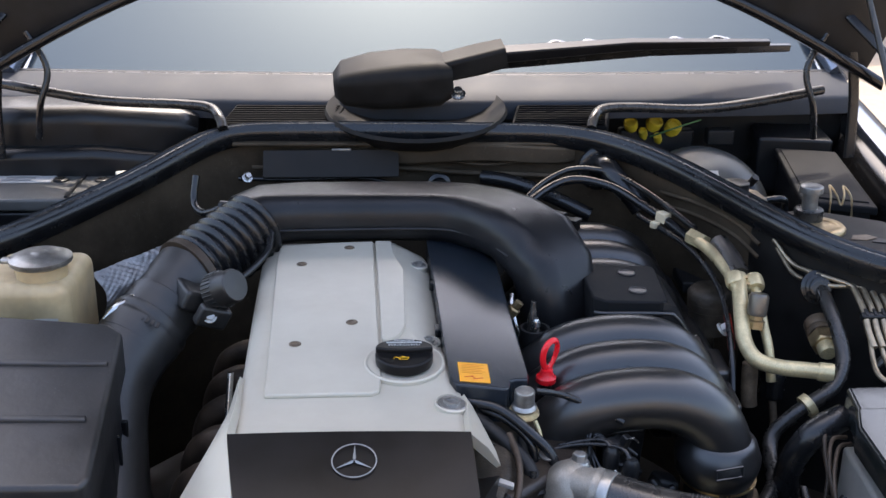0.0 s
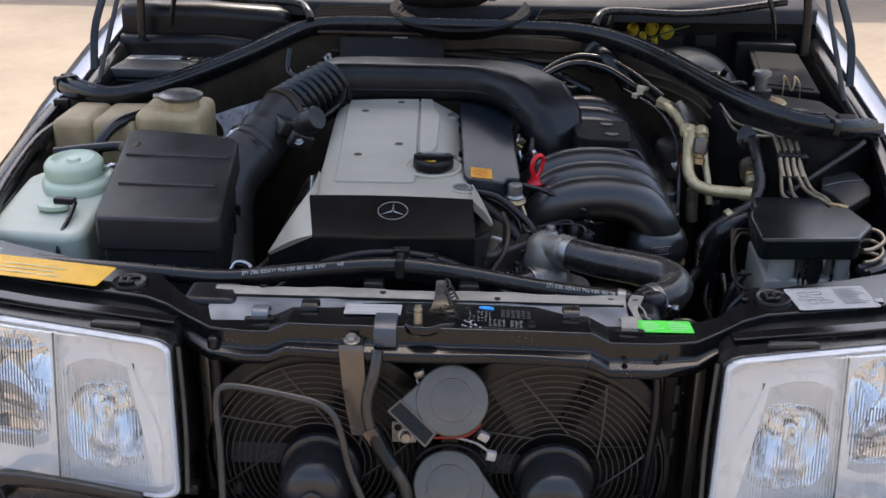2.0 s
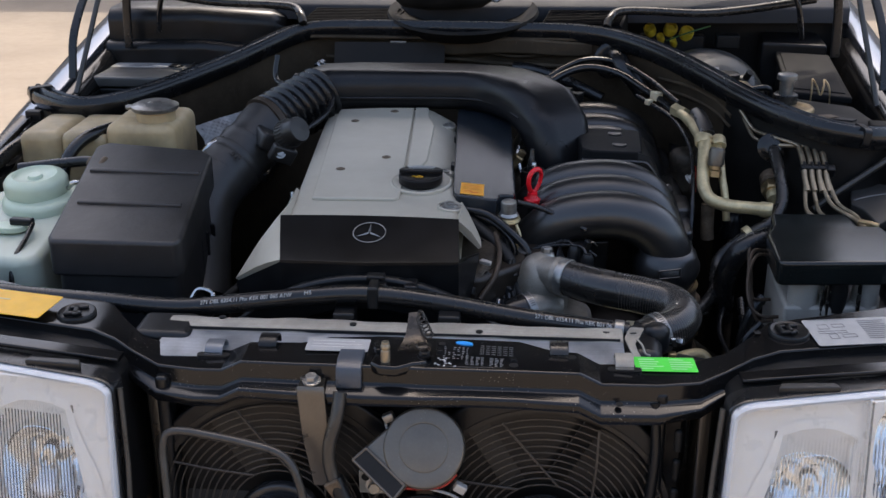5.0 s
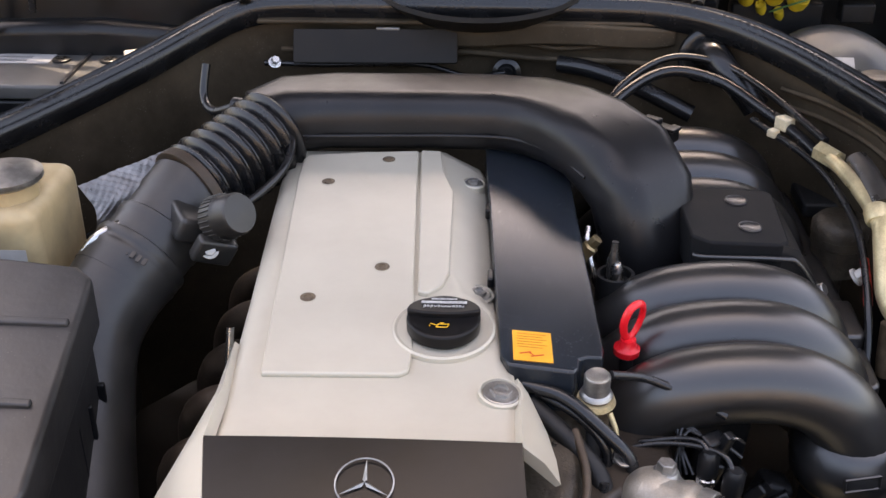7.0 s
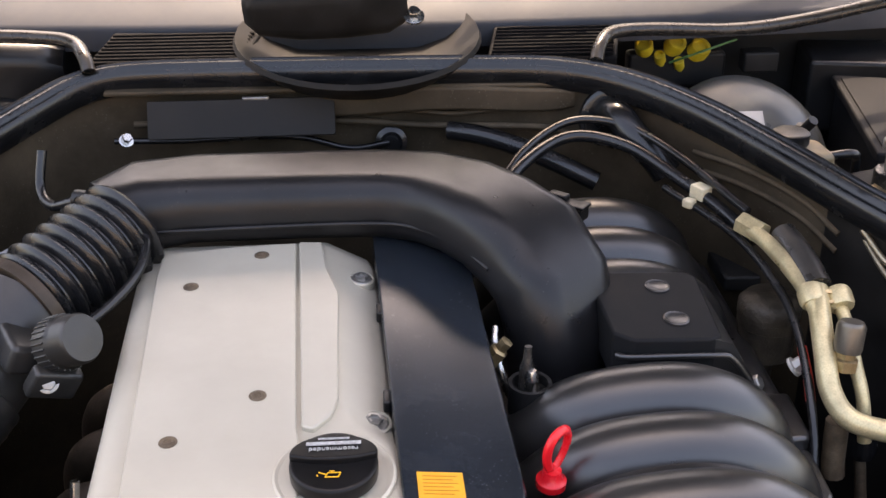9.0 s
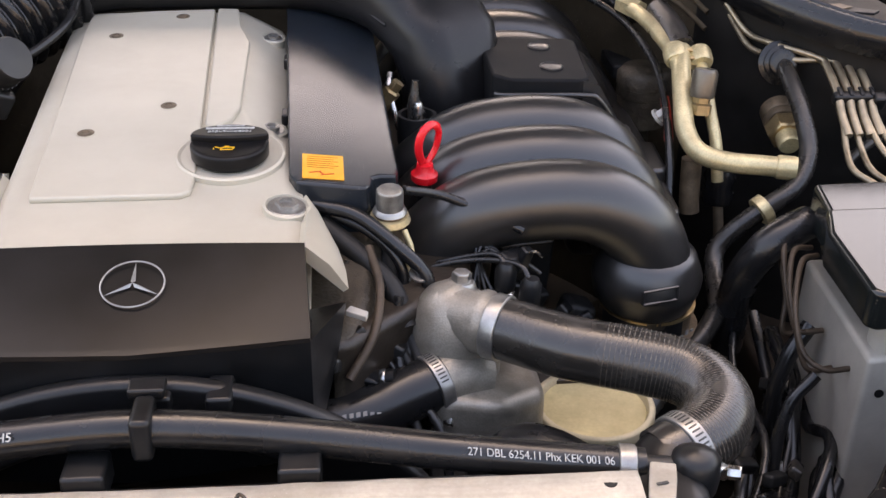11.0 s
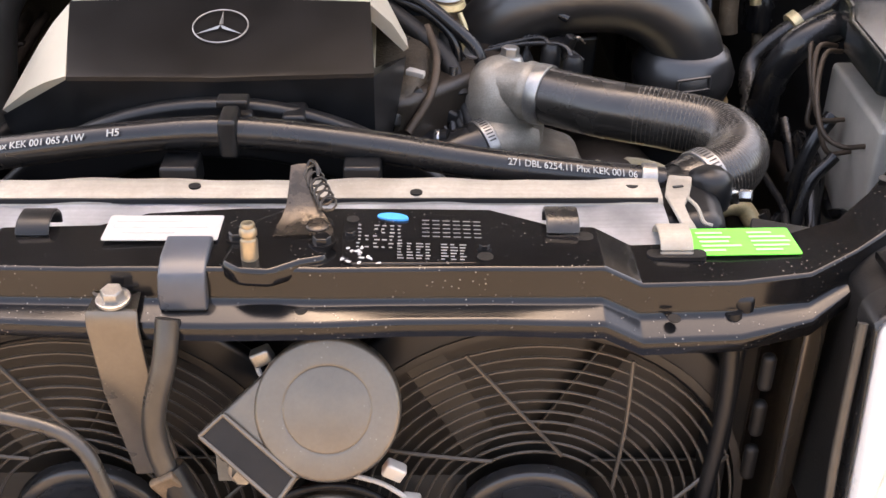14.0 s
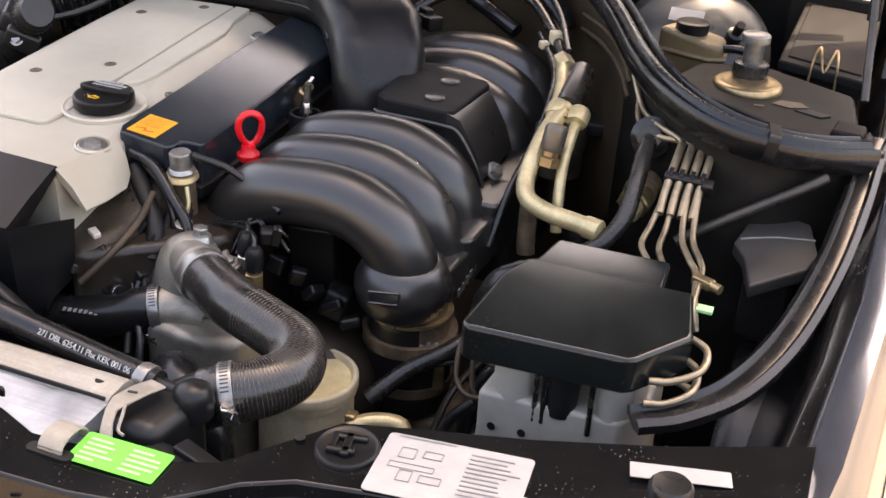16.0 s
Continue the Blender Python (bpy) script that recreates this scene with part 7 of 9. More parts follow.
# ---- throttle and things under the manifold ----
tb = thing("throttle_body", (0.338, 1.17, 0.44), "throttle body with a brass-coloured clamp below the manifold", "throttle")
part("body", lathe([(0.047, 0), (0.047, 0.075), (0.050, 0.078), (0.050, 0.085)], (0.338, 1.180, 0.470), (0, -0.03, 1), 32), "matt_black", tb)
part("clamp_band", lathe([(0.048, -0.006), (0.0495, -0.005), (0.0495, 0.006), (0.048, 0.007)], (0.338, 1.18, 0.500), (0, 0, 1), 36), "rust_brown", tb, "brown metal band")
part("clamp_band", lathe([(0.051, -0.008), (0.0525, -0.007), (0.0525, 0.007), (0.051, 0.008)], (0.338, 1.178, 0.555), (0, 0, 1), 36), "rust_brown", tb, "brown metal band")
part("neck", lathe([(0.043, 0), (0.0445, 0.002), (0.0445, 0.036), (0.041, 0.038), (0.041, 0.050)], (0.338, 1.176, 0.548), (0, -0.03, 1), 36), "rust_brown", tb, "tarnished brown metal neck")
part("neck_shell", loft([[Vector((0.338 + 0.0462 * math.cos(a), 1.176 + 0.0462 * math.sin(a), z)) for a in np.linspace(radians(-165), radians(-55), 15)] + [Vector((0.338 + 0.0445 * math.cos(a), 1.176 + 0.0445 * math.sin(a), z)) for a in np.linspace(radians(-55), radians(-165), 15)] for z in (0.551, 0.583)]), "black_plastic", tb, "black plastic shell")
for z in (0.548, 0.586):
    part("neck_ring", lathe([(0.0445, -0.002), (0.0468, -0.0015), (0.0468, 0.0015), (0.0445, 0.002)], (0.338, 1.176, z), (0, -0.03, 1), 36), "brass", tb, "brass-coloured ring")
for k in range(3):
    part("neck_mark", box((0.366 + 0.0065 * k, 1.1405 + 0.0055 * k, 0.562 + 0.002 * (k % 2)), (0.004, 0.002, 0.006), 0.0005, 1, (0, 0, 40)), "ink_grey", tb)
part("lever", box((0.378, 1.165, 0.53), (0.012, 0.03, 0.05), 0.003, 2, (0, 0, 25)), "brass", tb)
part("lever_pin", rod((0.37, 1.14, 0.54), (0.40, 1.165, 0.542), 0.004), "steel", tb)
part("screw", hexbolt((0.345, 1.131, 0.52), 0.005, 0.004, (0, -1, 0.2)), "steel", tb)
part("lower_case", prism([(0.30, 1.15), (0.40, 1.15), (0.40, 1.25), (0.30, 1.25)], 0.30, 0.465, 0.015, 3), "rust_brown", tb)
alt = thing("alternator", (0.24, 1.10, 0.35), "dark grimy alternator deep under the manifold", "engine part")
part("case", lathe([(0.07, 0), (0.075, 0.02), (0.075, 0.10), (0.06, 0.12)], (0.25, 1.22, 0.47), (0, -1, 0.1), 32), "undercoat", alt)
part("plate", box((0.215, 1.19, 0.60), (0.055, 0.02, 0.11), 0.004, 2, (10, 0, 10)), "black_plastic", alt)
part("coil_plug", box((0.262, 1.15, 0.585), (0.03, 0.03, 0.035), 0.006, 2, (0, 20, 10)), "matt_black", alt)

# loose looms between the engine cover and the thermostat
lo = thing("sensor_loom", (0.10, 1.08, 0.60), "tangle of thin black sensor wires beside the thermostat", "wire")
for k in range(9):
    a, b = 0.006 * (k % 3), 0.005 * (k // 3)
    part("wire", tube([(0.070 + a, 1.150 - b, 0.690 - b), (0.078 + 2 * a, 1.118, 0.672 - 2 * b), (0.088 + a, 1.098 - 2 * b, 0.640 + a), (0.076 - b, 1.082 + a, 0.604 - 3 * b), (0.060 + 2 * a - 2 * b, 1.060 + b, 0.560)], 0.0024 + 0.0006 * (k % 2), 8), "rubber", lo)
part("loop", tube([(0.040, 1.128, 0.708), (0.070, 1.112, 0.700), (0.094, 1.098, 0.680), (0.099, 1.092, 0.655), (0.088, 1.088, 0.632), (0.066, 1.090, 0.620), (0.048, 1.094, 0.622)], 0.0048, 10, 7), "rubber", lo, "taped black cable loop")
part("sleeve", tube([(0.024, 1.130, 0.716), (0.060, 1.118, 0.712), (0.096, 1.098, 0.690), (0.118, 1.088, 0.668), (0.122, 1.082, 0.640)], 0.0062, 10, 7), "rubber", lo, "taped black cable sleeve")
sp_ = part("round_plug", lathe([(0.008, 0), (0.0095, 0.002), (0.0095, 0.014), (0.0085, 0.016), (0.0085, 0.022), (0.007, 0.024), (0.007, 0.034), (0.010, 0.035), (0.010, 0.040), (0.006, 0.042)], (0.052, 1.078, 0.606), (0.95, -0.2, 0.1), 20), "black_plastic", lo, "ribbed black plug")
part("plug_ring", lathe([(0.0098, 0.016), (0.0104, 0.017), (0.0104, 0.022), (0.0098, 0.023)], (0.052, 1.078, 0.606), (0.95, -0.2, 0.1), 20), "bolt_grey", sp_)
pl = part("plug", box((0.083, 1.060, 0.612), (0.026, 0.018, 0.022), 0.003, 2, (20, 10, 25)), "black_plastic", lo, "black ribbed plug")
for k in range(4):
    part("plug_rib", box((0.083, 1.050, 0.604 + k * 0.005), (0.024, 0.003, 0.0022), 0.0006, 1, (20, 10, 25)), "rubber_grey", pl)
part("tie", lathe([(0.013, -0.003), (0.0145, -0.002), (0.0145, 0.002), (0.013, 0.003)], (0.090, 1.104, 0.655), (0.3, -0.5, -0.8), 16), "matt_black", lo)
pg = thing("cable_plug", (0.20, 1.14, 0.66), "black cable plug with thin wires behind the thermostat", "plug")
part("body", join(box((0.196, 1.125, 0.660), (0.022, 0.016, 0.018), 0.003, 2, (15, 0, 30)), box((0.206, 1.120, 0.664), (0.010, 0.010, 0.024), 0.002, 2, (15, 10, 30))), "black_plastic", pg)
for k in range(4):
    part("wire", tube([(0.190, 1.130, 0.662), (0.176 - 0.004 * k, 1.132 + 0.003 * k, 0.668 + 0.003 * k), (0.166, 1.12 + 0.004 * k, 0.662), (0.160 + 0.006 * k, 1.105, 0.640)], 0.0017, 6), "rubber", pg)
part("hook", tube([(0.204, 1.118, 0.668), (0.214, 1.112, 0.676), (0.222, 1.116, 0.668)], 0.0012, 6), "steel", pg)

# ---- valve, dipstick, sensors beside the coil cover ----
va = thing("air_valve", (0.088, 1.135, 0.66), "zinc-plated cylindrical vacuum valve with a black pipe", "valve")
part("body", lathe([(0.0150, 0.0), (0.0135, 0.003), (0.0118, 0.004), (0.0118, 0.020), (0.0105, 0.0215), (0.006, 0.0205), (0, 0.0205)], (0.088, 1.138, 0.703), (0, -0.08, 1), 28), "bolt_grey", va)
part("lower_body", lathe([(0.0125, -0.055), (0.0135, -0.03), (0.0125, -0.006), (0.0145, 0.0)], (0.088, 1.138, 0.703), (0, -0.08, 1), 28), "rust_brown", va, "brown lower body")
part("collar", lathe([(0.0165, -0.002), (0.018, 0.0), (0.0165, 0.005)], (0.088, 1.138, 0.695), (0, -0.08, 1), 28), "zinc_pipe", va, "yellow zinc collar")
part("pipe", tube([(0.100, 1.140, 0.722), (0.135, 1.155, 0.708), (0.175, 1.150, 0.692), (0.205, 1.140, 0.680)], 0.0042, 8), "rubber", va, "thin black vacuum pipe")
part("stay", tube([(0.100, 1.128, 0.690), (0.106, 1.120, 0.672), (0.100, 1.114, 0.655)], 0.0026, 8), "zinc_pipe", va)
settle("air_valve", 0.001, -0.012, 0.008)
ds = thing("oil_dipstick", (0.124, 1.205, 0.66), "red plastic oil dipstick handle with a ring grip", "dipstick")
rg = [Vector((0.127, 1.203, 0.739)) + Vector((0.72, 0.69, 0)) * (0.0150 * math.cos(a) * (0.66 + 0.40 * (math.sin(a) + 1) / 2)) + Vector((0.08, -0.12, 0.99)) * (0.0195 * math.sin(a)) for a in np.linspace(0, 2 * math.pi, 33)]
part("ring", tube(rg, 0.0036, 10, 1, shape=rounded(0.0075, 0.006, 0.0025, 3)), "red_plastic", ds)
part("foot", lathe([(0.0105, -0.012), (0.0125, -0.010), (0.0125, -0.004), (0.0085, -0.001), (0.0075, 0.006), (0, 0.008)], (0.124, 1.203, 0.714), (0.04, -0.06, 1), 24), "red_plastic", ds)
part("tube", rod((0.124, 1.206, 0.50), (0.124, 1.203, 0.706), 0.007), "matt_black", ds)
sn = thing("temperature_sensor", (0.115, 1.36, 0.66), "brass-tipped sensor beside the coil cover", "sensor")
part("plug", lathe([(0.0095, -0.02), (0.0095, 0.010), (0.0065, 0.012), (0.0065, 0.022), (0, 0.023)], (0.096, 1.378, 0.716), (0.55, -0.1, 0.8), 6), "brass", sn)
part("cup", lathe([(0.020, -0.03), (0.020, 0.0), (0.0165, 0.0), (0.0165, -0.01)], (0.125, 1.335, 0.715), (0, 0, 1), 24), "matt_black", sn)
part("tip", lathe([(0.008, -0.01), (0.0065, 0.012), (0.004, 0.018), (0, 0.018)], (0.126, 1.335, 0.710), (0, 0, 1), 16), "steel", sn)
part("cable", tube([(0.100, 1.40, 0.735), (0.098, 1.385, 0.725), (0.103, 1.37, 0.705), (0.110, 1.365, 0.68)], 0.0035, 8), "steel", sn)

# wires and plugs in front of the head
wl_ = thing("engine_wiring", (0.07, 1.08, 0.60), "bundle of black engine cables and plugs", "cable")
rnd = random.Random(4)
for k in range(7):
    x = 0.045 + 0.012 * k
    pts = [(0.015 + 0.011 * k, 1.125, 0.700 - 0.004 * k), (0.045 + 0.009 * k, 1.10 - 0.006 * k, 0.675 - 0.006 * k), (0.070 + 0.008 * k + rnd.uniform(-0.006, 0.006), 1.075 - 0.008 * k, 0.645 - 0.006 * k), (0.078 + 0.006 * k, 1.05 - 0.006 * k + rnd.uniform(-0.01, 0.01), 0.605), (0.06 + 0.01 * k, 1.04, 0.55)]
    part("cable", tube(pts, 0.0035 + 0.0035 * (k % 3 == 0), 8), "matt_black", wl_)
part("sleeve", tube([(0.030, 1.125, 0.700), (0.060, 1.10, 0.685), (0.088, 1.075, 0.665), (0.100, 1.05, 0.64)], 0.0095, 12), "matt_black", wl_)
for x, y, z, a in ((0.052, 1.035, 0.632, 20), (0.070, 1.02, 0.612, -15), (0.030, 1.03, 0.615, 40), (0.092, 1.045, 0.625, 70), (0.05, 1.01, 0.585, 10)):
    p = part("plug", join(box((x, y, z), (0.022, 0.016, 0.014), 0.003, 2, (20, 10, a)), lathe([(0.008, 0), (0.008, 0.02)], (x, y, z), (math.cos(radians(a)), math.sin(radians(a)), 0.2), 12)), "black_plastic", wl_)
    part("plug_band", lathe([(0.0085, 0.008), (0.009, 0.009), (0.009, 0.012), (0.0085, 0.013)], (x, y, z), (math.cos(radians(a)), math.sin(radians(a)), 0.2), 12), "steel", p)
tcov = thing("timing_case", (0.04, 1.06, 0.50), "grimy cast timing case behind the cables", "engine part")
part("case", prism([(-0.02, 1.0), (0.055, 1.0), (0.075, 1.05), (0.085, 1.14), (-0.02, 1.14)], 0.40, lambda x, y: 0.665 + 0.25 * (y - 1.02), 0.015, 3), "cast_grimy", tcov)
part("rim", tube([(0.052, 0.995, 0.63), (0.072, 1.02, 0.655), (0.078, 1.06, 0.675), (0.07, 1.10, 0.69)], 0.004, 8), "rust_dark", tcov)
part("end_disc", lathe([(0.031, -0.01), (0.031, 0.001), (0.028, 0.003), (0.024, 0.0015), (0, 0.0015)], (0.068, 1.108, 0.656), (0.15, -0.75, 0.55), 36), "brass", tcov, "tarnished brown end disc")

# ---- right side: air-conditioning pipes, brake lines ----
ac = thing("aircon_pipe", (0.45, 1.36, 0.55), "cream zinc-plated air-conditioning pipe with service valve", "pipe")
part("main_pipe", tube([(0.432, 1.46, 0.745), (0.424, 1.425, 0.732), (0.420, 1.395, 0.712), (0.418, 1.368, 0.690), (0.428, 1.345, 0.674), (0.455, 1.332, 0.668), (0.490, 1.322, 0.668), (0.520, 1.313, 0.668)], 0.0105, 18, 7), "zinc_pipe", ac)
part("upper_pipe", tube([(0.395, 1.565, 0.763), (0.405, 1.53, 0.760), (0.415, 1.49, 0.752), (0.422, 1.45, 0.742), (0.424, 1.42, 0.728)], 0.0085, 14, 6), "zinc_pipe", ac)
part("thick_sleeve", tube([(0.425, 1.545, 0.762), (0.430, 1.50, 0.755), (0.432, 1.46, 0.745)], 0.0155, 14), "rubber_grey", ac, "grey hose sleeve")
part("small_pipe", tube([(0.450, 1.45, 0.738), (0.451, 1.42, 0.722), (0.452, 1.395, 0.698), (0.456, 1.375, 0.67), (0.460, 1.365, 0.63)], 0.0065, 12, 6), "zinc_pipe", ac)
for x, y, z in ((0.424, 1.452, 0.742), (0.450, 1.448, 0.740)):
    part("joint", lathe([(0.012, -0.010), (0.0135, -0.006), (0.0135, 0.006), (0.012, 0.010)], (x, y, z), (0, 0.85, 0.45), 16), "zinc_pipe", ac)
part("bracket", box((0.437, 1.447, 0.738), (0.030, 0.018, 0.008), 0.002), "zinc_pipe", ac)
part("bracket_eye", lathe([(0.0075, 0), (0.0075, 0.006), (0.004, 0.006), (0.004, 0.001)], (0.437, 1.445, 0.742), (0, -0.5, 0.8), 18), "brass", ac)
v = part("service_valve", lathe([(0.013, 0), (0.013, 0.010), (0.010, 0.012), (0.010, 0.020)], (0.436, 1.385, 0.700), (0.1, 0.2, 1), 6), "brass", ac, "brass hexagon valve")
part("valve_cap", lathe([(0.0125, 0.018), (0.0135, 0.022), (0.0135, 0.044), (0.011, 0.048), (0, 0.048)], (0.436, 1.385, 0.700), (0.1, 0.2, 1), 14), "warm_metal", v, "knurled grey cap")
part("end_collar", lathe([(0.0115, -0.010), (0.0125, -0.008), (0.0125, 0.008), (0.0115, 0.010)], (0.512, 1.3155, 0.668), (1, -0.3, 0), 20), "zinc_pipe", ac)
part("top_nut", lathe([(0.0125, -0.018), (0.0125, 0.012), (0.009, 0.014)], (0.396, 1.566, 0.763), (-0.5, 0.8, 0.1), 6), "zinc_pipe", ac)
part("drain", tube([(0.427, 1.36, 0.66), (0.428, 1.357, 0.62), (0.43, 1.355, 0.60)], 0.011, 12), "rust_brown", ac)
fh = thing("fuel_hoses", (0.28, 1.66, 0.70), "two thin black hoses arching behind the manifold", "hose")
part("hose", tube([(0.120, 1.62, 0.760), (0.160, 1.685, 0.795), (0.225, 1.735, 0.815), (0.290, 1.722, 0.812), (0.340, 1.655, 0.798), (0.386, 1.548, 0.778)], 0.0050, 10, 8), "rubber", fh)
part("hose", tube([(0.115, 1.605, 0.750), (0.155, 1.665, 0.785), (0.220, 1.715, 0.803), (0.285, 1.695, 0.798), (0.335, 1.635, 0.780), (0.365, 1.585, 0.768), (0.392, 1.53, 0.752)], 0.0074, 10, 8), "rubber", fh)
part("red_line", tube([(0.320, 1.640, 0.768), (0.372, 1.540, 0.755), (0.392, 1.455, 0.738), (0.396, 1.395, 0.715), (0.390, 1.325, 0.672), (0.384, 1.285, 0.62)], 0.0045, 8, 7), "rubber", fh)
part("red_sleeve", tube([(0.3962, 1.385, 0.709), (0.3945, 1.360, 0.695), (0.3915, 1.337, 0.680)], 0.005, 8, 4), "wire_red", fh, "red cable sleeve")
part("plastic_clip", join(box((0.352, 1.607, 0.776), (0.016, 0.020, 0.016), 0.002, 2, (0, 0, 30)), box((0.338, 1.600, 0.766), (0.012, 0.012, 0.010), 0.002, 2, (0, 0, 40))), "ps_cream", fh, "cream plastic clip")
part("fitting", join(box((0.195, 1.548, 0.786), (0.034, 0.022, 0.018), 0.003, 2, (0, 0, -40)), box((0.184, 1.560, 0.796), (0.022, 0.012, 0.010), 0.002, 2, (0, 0, -40)), box((0.205, 1.538, 0.795), (0.012, 0.020, 0.004), 0.001, 1, (0, 0, -40))), "gloss_black", fh)
kn = thing("purge_canister", (0.37, 1.45, 0.60), "grimy grey canister behind the manifold", "canister")
part("drum", lathe([(0.030, 0), (0.030, 0.045), (0.033, 0.047), (0.033, 0.060), (0.026, 0.068), (0, 0.070)], (0.368, 1.455, 0.625), (0, 0, 1), 28), "cast_grimy", kn)
part("strap", lathe([(0.031, 0.020), (0.032, 0.021), (0.032, 0.032), (0.031, 0.033)], (0.368, 1.455, 0.640), (0, 0, 1), 28), "cast_grimy", kn)
part("stay", rod((0.368, 1.455, 0.56), (0.368, 1.455, 0.642), 0.012), "cast_grimy", kn)
part("bolt", hexbolt((0.357, 1.35, 0.672), 0.007, 0.012, (0.6, -0.2, 0.6)), "alu_grey", kn)
settle("aircon_pipe", -0.011, -0.033, 0.004)
settle("purge_canister", 0.034, 0.036, 0.014)
un = Vector((0.530, 1.392, 0.685))
ua = Vector((-0.003, -0.047, -0.014))
part("union_body", lathe([(0.014, -0.012), (0.0195, -0.010), (0.0195, 0.002), (0.0175, 0.004), (0.0195, 0.007), (0.0195, 0.014), (0.0175, 0.016)], un, ua, 24), "rust_brown", ac, "brown ribbed union body")
part("union_nut", lathe([(0.0165, 0.016), (0.0200, 0.018), (0.0200, 0.034), (0.0175, 0.037), (0.013, 0.037)], un, ua, 6), "brass", ac, "large brass union nut")
part("union_stub", lathe([(0.0125, 0.036), (0.0125, 0.050), (0.0105, 0.053), (0.0, 0.053)], un, ua, 20), "zinc_pipe", ac)
dk = thing("dark_hose", (0.50, 1.32, 0.50), "black air-conditioning hose running down beside the brake unit", "hose")
part("grommet", lathe([(0.024, 0), (0.024, 0.005), (0.019, 0.007), (0.019, 0.011), (0.015, 0.013), (0.015, 0.018), (0.011, 0.020)], (0.540, 1.440, 0.735), (-0.05, -0.9, 0.3), 28), "rubber", dk)
part("hose", tube([(0.540, 1.43, 0.738), (0.541, 1.395, 0.725), (0.543, 1.36, 0.705), (0.541, 1.325, 0.678), (0.523, 1.298, 0.655), (0.492, 1.285, 0.638), (0.462, 1.28, 0.618), (0.440, 1.275, 0.595), (0.432, 1.25, 0.578), (0.425, 1.21, 0.568), (0.405, 1.18, 0.555), (0.375, 1.155, 0.540), (0.34, 1.12, 0.51)], 0.0098, 14, 7), "rubber_grey", dk)
part("collar", lathe([(0.0135, -0.006), (0.0155, -0.005), (0.0155, 0.005), (0.0135, 0.006)], (0.485, 1.284, 0.634), (0.8, 0.2, 0.5), 20), "zinc_pipe", dk, "brass-coloured collar")
settle("dark_hose", -0.012, -0.026, 0.003)
sr = thing("steering_rod", (0.47, 1.3, 0.30), "slim rusty rod deep in the bay", "rod")
part("rod", tube([(0.466, 1.37, 0.60), (0.470, 1.34, 0.50), (0.47, 1.33, 0.36)], 0.006, 10), "rust_brown", sr)
part("boot", lathe([(0.016, 0), (0.018, 0.01), (0.015, 0.02), (0.018, 0.03), (0.014, 0.04)], (0.466, 1.37, 0.59), (0, 0.1, 1), 20), "rubber", sr)


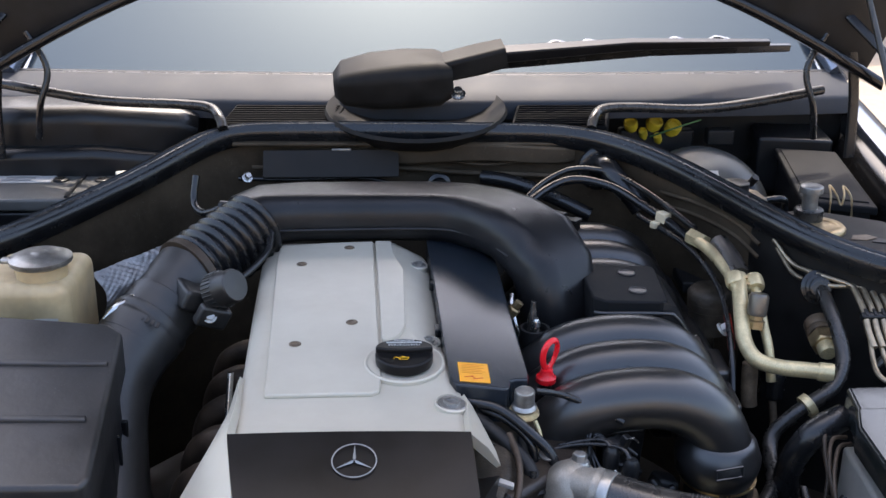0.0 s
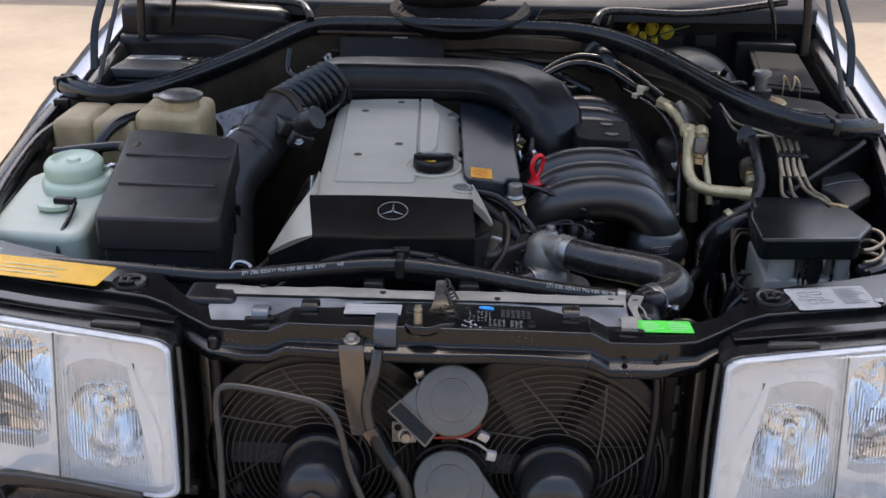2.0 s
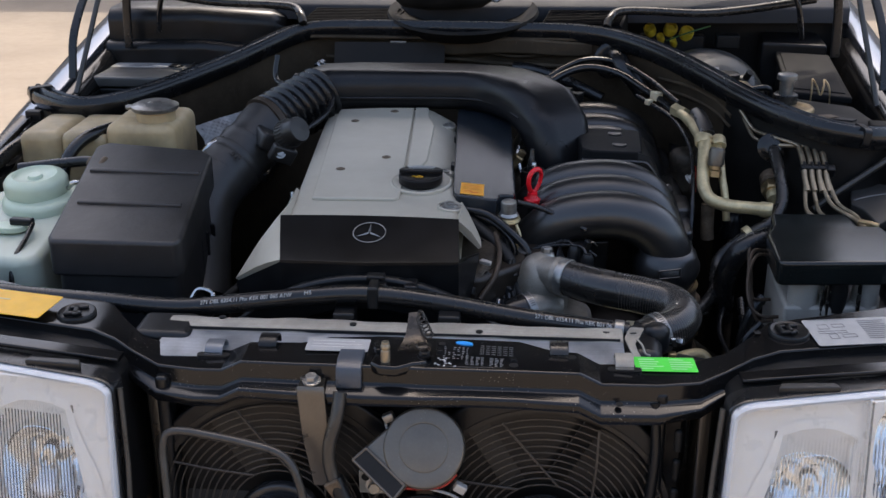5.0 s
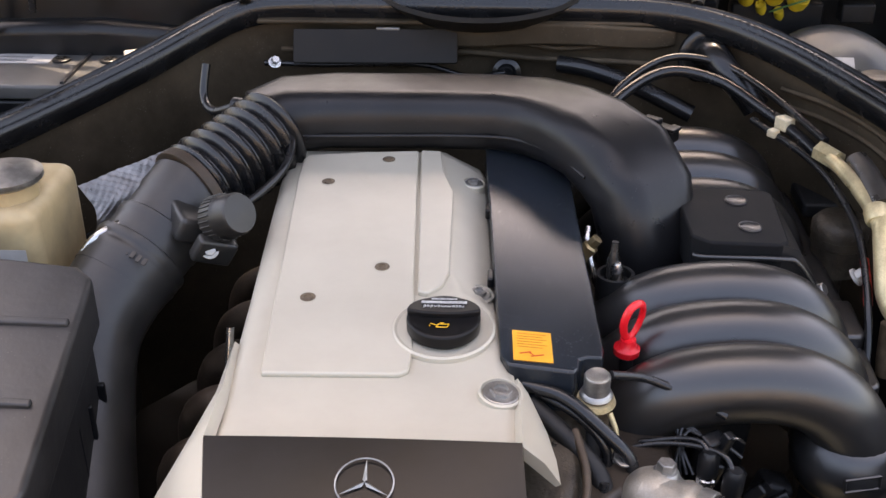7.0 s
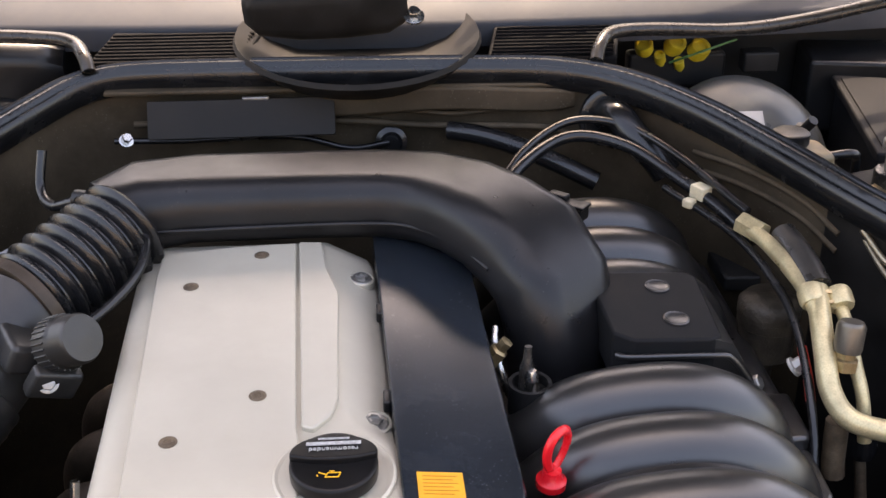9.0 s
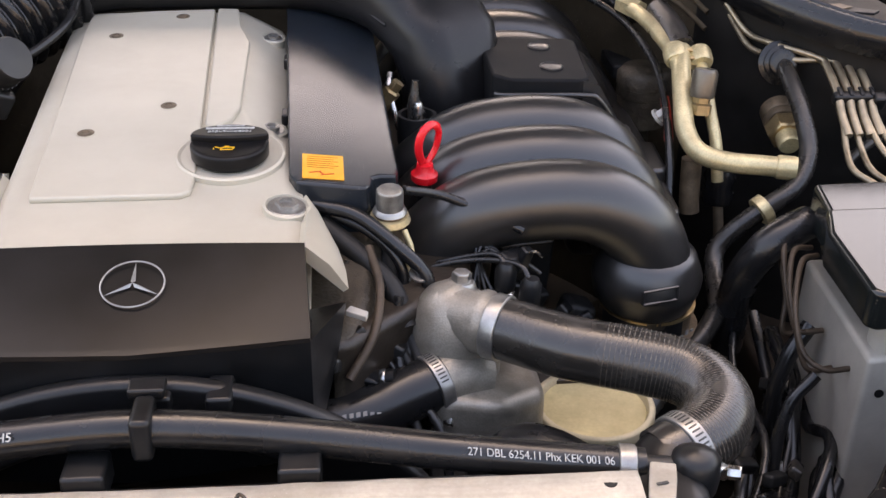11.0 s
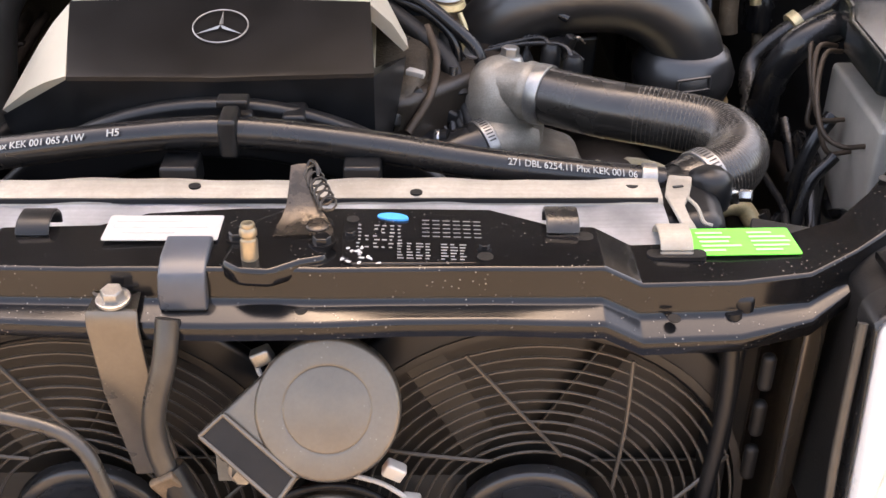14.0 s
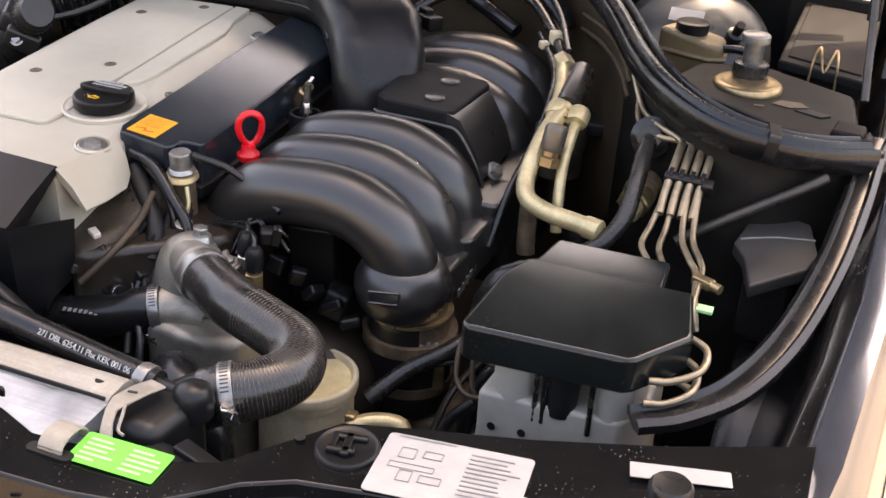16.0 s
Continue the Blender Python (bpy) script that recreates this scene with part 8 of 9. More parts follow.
def brake_lines():
    th = thing("brake_lines", (0.58, 1.33, 0.60), "four bare metal brake lines held by black clips", "pipe")
    for k in range(4):
        dx = 0.0115 * k
        part("line", tube([(0.484 + 0.008 * k, 1.484 + 0.008 * k, 0.784 - 0.014 * k), (0.503, 1.456 - 0.010 * k, 0.759 - 0.012 * k), (0.520, 1.424 - 0.008 * k, 0.757 - 0.011 * k), (0.541, 1.400 - 0.004 * k, 0.756 - 0.009 * k), (0.560 + 0.6 * dx, 1.390, 0.752 - 0.003 * k), (0.567 + dx, 1.380, 0.748), (0.567 + dx, 1.345, 0.733), (0.566 + dx, 1.315, 0.712), (0.562 + 1.4 * dx, 1.285, 0.690),
                           (0.560 + 1.6 * dx, 1.255, 0.68), (0.575 + 1.3 * dx, 1.225, 0.675), (0.585 + dx, 1.19, 0.665), (0.59 + 0.6 * dx, 1.15, 0.65)] if k < 2 else
             [(0.566 + dx, 1.422, 0.752), (0.567 + dx, 1.385, 0.748), (0.567 + dx, 1.345, 0.733), (0.568 + dx, 1.315, 0.712), (0.575 + dx, 1.27, 0.690), (0.590 + dx, 1.235, 0.685), (0.612 + 0.5 * dx, 1.215, 0.682), (0.632, 1.19 - 0.01 * k, 0.675), (0.640, 1.15, 0.655)], 0.0034, 10, 6), "copper_line", th)
    for k in range(4):
        dx = 0.0115 * k
        part("line_sleeve", tube([(0.5665 + dx, 1.418, 0.7515), (0.567 + dx, 1.385, 0.748), (0.567 + dx, 1.345, 0.733), (0.566 + dx, 1.318, 0.714), (0.567 + dx, 1.296, 0.700)], 0.0046, 10, 5), "copper_line", th, "thicker brassy sleeve")
        part("line_end", lathe([(0.0052, 0), (0.0058, 0.002), (0.0058, 0.007), (0.0045, 0.009), (0, 0.009)], (0.5665 + dx, 1.416, 0.7515), (0, 0.97, 0.15), 12), "copper_line", th)
    for y, z in ((1.398, 0.7495), (1.335, 0.7265)):
        part("clip", join(box((0.5845, y, z), (0.048, 0.011, 0.013), 0.003, 2, (25, 0, 0)), box((0.608, y - 0.004, z - 0.002), (0.014, 0.014, 0.018), 0.003, 2, (25, 0, 0))), "black_plastic", th, "black plastic clip")
        for k in range(4):
            part("clip_tooth", box((0.567 + 0.0115 * k, y, z + 0.0075), (0.005, 0.012, 0.003), 0.001, 1, (25, 0, 0)), "black_plastic", th)
    part("tee", join(box((0.634, 1.200, 0.682), (0.022, 0.012, 0.010), 0.002, 2, (0, 0, -25)), lathe([(0.005, 0), (0.005, 0.02)], (0.634, 1.200, 0.682), (0.8, -0.4, 0), 12)), "brass", th, "brass pipe tee")
    part("tag", box((0.642, 1.165, 0.672), (0.018, 0.012, 0.004), 0.001), "green_pale", th, "pale green paint tag")
    for k, (z, w) in enumerate(((0.69, 0.045), (0.675, 0.038), (0.658, 0.042))):
        part("unit_pipe", tube([(0.625, 1.075 - 0.012 * k, z), (0.642, 1.072 - 0.012 * k, z + 0.002), (0.638 + w * 0.5, 1.060 - 0.012 * k, z), (0.638 + w * 0.5, 1.035 - 0.012 * k, z - 0.006), (0.640, 1.018 - 0.012 * k, z - 0.012), (0.622, 1.01 - 0.012 * k, z - 0.012)], 0.0034, 8, 6), "copper_line", th)
    for k in range(4):
        part("unit_pipe", tube([(0.478, 1.03 + 0.03 * k, 0.60 - 0.02 * (k % 2)), (0.455, 1.03 + 0.03 * k, 0.60 - 0.02 * (k % 2)), (0.440 + 0.006 * k, 1.045 + 0.03 * k, 0.61), (0.438 + 0.006 * k, 1.07 + 0.03 * k, 0.64), (0.455, 1.11 + 0.02 * k, 0.66), (0.478, 1.13 + 0.015 * k, 0.655)], 0.0026, 8, 6), "rust_dark", th)
    return th


brake_lines()
cc = thing("brake_unit_cable", (0.46, 1.15, 0.55), "black ribbed cable sleeve at the brake unit", "cable")
part("sleeve", tube([(0.485, 1.175, 0.665), (0.462, 1.165, 0.66), (0.440, 1.16, 0.645), (0.425, 1.17, 0.60), (0.43, 1.19, 0.52)], 0.017, 14, 6), "rubber", cc)
part("cable", tube([(0.47, 1.10, 0.60), (0.45, 1.09, 0.57), (0.44, 1.08, 0.52), (0.45, 1.06, 0.44)], 0.008, 10), "rubber", cc)
part("cable", tube([(0.46, 1.05, 0.58), (0.435, 1.04, 0.55), (0.425, 1.02, 0.49), (0.44, 1.0, 0.42)], 0.006, 10), "rubber", cc)
bb = thing("relay_cover", (0.70, 1.33, 0.55), "black cracked plastic relay cover on the inner wing", "cover")
rc = prism([(0.654, 1.362), (0.646, 1.325), (0.660, 1.305), (0.674, 1.258), (0.726, 1.300), (0.733, 1.328), (0.719, 1.378), (0.700, 1.384)], lambda x, y: 0.660 + 0.05 * (x - 0.69) + 0.22 * (y - 1.33), lambda x, y: 0.676 + 0.05 * (x - 0.69) + 0.22 * (y - 1.33), 0.003, 2)
part("cover", rc, "relay_grey", bb)
part("post", box((0.690, 1.325, 0.62), (0.05, 0.06, 0.09), 0.006), "matt_black", bb)
part("crack", tube([(0.652, 1.332, 0.6748), (0.668, 1.338, 0.6770), (0.690, 1.345, 0.6795), (0.727, 1.350, 0.6824)], 0.0011, 6), "ink_grey", bb, "pale crack")
rr = single("stay_rod", tube([(0.585, 1.322, 0.660), (0.602, 1.330, 0.671), (0.655, 1.346, 0.704), (0.705, 1.362, 0.735), (0.724, 1.372, 0.747)], 0.0055, 12), "pipe_grey", "slim dark stay rod fixed to the inner wing", "rod")
ss = thing("side_seal", (0.72, 1.25, 0.63), "long black rubber edge seal along the inner wing", "rubber seal")
part("strip", tube([(0.618, 0.985, 0.653), (0.650, 1.005, 0.656), (0.690, 1.055, 0.662), (0.722, 1.14, 0.674), (0.745, 1.25, 0.700), (0.757, 1.36, 0.725), (0.762, 1.44, 0.745), (0.768, 1.495, 0.755)], 0.012, n=8, up=(0, 0, 1), shape=[(-0.016, -0.004), (-0.016, 0.004), (-0.011, 0.008), (-0.007, 0.003), (0.0, 0.004), (0.006, 0.003), (0.010, 0.008), (0.016, 0.004), (0.016, -0.004), (0.0, -0.008)]), "rubber", ss, sharp=25)
part("clip", box((0.762, 1.452, 0.748), (0.03, 0.014, 0.02), 0.003), "black_plastic", ss)
wc = thing("wing_cable", (0.68, 0.98, 0.62), "thin ribbed cable over the wing gap", "cable")
part("cable", tube([(0.65, 0.965, 0.648), (0.68, 0.955, 0.652), (0.72, 0.94, 0.655), (0.755, 0.925, 0.658)], 0.0028, 8), "steel", wc)
part("cable", tube([(0.70, 0.925, 0.655), (0.74, 0.955, 0.662), (0.765, 0.98, 0.668)], 0.002, 8), "rubber", wc)
# left counterpart of the side seal
sl_ = thing("side_seal", (-0.76, 1.25, 0.66), "long black rubber edge seal along the inner wing", "rubber seal")
part("strip", tube([(-0.735, 0.955, 0.665), (-0.765, 1.02, 0.678), (-0.782, 1.15, 0.705), (-0.785, 1.30, 0.735), (-0.786, 1.45, 0.757)], 0.012, n=7, up=(0, 0, 1), shape=[(-0.010, -0.004), (-0.010, 0.006), (-0.004, 0.003), (0.004, 0.003), (0.010, 0.006), (0.010, -0.004)]), "rubber", sl_, sharp=25)
part("clip", box((-0.775, 1.455, 0.760), (0.03, 0.016, 0.02), 0.003), "black_plastic", sl_)
# clutter low in the right gap
lc = thing("low_cables", (0.42, 1.0, 0.40), "tangle of dark cables and pipes low in the bay", "cable")
for k in range(9):
    x = 0.395 + 0.013 * k
    part("cable", tube([(x + 0.05, 1.22 - 0.02 * k, 0.56 - 0.01 * k), (x + 0.03 + rnd.uniform(-0.02, 0.02), 1.12 - 0.01 * k, 0.52 + rnd.uniform(-0.02, 0.02)), (x + rnd.uniform(-0.03, 0.03), 1.02, 0.50 + rnd.uniform(-0.03, 0.03)), (x - 0.04, 0.93, 0.46)], 0.004 + 0.002 * (k % 3), 8, 5), "rubber", lc)
for k in range(6):
    a = rnd.uniform(0, 3.1)
    part("connector", box((0.41 + rnd.uniform(-0.03, 0.05), 1.02 + rnd.uniform(-0.06, 0.10), 0.50 + rnd.uniform(-0.05, 0.05)), (0.026, 0.012, 0.012), 0.003, 2, (rnd.uniform(-30, 30), 20, math.degrees(a))), "matt_black" if k % 2 else "rubber_grey", lc)
part("white_stub", rod((0.43, 1.03, 0.50), (0.434, 1.02, 0.472), 0.006), "white_label", lc, "small white cable end")

# deep in the left gap: exhaust and steering parts
dl = thing("exhaust_manifold", (-0.33, 1.25, 0.30), "dark rusty exhaust manifold pipes beside the engine block", "exhaust")
for k in range(6):
    y = 1.08 + 0.085 * k
    part("runner", tube([(-0.255, y, 0.600), (-0.285, y + 0.004, 0.598), (-0.312, y + 0.012, 0.575), (-0.322, y + 0.02, 0.53), (-0.318, y + 0.03, 0.46)], 0.019, 14, 5), "rust_dark", dl)
    part("runner_flange", box((-0.262, y, 0.600), (0.008, 0.055, 0.05), 0.004), "rust_dark", dl)
part("collector", tube([(-0.318, 1.09, 0.45), (-0.322, 1.30, 0.44), (-0.318, 1.55, 0.42)], 0.034, 18), "rust_dark", dl)
sp = thing("steering_shaft", (-0.49, 1.45, 0.42), "pair of long dark brown pipes along the side rail", "pipe")
part("pipe", tube([(-0.470, 1.18, 0.425), (-0.495, 1.343, 0.45), (-0.486, 1.49, 0.475), (-0.478, 1.66, 0.505)], 0.0075, 10), "rust_dark", sp)
part("pipe", tube([(-0.492, 1.20, 0.425), (-0.519, 1.373, 0.45), (-0.510, 1.50, 0.475), (-0.502, 1.66, 0.505)], 0.009, 10), "rust_dark", sp)
for y in (1.30, 1.44, 1.57):
    part("pipe_clip", box((-0.505, y, 0.448 + 0.18 * (y - 1.34)), (0.05, 0.016, 0.02), 0.004), "undercoat", sp)
for k in range(7):
    part("rib", prism([(-0.405 + 0.0016 * k, 1.02 + 0.036 * k), (-0.384, 1.02 + 0.036 * k), (-0.384, 1.027 + 0.036 * k), (-0.405 + 0.0016 * k, 1.027 + 0.036 * k)], 0.36, 0.655, 0.002), "black_plastic", bpy.data.objects["air_filter_box"])

# more of the harness beside the head: taped looms, small plugs and hoses
hn = thing("wiring_harness", (0.06, 1.04, 0.58), "tangled black taped cables with small plugs and clips", "cable")
hr = random.Random(21)
for k in range(5):
    x0, y0, z0 = 0.038 + 0.014 * k, 1.10 - 0.010 * k, 0.690 - 0.006 * k
    pts = [(x0, y0, z0)]
    for q in range(1, 5):
        pts.append((x0 + hr.uniform(-0.018, 0.022) + 0.004 * q, y0 - 0.020 * q + hr.uniform(-0.01, 0.01), z0 - 0.028 * q + hr.uniform(-0.010, 0.010)))
    part("cable", tube(pts, hr.choice((0.0022, 0.0028, 0.0042)), 8, 5), hr.choice(("rubber", "rubber", "rubber_grey", "matt_black")), hn)
for k in range(8):
    x, y, z = 0.045 + hr.uniform(-0.015, 0.035), 1.03 + hr.uniform(-0.03, 0.05), 0.625 + hr.uniform(-0.05, 0.03)
    pl = part("plug", box((x, y, z), (0.018, 0.013, 0.012), 0.0025, 2, (hr.uniform(-40, 40), hr.uniform(-40, 40), hr.uniform(0, 180))), hr.choice(("grey_plastic", "black_plastic")), hn)
    if k % 2:
        part("plug_clip", tube([(x - 0.007, y - 0.008, z + 0.004), (x, y - 0.010, z + 0.007), (x + 0.007, y - 0.008, z + 0.004)], 0.0008, 6), "steel", pl, "bright wire clip")
# wires and sensors behind the upper hose
gw = thing("sensor_wires", (0.20, 1.11, 0.58), "thin black sensor wires with plugs behind the coolant hose", "cable")
part("wire", tube([(0.205, 1.075, 0.667), (0.198, 1.088, 0.676), (0.176, 1.106, 0.672), (0.145, 1.118, 0.664), (0.115, 1.12, 0.655)], 0.0026, 8, 6), "rubber", gw)
part("wire", tube([(0.187, 1.093, 0.672), (0.180, 1.106, 0.677), (0.160, 1.118, 0.670), (0.130, 1.125, 0.660)], 0.0024, 8, 6), "rubber", gw)
part("plug", join(lathe([(0.0085, 0), (0.0095, 0.004), (0.0095, 0.020), (0.006, 0.026)], (0.205, 1.075, 0.645), (0.05, 0, 1), 14)), "black_plastic", gw)
part("plug", join(lathe([(0.0085, 0), (0.0095, 0.004), (0.0095, 0.018), (0.006, 0.024)], (0.186, 1.091, 0.652), (0.05, 0.1, 1), 14)), "black_plastic", gw)
part("lever", tube([(0.165, 1.14, 0.672), (0.185, 1.13, 0.665), (0.205, 1.125, 0.660), (0.222, 1.118, 0.650)], 0.0022, 8), "rubber_grey", gw)
for k in range(5):
    part("connector", box((0.20 + 0.022 * k, 1.13 + 0.006 * (k % 2), 0.625 - 0.012 * k), (0.018, 0.012, 0.022), 0.003, 2, (20 * k, 15, 30 * k)), "black_plastic", gw)


# ---- fittings on the radiator support ----
UPN = (0, -0.05, 1)


def label(name, o, u, v, w, h, material, text, category="sticker"):
    th = thing(name, o, text, category)
    part("sheet", patch(o, u, v, [(a + w / 2, b + h / 2) for a, b in rounded(w, h, min(w, h) * 0.05, 2)], 0.0007), material, th)
    return th


def bars(th, o, u, v, rows, material, lift=0.0012):
    """Printed lines: rows of (u0, v0, length, height)."""
    o, u, v = Vector(o), Vector(u).normalized(), Vector(v).normalized()
    n = u.cross(v).normalized()
    for a, b, w, h in rows:
        part("print_bar", patch(o + u * a + v * b + n * lift, u, v, rect(w, h), 0.0002), material, th)


wlab = label("white_sticker", (-0.143, 0.7195, 0.6828), (1, 0, 0), (0, 1, 0.002), 0.075, 0.032, "white_label", "blank white paper sticker on the support bar")
bars(wlab, (-0.143, 0.7195, 0.6828), (1, 0, 0), (0, 1, 0), [(0.006, 0.024, 0.05, 0.0006), (0.006, 0.016, 0.06, 0.0006), (0.006, 0.009, 0.04, 0.0006)], "lamp_white")
gl_ = label("green_sticker", (0.2475, 0.7305, 0.6636), (1, 0.06, -0.02), (-0.06, 1, 0.02), 0.073, 0.034, "green_label", "bright green printed sticker on the support bar")
bars(gl_, (0.2475, 0.7305, 0.6636), (1, 0.06, -0.02), (-0.06, 1, 0.02), [(0.006 + 0.036 * (k % 2), 0.004 + 0.0055 * (k // 2), rnd.uniform(0.015, 0.028), 0.0022) for k in range(10)], "green_pale")
yl = label("yellow_sticker", (-0.668, 0.798, 0.6925), (1, -0.16, -0.02), (0.16, 1, 0.03), 0.182, 0.062, "yellow_label", "yellow printed sticker on the support bar")
bars(yl, (-0.668, 0.798, 0.6925), (1, -0.16, -0.02), (0.16, 1, 0.03), [(0.02, 0.012 + 0.012 * k, 0.10 - 0.015 * (k % 2), 0.003) for k in range(3)], M["zinc_pipe"])
wl2 = label("white_strip", (-0.735, 0.872, 0.699), (1, -0.22, -0.03), (0.22, 1, 0.03), 0.075, 0.02, "white_label", "narrow white sticker on the support bar")
pa = label("hose_diagram_sticker", (0.4665, 0.776, 0.6808), (1, 0.10, 0.035), (-0.10, 1, 0.0), 0.112, 0.070, "white_label", "white sticker with a hose diagram")
PO, PU, PV = (0.4665, 0.776, 0.6808), (1, 0.10, 0.035), (-0.10, 1, 0.0)
bars(pa, PO, PU, PV, [(0.066, 0.060 - 0.0052 * k, rnd.uniform(0.026, 0.040), 0.0016) for k in range(10)], "ink_grey")
bars(pa, PO, PU, PV, [(0.008, 0.0665, 0.045, 0.0014)], "ink_grey")
for x, y, w, h in ((0.014, 0.042, 0.012, 0.012), (0.032, 0.046, 0.014, 0.008), (0.020, 0.016, 0.010, 0.012), (0.036, 0.018, 0.016, 0.008), (0.010, 0.030, 0.034, 0.006)):
    bars(pa, PO, PU, PV, [(x, y, w, 0.0008), (x, y + h, w, 0.0008), (x, y, 0.0008, h), (x + w, y, 0.0008, h)], "ink_grey")
ws2 = label("white_strip", (0.640, 0.858, 0.694), (1, 0.24, 0.03), (-0.24, 1, 0), 0.072, 0.017, "white_label", "narrow white sticker on the support bar")
part("tear", box((0.5795, 0.806, 0.6865), (0.012, 0.012, 0.0006)), "white_label", pa)


def slam_cap(x, y, z):
    th_ = thing("rubber_plug", (x, y, z), "round black plastic plug in the support bar", "plug", "pair of plugs")
    part("rim", lathe([(0.0245, -0.002), (0.0245, 0.003), (0.0225, 0.0048), (0.0195, 0.003), (0.0, 0.003)], (x, y, z), UPN, 36), "black_plastic", th_)
    b = None
    for dx, dy, w, h in ((0, 0, 0.007, 0.026), (0, 0.009, 0.024, 0.006), (-0.002, -0.008, 0.022, 0.006), (-0.011, 0.0, 0.006, 0.02)):
        e = box((x + dx, y + dy, z + 0.005), (w, h, 0.005), 0.0012, 1, (0, 0, 12))
        b = e if b is None else join(b, e)
    part("cross_grip", b, "black_plastic", th_)
    return th_


slam_cap(0.4385, 0.814, 0.6790)
slam_cap(-0.4535, 0.806, 0.6790)


def tank_clip(x, y, z, material, lean):
    th_ = thing("spring_clip", (x, y, z), "sheet metal spring clip over the radiator edge", "clip", "radiator clips")
    part("band", tube([(x, y - 0.013, z - 0.004), (x, y - 0.011, z + 0.004), (x, y - 0.003, z + 0.009), (x, y + 0.010, z + 0.009), (x, y + 0.018, z + 0.003), (x, y + 0.018, z - 0.004)], 0.01, 4, 6, shape=rounded(0.022, 0.0026, 0.001, 1), up=(0, 0.3, 1)), material, th_, sharp=30)
    part("slot", prism([(x + a, y - 0.012 + b) for a, b in rounded(0.040, 0.011, 0.005, 4)], z - 0.004, z + 0.0006, 0), "matt_black", th_, "dark slot")
    return th_


tank_clip(0.157, 0.744, 0.678, "rubber_grey", 0)
tank_clip(0.234, 0.744, 0.6645, "rail_cream", 0)
tank_clip(-0.191, 0.744, 0.677, "black_plastic", 0)
tank_clip(-0.258, 0.746, 0.6655, "facet", 0)
pbr = thing("tank_bracket", (0.255, 0.80, 0.64), "cream metal bracket at the radiator corner", "bracket")
strip = [sect(p, t, (0, 0, 1), w, 0.003, 0.001, 1) for p, t, w in (((0.257, 0.836, 0.668), (-0.2, -1, 0), 0.017), ((0.252, 0.818, 0.671), (-0.2, -1, 0), 0.018), ((0.247, 0.800, 0.671), (-0.15, -1, -0.1), 0.017), ((0.246, 0.790, 0.669), (0.1, -1, -0.3), 0.010), ((0.249, 0.780, 0.664), (0.3, -0.8, -0.5), 0.009), ((0.255, 0.768, 0.656), (0.2, -0.6, -0.8), 0.011), ((0.257, 0.760, 0.644), (0, -0.3, -1), 0.012))]
part("arm", loft(strip), "rail_cream", pbr)
part("slot", box((0.250, 0.812, 0.6732), (0.008, 0.0022, 0.001), 0.0002, 1, (0, 0, 12)), "ink", pbr)
part("hook", tube([(0.254, 0.797, 0.672), (0.259, 0.786, 0.670), (0.262, 0.776, 0.664), (0.268, 0.774, 0.662)], 0.0014, 6), "rail_cream", pbr)
gut = thing("rubber_flap", (0.34, 0.79, 0.65), "black rubber flap beside the radiator tank", "flap")
part("flap", prism([(0.300, 0.790), (0.365, 0.770), (0.380, 0.777), (0.305, 0.805)], 0.640, 0.652, 0.002), "black_plastic", gut)

# bonnet lock: striker slot, guide pin and the tar-smeared latch
lk = thing("bonnet_lock", (-0.05, 0.70, 0.66), "smeared black bonnet lock plate with a guide pin", "lock")
part("striker_box", bevel(loft([[(-0.1005, y1, z1), (-0.0705, y1, z1), (-0.0705, y2, z2), (-0.1005, y2, z2)] for y1, z1, y2, z2 in ((0.722, 0.686, 0.722, 0.668), (0.698, 0.6855, 0.704, 0.668), (0.684, 0.679, 0.694, 0.662), (0.679, 0.668, 0.688, 0.656), (0.6785, 0.656, 0.687, 0.652))]), 0.002), "blue_grey", lk, "blue-grey rubber striker cover")
part("pin", lathe([(0.0056, -0.012), (0.0056, 0.017), (0.0044, 0.018), (0.0044, 0.0195), (0.0056, 0.0205), (0.0056, 0.024), (0.0042, 0.0255), (0.0046, 0.027), (0.0040, 0.0285), (0.0028, 0.0285), (0.0025, 0.027), (0, 0.027)], (-0.0435, 0.693, 0.681), (0, 0.12, 1), 20), "copper_line", lk, "brass-coloured guide pin")
part("lock_plate", prism([(-0.062, 0.690), (-0.050, 0.680), (-0.030, 0.678), (-0.012, 0.690), (0.004, 0.695), (0.006, 0.745), (-0.02, 0.765), (-0.045, 0.745), (-0.058, 0.715)], 0.672, 0.6858, 0.004, 2), "black_paint", lk)
leaf = []
for y, xa, xb, z in ((0.718, -0.032, 0.007, 0.6868), (0.728, -0.031, 0.006, 0.6875), (0.738, -0.028, 0.001, 0.690), (0.746, -0.0255, -0.005, 0.695), (0.754, -0.0245, -0.008, 0.702), (0.762, -0.0238, -0.0095, 0.709), (0.768, -0.0236, -0.0096, 0.7125), (0.770, -0.0236, -0.0096, 0.7105)):
    leaf.append([(xa, y, z), ((xa * 2 + xb) / 3, y, z + 0.0012), ((xa + xb * 2) / 3, y, z + 0.0014), (xb, y, z), (xb, y + 0.001, z - 0.003), (xa, y + 0.001, z - 0.003)])
part("latch_leaf", loft(leaf), "smear", lk, "tar-smeared latch leaf", sharp=50)
part("boss", lathe([(0.0075, 0), (0.0075, 0.003), (0.006, 0.004), (0, 0.004)], (-0.004, 0.728, 0.687), (0, -0.1, 1), 20), "smear", lk)
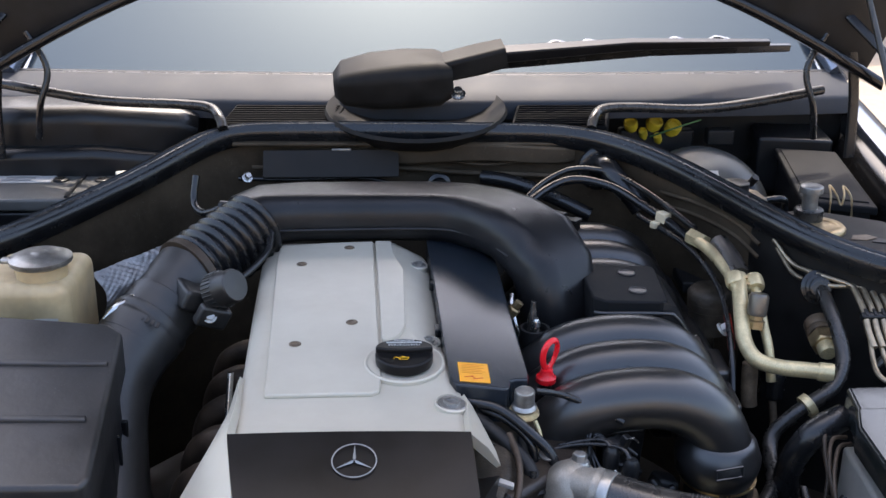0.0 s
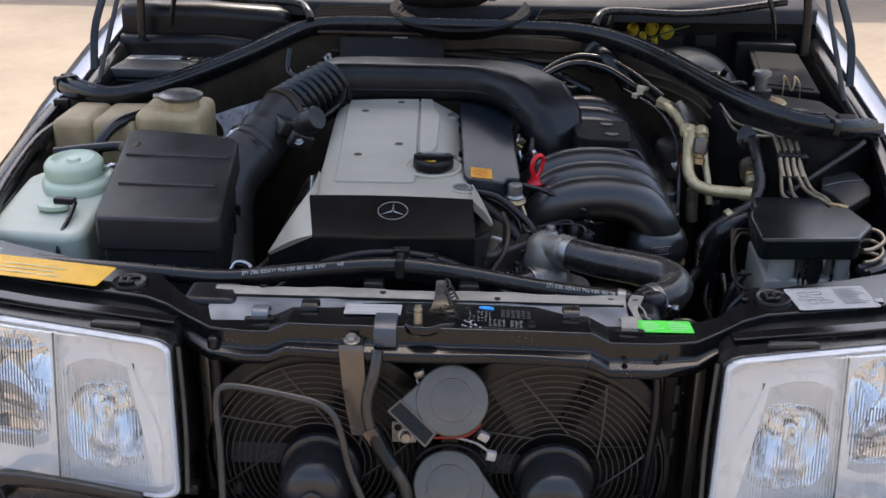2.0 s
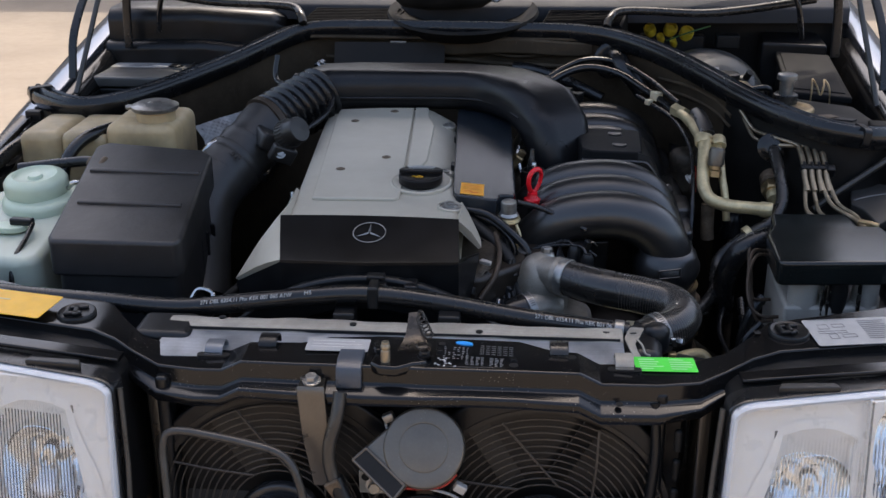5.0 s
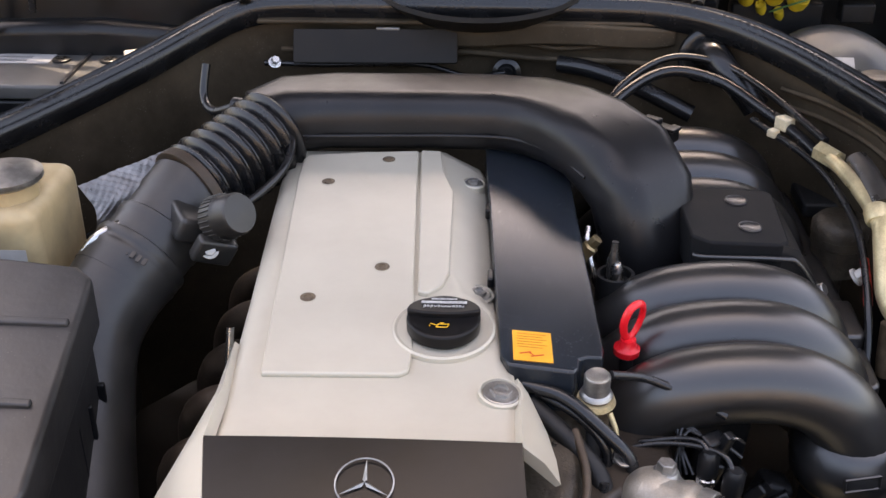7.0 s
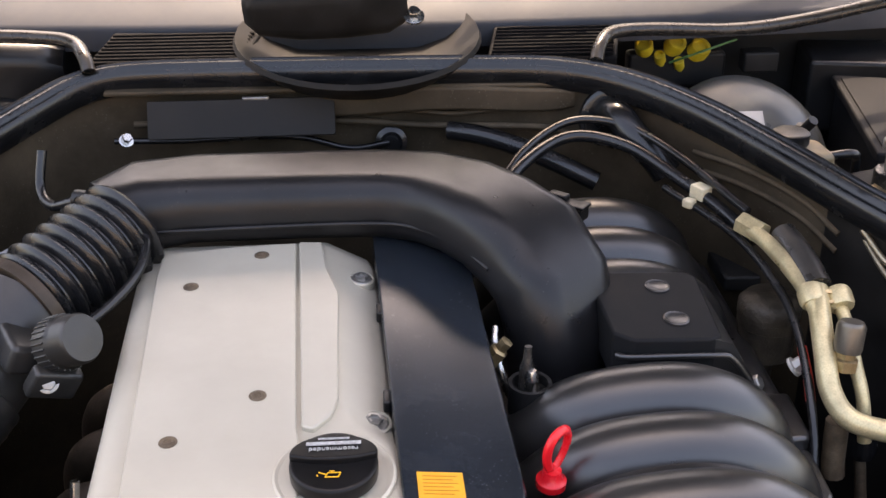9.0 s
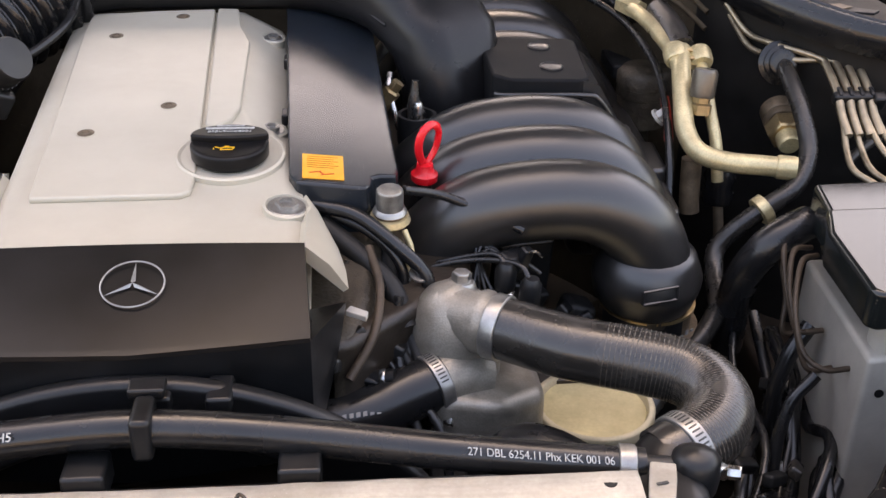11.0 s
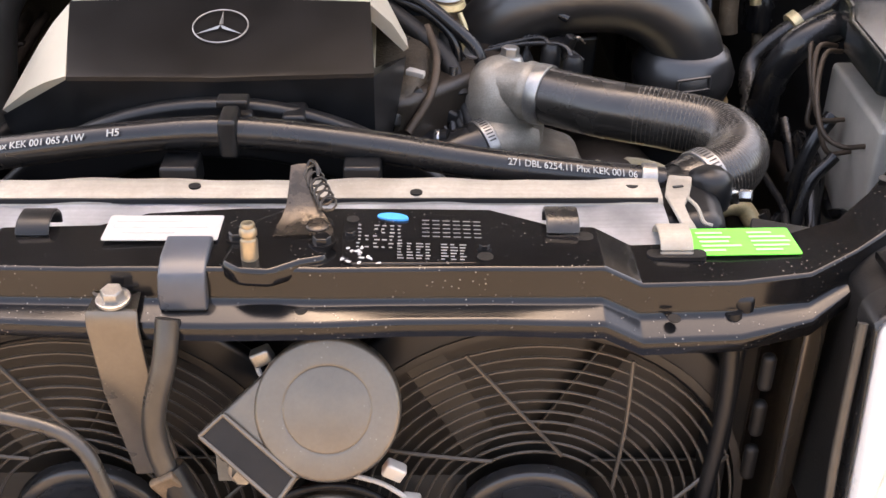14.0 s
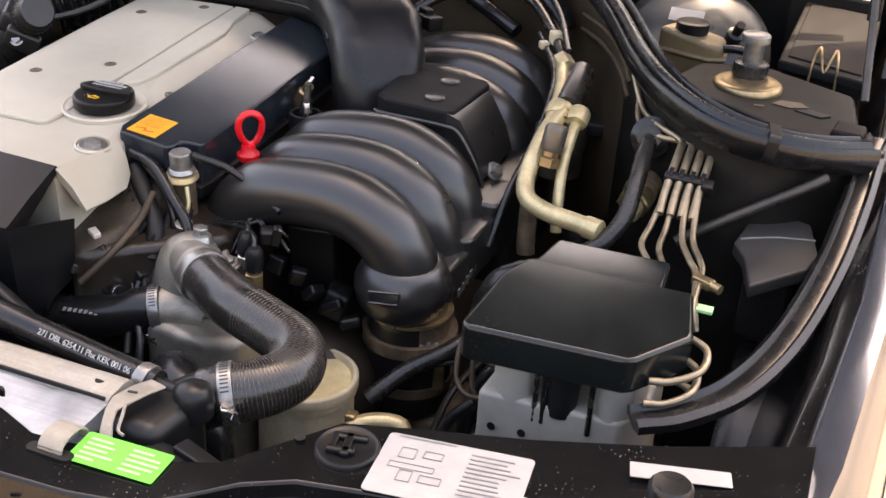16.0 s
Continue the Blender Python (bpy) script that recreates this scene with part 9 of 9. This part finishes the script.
coil = [Vector((-0.0095, 0.764, 0.709)) + Vector((0.0125, -0.022, -0.014)) * (k / 48) + Vector((0.87, 0.5, 0)) * 0.0062 * math.cos(k * 0.72) + Vector((-0.2, 0.4, 0.85)) * 0.0062 * math.sin(k * 0.72) for k in range(49)]
part("spring", tube(coil, 0.0010, 6, 1), "smear", lk, "dark coil spring")
part("spring_hook", tube([(-0.013, 0.766, 0.712), (-0.010, 0.768, 0.716), (-0.006, 0.765, 0.714), (-0.005, 0.760, 0.709)], 0.0012, 6), "smear", lk)
for x, y in ((0.0, 0.712), (-0.054, 0.718)):
    part("lock_bolt", hexbolt((x, y, 0.686), 0.006, 0.005), "black_paint", lk)
# pressed information plate
ip = thing("data_plate", (0.06, 0.72, 0.68), "black pressed data plate with worn white print", "plate")
part("plate", prism([(0.013, 0.700), (0.020, 0.691), (0.106, 0.696), (0.112, 0.704), (0.109, 0.750), (0.102, 0.757), (0.018, 0.757), (0.011, 0.750)], 0.676, lambda x, y: 0.6838 - 0.03 * x * 1.2, 0.0012), "black_paint", ip)
zi = lambda x: 0.6841 - 0.036 * x
pr = random.Random(9)
for r in range(7):
    for c in range(6):
        if pr.random() < 0.86:
            x = 0.022 + 0.0052 * c + pr.uniform(-0.0006, 0.0006)
            part("print_bar", patch((x, 0.738 - 0.0046 * r, zi(x)), (1, 0, -0.036), (0, 1, 0), rect(pr.uniform(0.0015, 0.0035), 0.0013), 0.0002), "ink_grey", ip)
for r in range(5):
    for c in range(6):
        x = 0.064 + 0.0068 * c
        part("print_bar", patch((x, 0.747 - 0.0052 * r, zi(x)), (1, 0, -0.036), (0, 1, 0), rect(0.0048, 0.0007), 0.0002), "ink_grey", ip)
for r in range(6):
    for c in range(7):
        x = 0.048 + 0.0060 * c + (0.004 if c > 3 else 0)
        part("print_bar", patch((x, 0.716 - 0.0036 * r, zi(x)), (1, 0, -0.036), (0, 1, 0), rect(pr.uniform(0.0022, 0.0048), 0.0012), 0.0002), "ink_grey", ip)
smear = random.Random(3)
for k in range(16):
    x, y = 0.020 + smear.gauss(0.005, 0.006), 0.702 + smear.gauss(0, 0.006)
    part("paint_smear", patch((x, max(0.692, y), zi(x)), (math.cos(k), math.sin(k), 0), (-math.sin(k), math.cos(k), 0), [(0.0007 * (1 + smear.random()) * math.cos(t), 0.0022 * (0.4 + smear.random()) * math.sin(t)) for t in np.linspace(0, 2 * math.pi, 7, endpoint=False)], 0.0003), "print_white", ip, "worn white smear" if k == 0 else "")
for x, y, r in ((0.018, 0.746, 0.0042), (0.104, 0.703, 0.0052)):
    part("hole", lathe([(r, 0), (r, 0.0006), (0, 0.0007)], (x, y, zi(x)), (0, 0, 1), 18), "matt_black", ip)
part("screw", hexbolt((0.104, 0.714, zi(0.104)), 0.0034, 0.003), "black_paint", ip)
part("screw", hexbolt((0.017, 0.726, zi(0.017)), 0.0034, 0.003), "black_paint", ip)
single("blue_dot", prism([(0.0445 + 0.0105 * math.cos(t), 0.7495 + (0.0055 if math.sin(t) > 0 else 0.0035) * math.sin(t) - 0.0015 * math.cos(t)) for t in np.linspace(0, 2 * math.pi, 24, endpoint=False)], 0.6818, 0.6836, 0.0003), "blue_dot", "bright blue paint dot on the data plate", "paint mark")
for x, y, z in ((-0.012, 0.6785, 0.6560), (0.226, 0.6870, 0.6430), (0.40, 0.812, 0.679)):
    part("hole", lathe([(0.0042, 0), (0.0042, 0.0008), (0, 0.0009)], (x, y, z), (0, -0.1, 1), 18), "matt_black", support, "small dark hole")


def buffer(s):
    th_ = thing("bonnet_buffer", (s * 0.672, 0.828, 0.69), "rubber bonnet buffer on a threaded foot", "buffer", "pair of buffers")
    part("foot", lathe([(0.020, -0.004), (0.020, 0.004), (0.012, 0.006), (0.012, 0.016)], (s * 0.672, 0.828, 0.692), (0, 0, 1), 24), "rust_brown", th_)
    part("pad", lathe([(0.014, 0.014), (0.0155, 0.016), (0.0155, 0.027), (0.013, 0.030), (0.007, 0.029), (0, 0.029)], (s * 0.672, 0.828, 0.692), (0, 0, 1), 24), "rubber", th_)
    return th_


buffer(1)
buffer(-1)

# ---- in front of the radiator: strip, rods, horn bracket ----
stp = thing("support_strip", (-0.125, 0.66, 0.50), "warm grey metal support strip with a bolt", "bracket")
part("strip", loft([sect(p, t, (0, 1, 0.2) if k > 0 else (0, 0.2, 1), 0.032, 0.0035, 0.001, 1) for k, (p, t) in enumerate((((-0.128, 0.690, 0.662), (0, -1, 0)), ((-0.128, 0.671, 0.660), (0, -1, -0.5)), ((-0.127, 0.666, 0.652), (0.02, -0.1, -1)), ((-0.124, 0.668, 0.60), (0.05, 0.1, -1)), ((-0.114, 0.672, 0.53), (0.1, 0.1, -1))))]), "warm_metal", stp, sharp=40)
part("bolt", hexbolt((-0.128, 0.680, 0.664), 0.0075, 0.008, (0, -0.1, 1)), "bolt_grey", stp)
part("drip", box((-0.133, 0.690, 0.666), (0.002, 0.008, 0.002), 0.0005, 1, (0, 0, -25)), "white_label", stp)
rods = thing("cooler_pipe", (-0.2, 0.63, 0.42), "bent black cooler pipe loop before the fan", "pipe")
part("pipe", tube([(-0.292, 0.612, 0.47), (-0.297, 0.635, 0.53), (-0.303, 0.655, 0.585), (-0.290, 0.660, 0.602), (-0.24, 0.655, 0.600), (-0.175, 0.645, 0.592), (-0.150, 0.638, 0.580), (-0.138, 0.630, 0.555), (-0.125, 0.620, 0.505), (-0.098, 0.605, 0.445), (-0.082, 0.600, 0.427), (-0.05, 0.598, 0.424), (0.08, 0.598, 0.424), (0.25, 0.600, 0.424)], 0.0050, 12, 7), "pipe_grey", rods)
part("pipe", tube([(-0.292, 0.612, 0.47), (-0.290, 0.602, 0.445), (-0.275, 0.598, 0.434), (-0.22, 0.598, 0.428), (-0.10, 0.598, 0.426)], 0.0050, 12, 6), "pipe_grey", rods)
r2 = thing("aircon_line", (-0.08, 0.65, 0.45), "dark curved metal line beside the horns", "pipe")
part("line", tube([(-0.094, 0.672, 0.655), (-0.097, 0.660, 0.630), (-0.105, 0.652, 0.600), (-0.106, 0.648, 0.575), (-0.098, 0.643, 0.548), (-0.080, 0.637, 0.520), (-0.058, 0.630, 0.485), (-0.052, 0.627, 0.46)], 0.0078, 14, 7), "pipe_grey", r2)
part("sleeve", tube([(-0.100, 0.646, 0.556), (-0.088, 0.640, 0.530), (-0.072, 0.634, 0.505)], 0.0105, 14), "black_plastic", r2)
part("bracket", box((-0.092, 0.640, 0.535), (0.018, 0.006, 0.05), 0.002, 2, (10, -28, 0)), "rust_brown", r2)
part("stay", rod((-0.07, 0.625, 0.47), (-0.088, 0.61, 0.455), 0.006), "black_plastic", r2)
hb = thing("horn_bracket", (-0.06, 0.655, 0.52), "cream metal horn bracket with a bolt", "bracket")
part("plate", prism([(-0.076, 0.674), (-0.044, 0.674), (-0.044, 0.678), (-0.076, 0.678)], 0.518, 0.548, 0.001), "rail_cream", hb)
part("bolt", hexbolt((-0.058, 0.674, 0.529), 0.0075, 0.010, (0.1, -1, 0.15)), "bolt_grey", hb)
part("hole", lathe([(0.005, 0), (0.005, 0.0006), (0, 0.0007)], (-0.068, 0.6735, 0.541), (0, -1, 0), 16), "matt_black", hb)
part("arm", box((-0.02, 0.690, 0.540), (0.10, 0.004, 0.022), 0.001), "rust_brown", hb)
part("arm", box((0.0, 0.694, 0.565), (0.02, 0.006, 0.05), 0.001), "rust_brown", hb)
part("arm", box((0.0, 0.690, 0.50), (0.02, 0.006, 0.06), 0.001), "rust_brown", hb)
part("ring", tube([(0.002 + 0.051 * math.cos(a), 0.662, 0.474 + 0.051 * math.sin(a)) for a in np.linspace(radians(20), radians(200), 21)], 0.003, 8, 1), "gloss_black", hb)
hw = thing("horn_wires", (0.02, 0.64, 0.53), "red horn wires with white plugs", "cable")
part("red_wire", tube([(-0.040, 0.668, 0.531), (0.0, 0.664, 0.535), (0.025, 0.662, 0.541), (0.040, 0.664, 0.556)], 0.0026, 8), "wire_red", hw)
part("pale_wire", tube([(0.010, 0.663, 0.535), (0.035, 0.658, 0.531), (0.052, 0.656, 0.520)], 0.0018, 8), "white_label", hw)
part("plug", box((0.045, 0.660, 0.540), (0.015, 0.010, 0.011), 0.002, 2, (0, 30, 0)), "alu_grey", hw)
part("plug", box((0.056, 0.656, 0.514), (0.013, 0.010, 0.013), 0.002, 2, (0, 10, 0)), "alu_grey", hw)
part("plug", box((-0.040, 0.684, 0.617), (0.014, 0.010, 0.011), 0.002, 2, (0, -25, 0)), "bolt_grey", hw)
part("plug_wire", tube([(-0.044, 0.684, 0.612), (-0.042, 0.682, 0.604), (-0.036, 0.680, 0.598)], 0.0018, 6), "white_label", hw)
for x, z in ((-0.315, 0.605), (0.262, 0.580), (-0.06, 0.618), (0.262, 0.40), (-0.30, 0.40)):
    part("panel_bolt", lathe([(0.009, 0), (0.009, 0.006), (0.007, 0.009), (0, 0.009)], (x, 0.731, z), (0, -1, 0.1), 20), "rust_brown", sh)
# shroud lip arching over the fans
for x0 in (-0.173, 0.138):
    part("lip", tube([(x0 + 0.165 * math.cos(a), 0.712, 0.470 + 0.160 * math.sin(a)) for a in np.linspace(radians(35), radians(145), 17)], 0.008, 10, 1, shape=rounded(0.03, 0.012, 0.004, 2), up=(0, 1, 0)), "black_plastic", sh)
for z in (0.62, 0.58, 0.54):
    part("vent_slot", box((0.298, 0.700, z - 0.03), (0.010, 0.01, 0.03), 0.004), "matt_black", sh)
part("side_guard", tube([(0.268, 0.700, 0.64), (0.272, 0.695, 0.56), (0.262, 0.69, 0.44)], 0.006, 10), "black_plastic", sh)


# ---- lamp wipers ----
def lamp_wiper(s):
    th_ = thing("lamp_wiper", (s * 0.575, 0.60, 0.44), "black headlamp wiper arm with a slim blade", "wiper", "pair of lamp wipers")
    part("hub", lathe([(0.012, 0), (0.013, 0.02), (0.010, 0.032), (0, 0.033)], (s * 0.590, 0.635, 0.455), (0, -1, 0.1), 20), "black_plastic", th_)
    run = ((0.625, 0.594, 0.460, 0.026, 0.020, -0.45), (0.602, 0.594, 0.474, 0.025, 0.020, -0.75), (0.582, 0.594, 0.492, 0.022, 0.018, -0.55), (0.566, 0.593, 0.498, 0.018, 0.016, -0.1), (0.540, 0.592, 0.498, 0.015, 0.014, 0.05), (0.479, 0.590, 0.491, 0.014, 0.013, 0.10), (0.420, 0.586, 0.484, 0.012, 0.012, 0.10), (0.388, 0.584, 0.480, 0.011, 0.011, 0.10))
    part("arm", loft([sect((s * x, y, z), (-s, 0, -dz), (0, -1, 0), w, h, 0.004) for x, y, z, w, h, dz in run]), "grey_plastic", th_)
    part("blade", tube([(s * 0.552, 0.594, 0.489), (s * 0.479, 0.592, 0.482), (s * 0.392, 0.587, 0.472)], 0.0042, 8), "rubber", th_)
    part("nut", hexbolt((s * 0.584, 0.596, 0.463), 0.008, 0.010, (0, -1, 0.2)), "grey_plastic", th_)
    return th_


lamp_wiper(-1)
lamp_wiper(1)
for s in (-1, 1):
    # bright trim step on the bumper, and rails over the lamps
    tr = thing("bumper_trim", (s * 0.6, 0.58, 0.43), "black bumper filler with a bright edge", "trim", "bumper trims")
    pts = [(s * 0.325, 0.583, 0.4105), (s * 0.345, 0.560, 0.4120), (s * 0.365, 0.556, 0.4123), (s * 0.50, 0.572, 0.4128), (s * 0.65, 0.604, 0.4135), (s * 0.80, 0.662, 0.4145)]
    part("bright_edge", tube(pts, 0.0028, 8, 6), "chrome", tr, "bright metal edge")
    part("filler", prism(([(p[0], p[1] + 0.004) for p in pts] + [(s * 0.80, 0.72), (s * 0.60, 0.64), (s * 0.36, 0.61)])[::s], 0.398, 0.4140, 0.001), "gloss_black", tr)
    lr = thing("lamp_rail", (s * 0.55, 0.70, 0.66), "dark lamp rail under the support bar", "rail", "lamp rails")
    part("rail", tube([(s * 0.365, 0.714, 0.668), (s * 0.45, 0.718, 0.676), (s * 0.56, 0.731, 0.682), (s * 0.68, 0.760, 0.688), (s * 0.77, 0.798, 0.694)], 0.009, 10, 6, shape=rounded(0.022, 0.006, 0.002, 2), up=(0, 0, 1)), "black_paint", lr)
    part("tab", prism([(s * 0.40, 0.678), (s * 0.47, 0.684), (s * 0.465, 0.694), (s * 0.405, 0.690)][::s], 0.668, 0.677, 0.002), "grey_plastic", lr)
    part("tab", prism([(s * 0.60, 0.702), (s * 0.66, 0.712), (s * 0.655, 0.722), (s * 0.60, 0.712)][::s], 0.676, 0.686, 0.002), "grey_plastic", lr)
    part("side_clip", box((s * 0.338, 0.63, 0.466), (0.024, 0.02, 0.014), 0.003), "black_plastic", lr)
    part("edge_bar", tube([(s * 0.329 - 0.006, 0.604, 0.475), (s * 0.334 - 0.006, 0.635, 0.56), (s * 0.344 - 0.006, 0.664, 0.655)], 0.0035, 8), "pipe_grey", lr)


# ---- number plate ----
def number_plate():
    th_ = thing("number_plate", (-0.003, 0.458, 0.235), "white embossed metal number plate with black print", "number plate")
    o, u, v = Vector((-0.156, 0.4535, 0.236)), Vector((1, 0.008, 0)), Vector((0, 0.02, 1))
    part("sheet", patch(o, u, v, [(a + 0.1525, b + 0.076) for a, b in rounded(0.305, 0.152, 0.010, 5)], 0.0012), "plate_white", th_)
    part("rim", tube([o + u.normalized() * (a + 0.1525) + v.normalized() * (b + 0.076) + Vector((0, -0.0015, 0)) for a, b in (rounded(0.301, 0.148, 0.009, 5) + [rounded(0.301, 0.148, 0.009, 5)[0]])], 0.0010, 6, 1), "plate_white", th_)
    words("state_name", "TEXAS", 0.034, o + Vector((0.155, -0.0020, 0.1315)), u, v, "ink", th_, squeeze=1.12)
    for k in range(7):
        x = 0.020 + 0.0385 * k
        w = 0.029 if k != 3 else 0.008
        part("number_bar", patch(o + Vector((x + (0.010 if k == 3 else 0), -0.0014, 0.035)), u, v, rect(w, 0.070 if k != 3 else 0.010), 0.0006), "ink", th_)
    for x in (0.064, 0.244):
        part("screw", lathe([(0.0075, 0), (0.0075, 0.004), (0.005, 0.006), (0, 0.006)], o + Vector((x, -0.001, 0.138)), (0, -1, 0.1), 8), "gloss_black", th_)
    c = o + u.normalized() * 0.034 + v.normalized() * 0.130 + Vector((0, -0.0016, 0))
    star = None
    for k in range(5):
        a0 = radians(90 + 72 * k)
        tip = u.normalized() * math.cos(a0) * 0.014 + v.normalized() * math.sin(a0) * 0.014
        for sg in (-1, 1):
            a1 = a0 + sg * radians(36)
            side = u.normalized() * math.cos(a1) * 0.0056 + v.normalized() * math.sin(a1) * 0.0056
            e = tube([c + tip, c + side], 0.0006, 6)
            if sg == 1:
                e2 = bmesh.new()
                vs = [e2.verts.new(c + q) for q in (Vector((0, 0, 0)), tip, side)]
                e2.faces.new(vs)
                e = join(e, e2)
            star = e if star is None else join(star, e)
    part("star_mark", star, "ink", th_, "black star outline")
    return th_


number_plate()
for s in (-1, 1):
    part("plate_recess", box((s * 0.170, 0.470, 0.32), (0.010, 0.012, 0.11), 0.003, 2, (0, s * 8, 0)), "bumper_plastic", bpy.data.objects["front_bumper"])
    part("joint", box((s * 0.300, 0.4835, 0.33), (0.0022, 0.012, 0.115), 0.0006), "matt_black", bpy.data.objects["front_bumper"], "dark panel joint")
part("joint", box((0, 0.4655, 0.3905), (0.60, 0.006, 0.002), 0.0005), "matt_black", bpy.data.objects["front_bumper"])
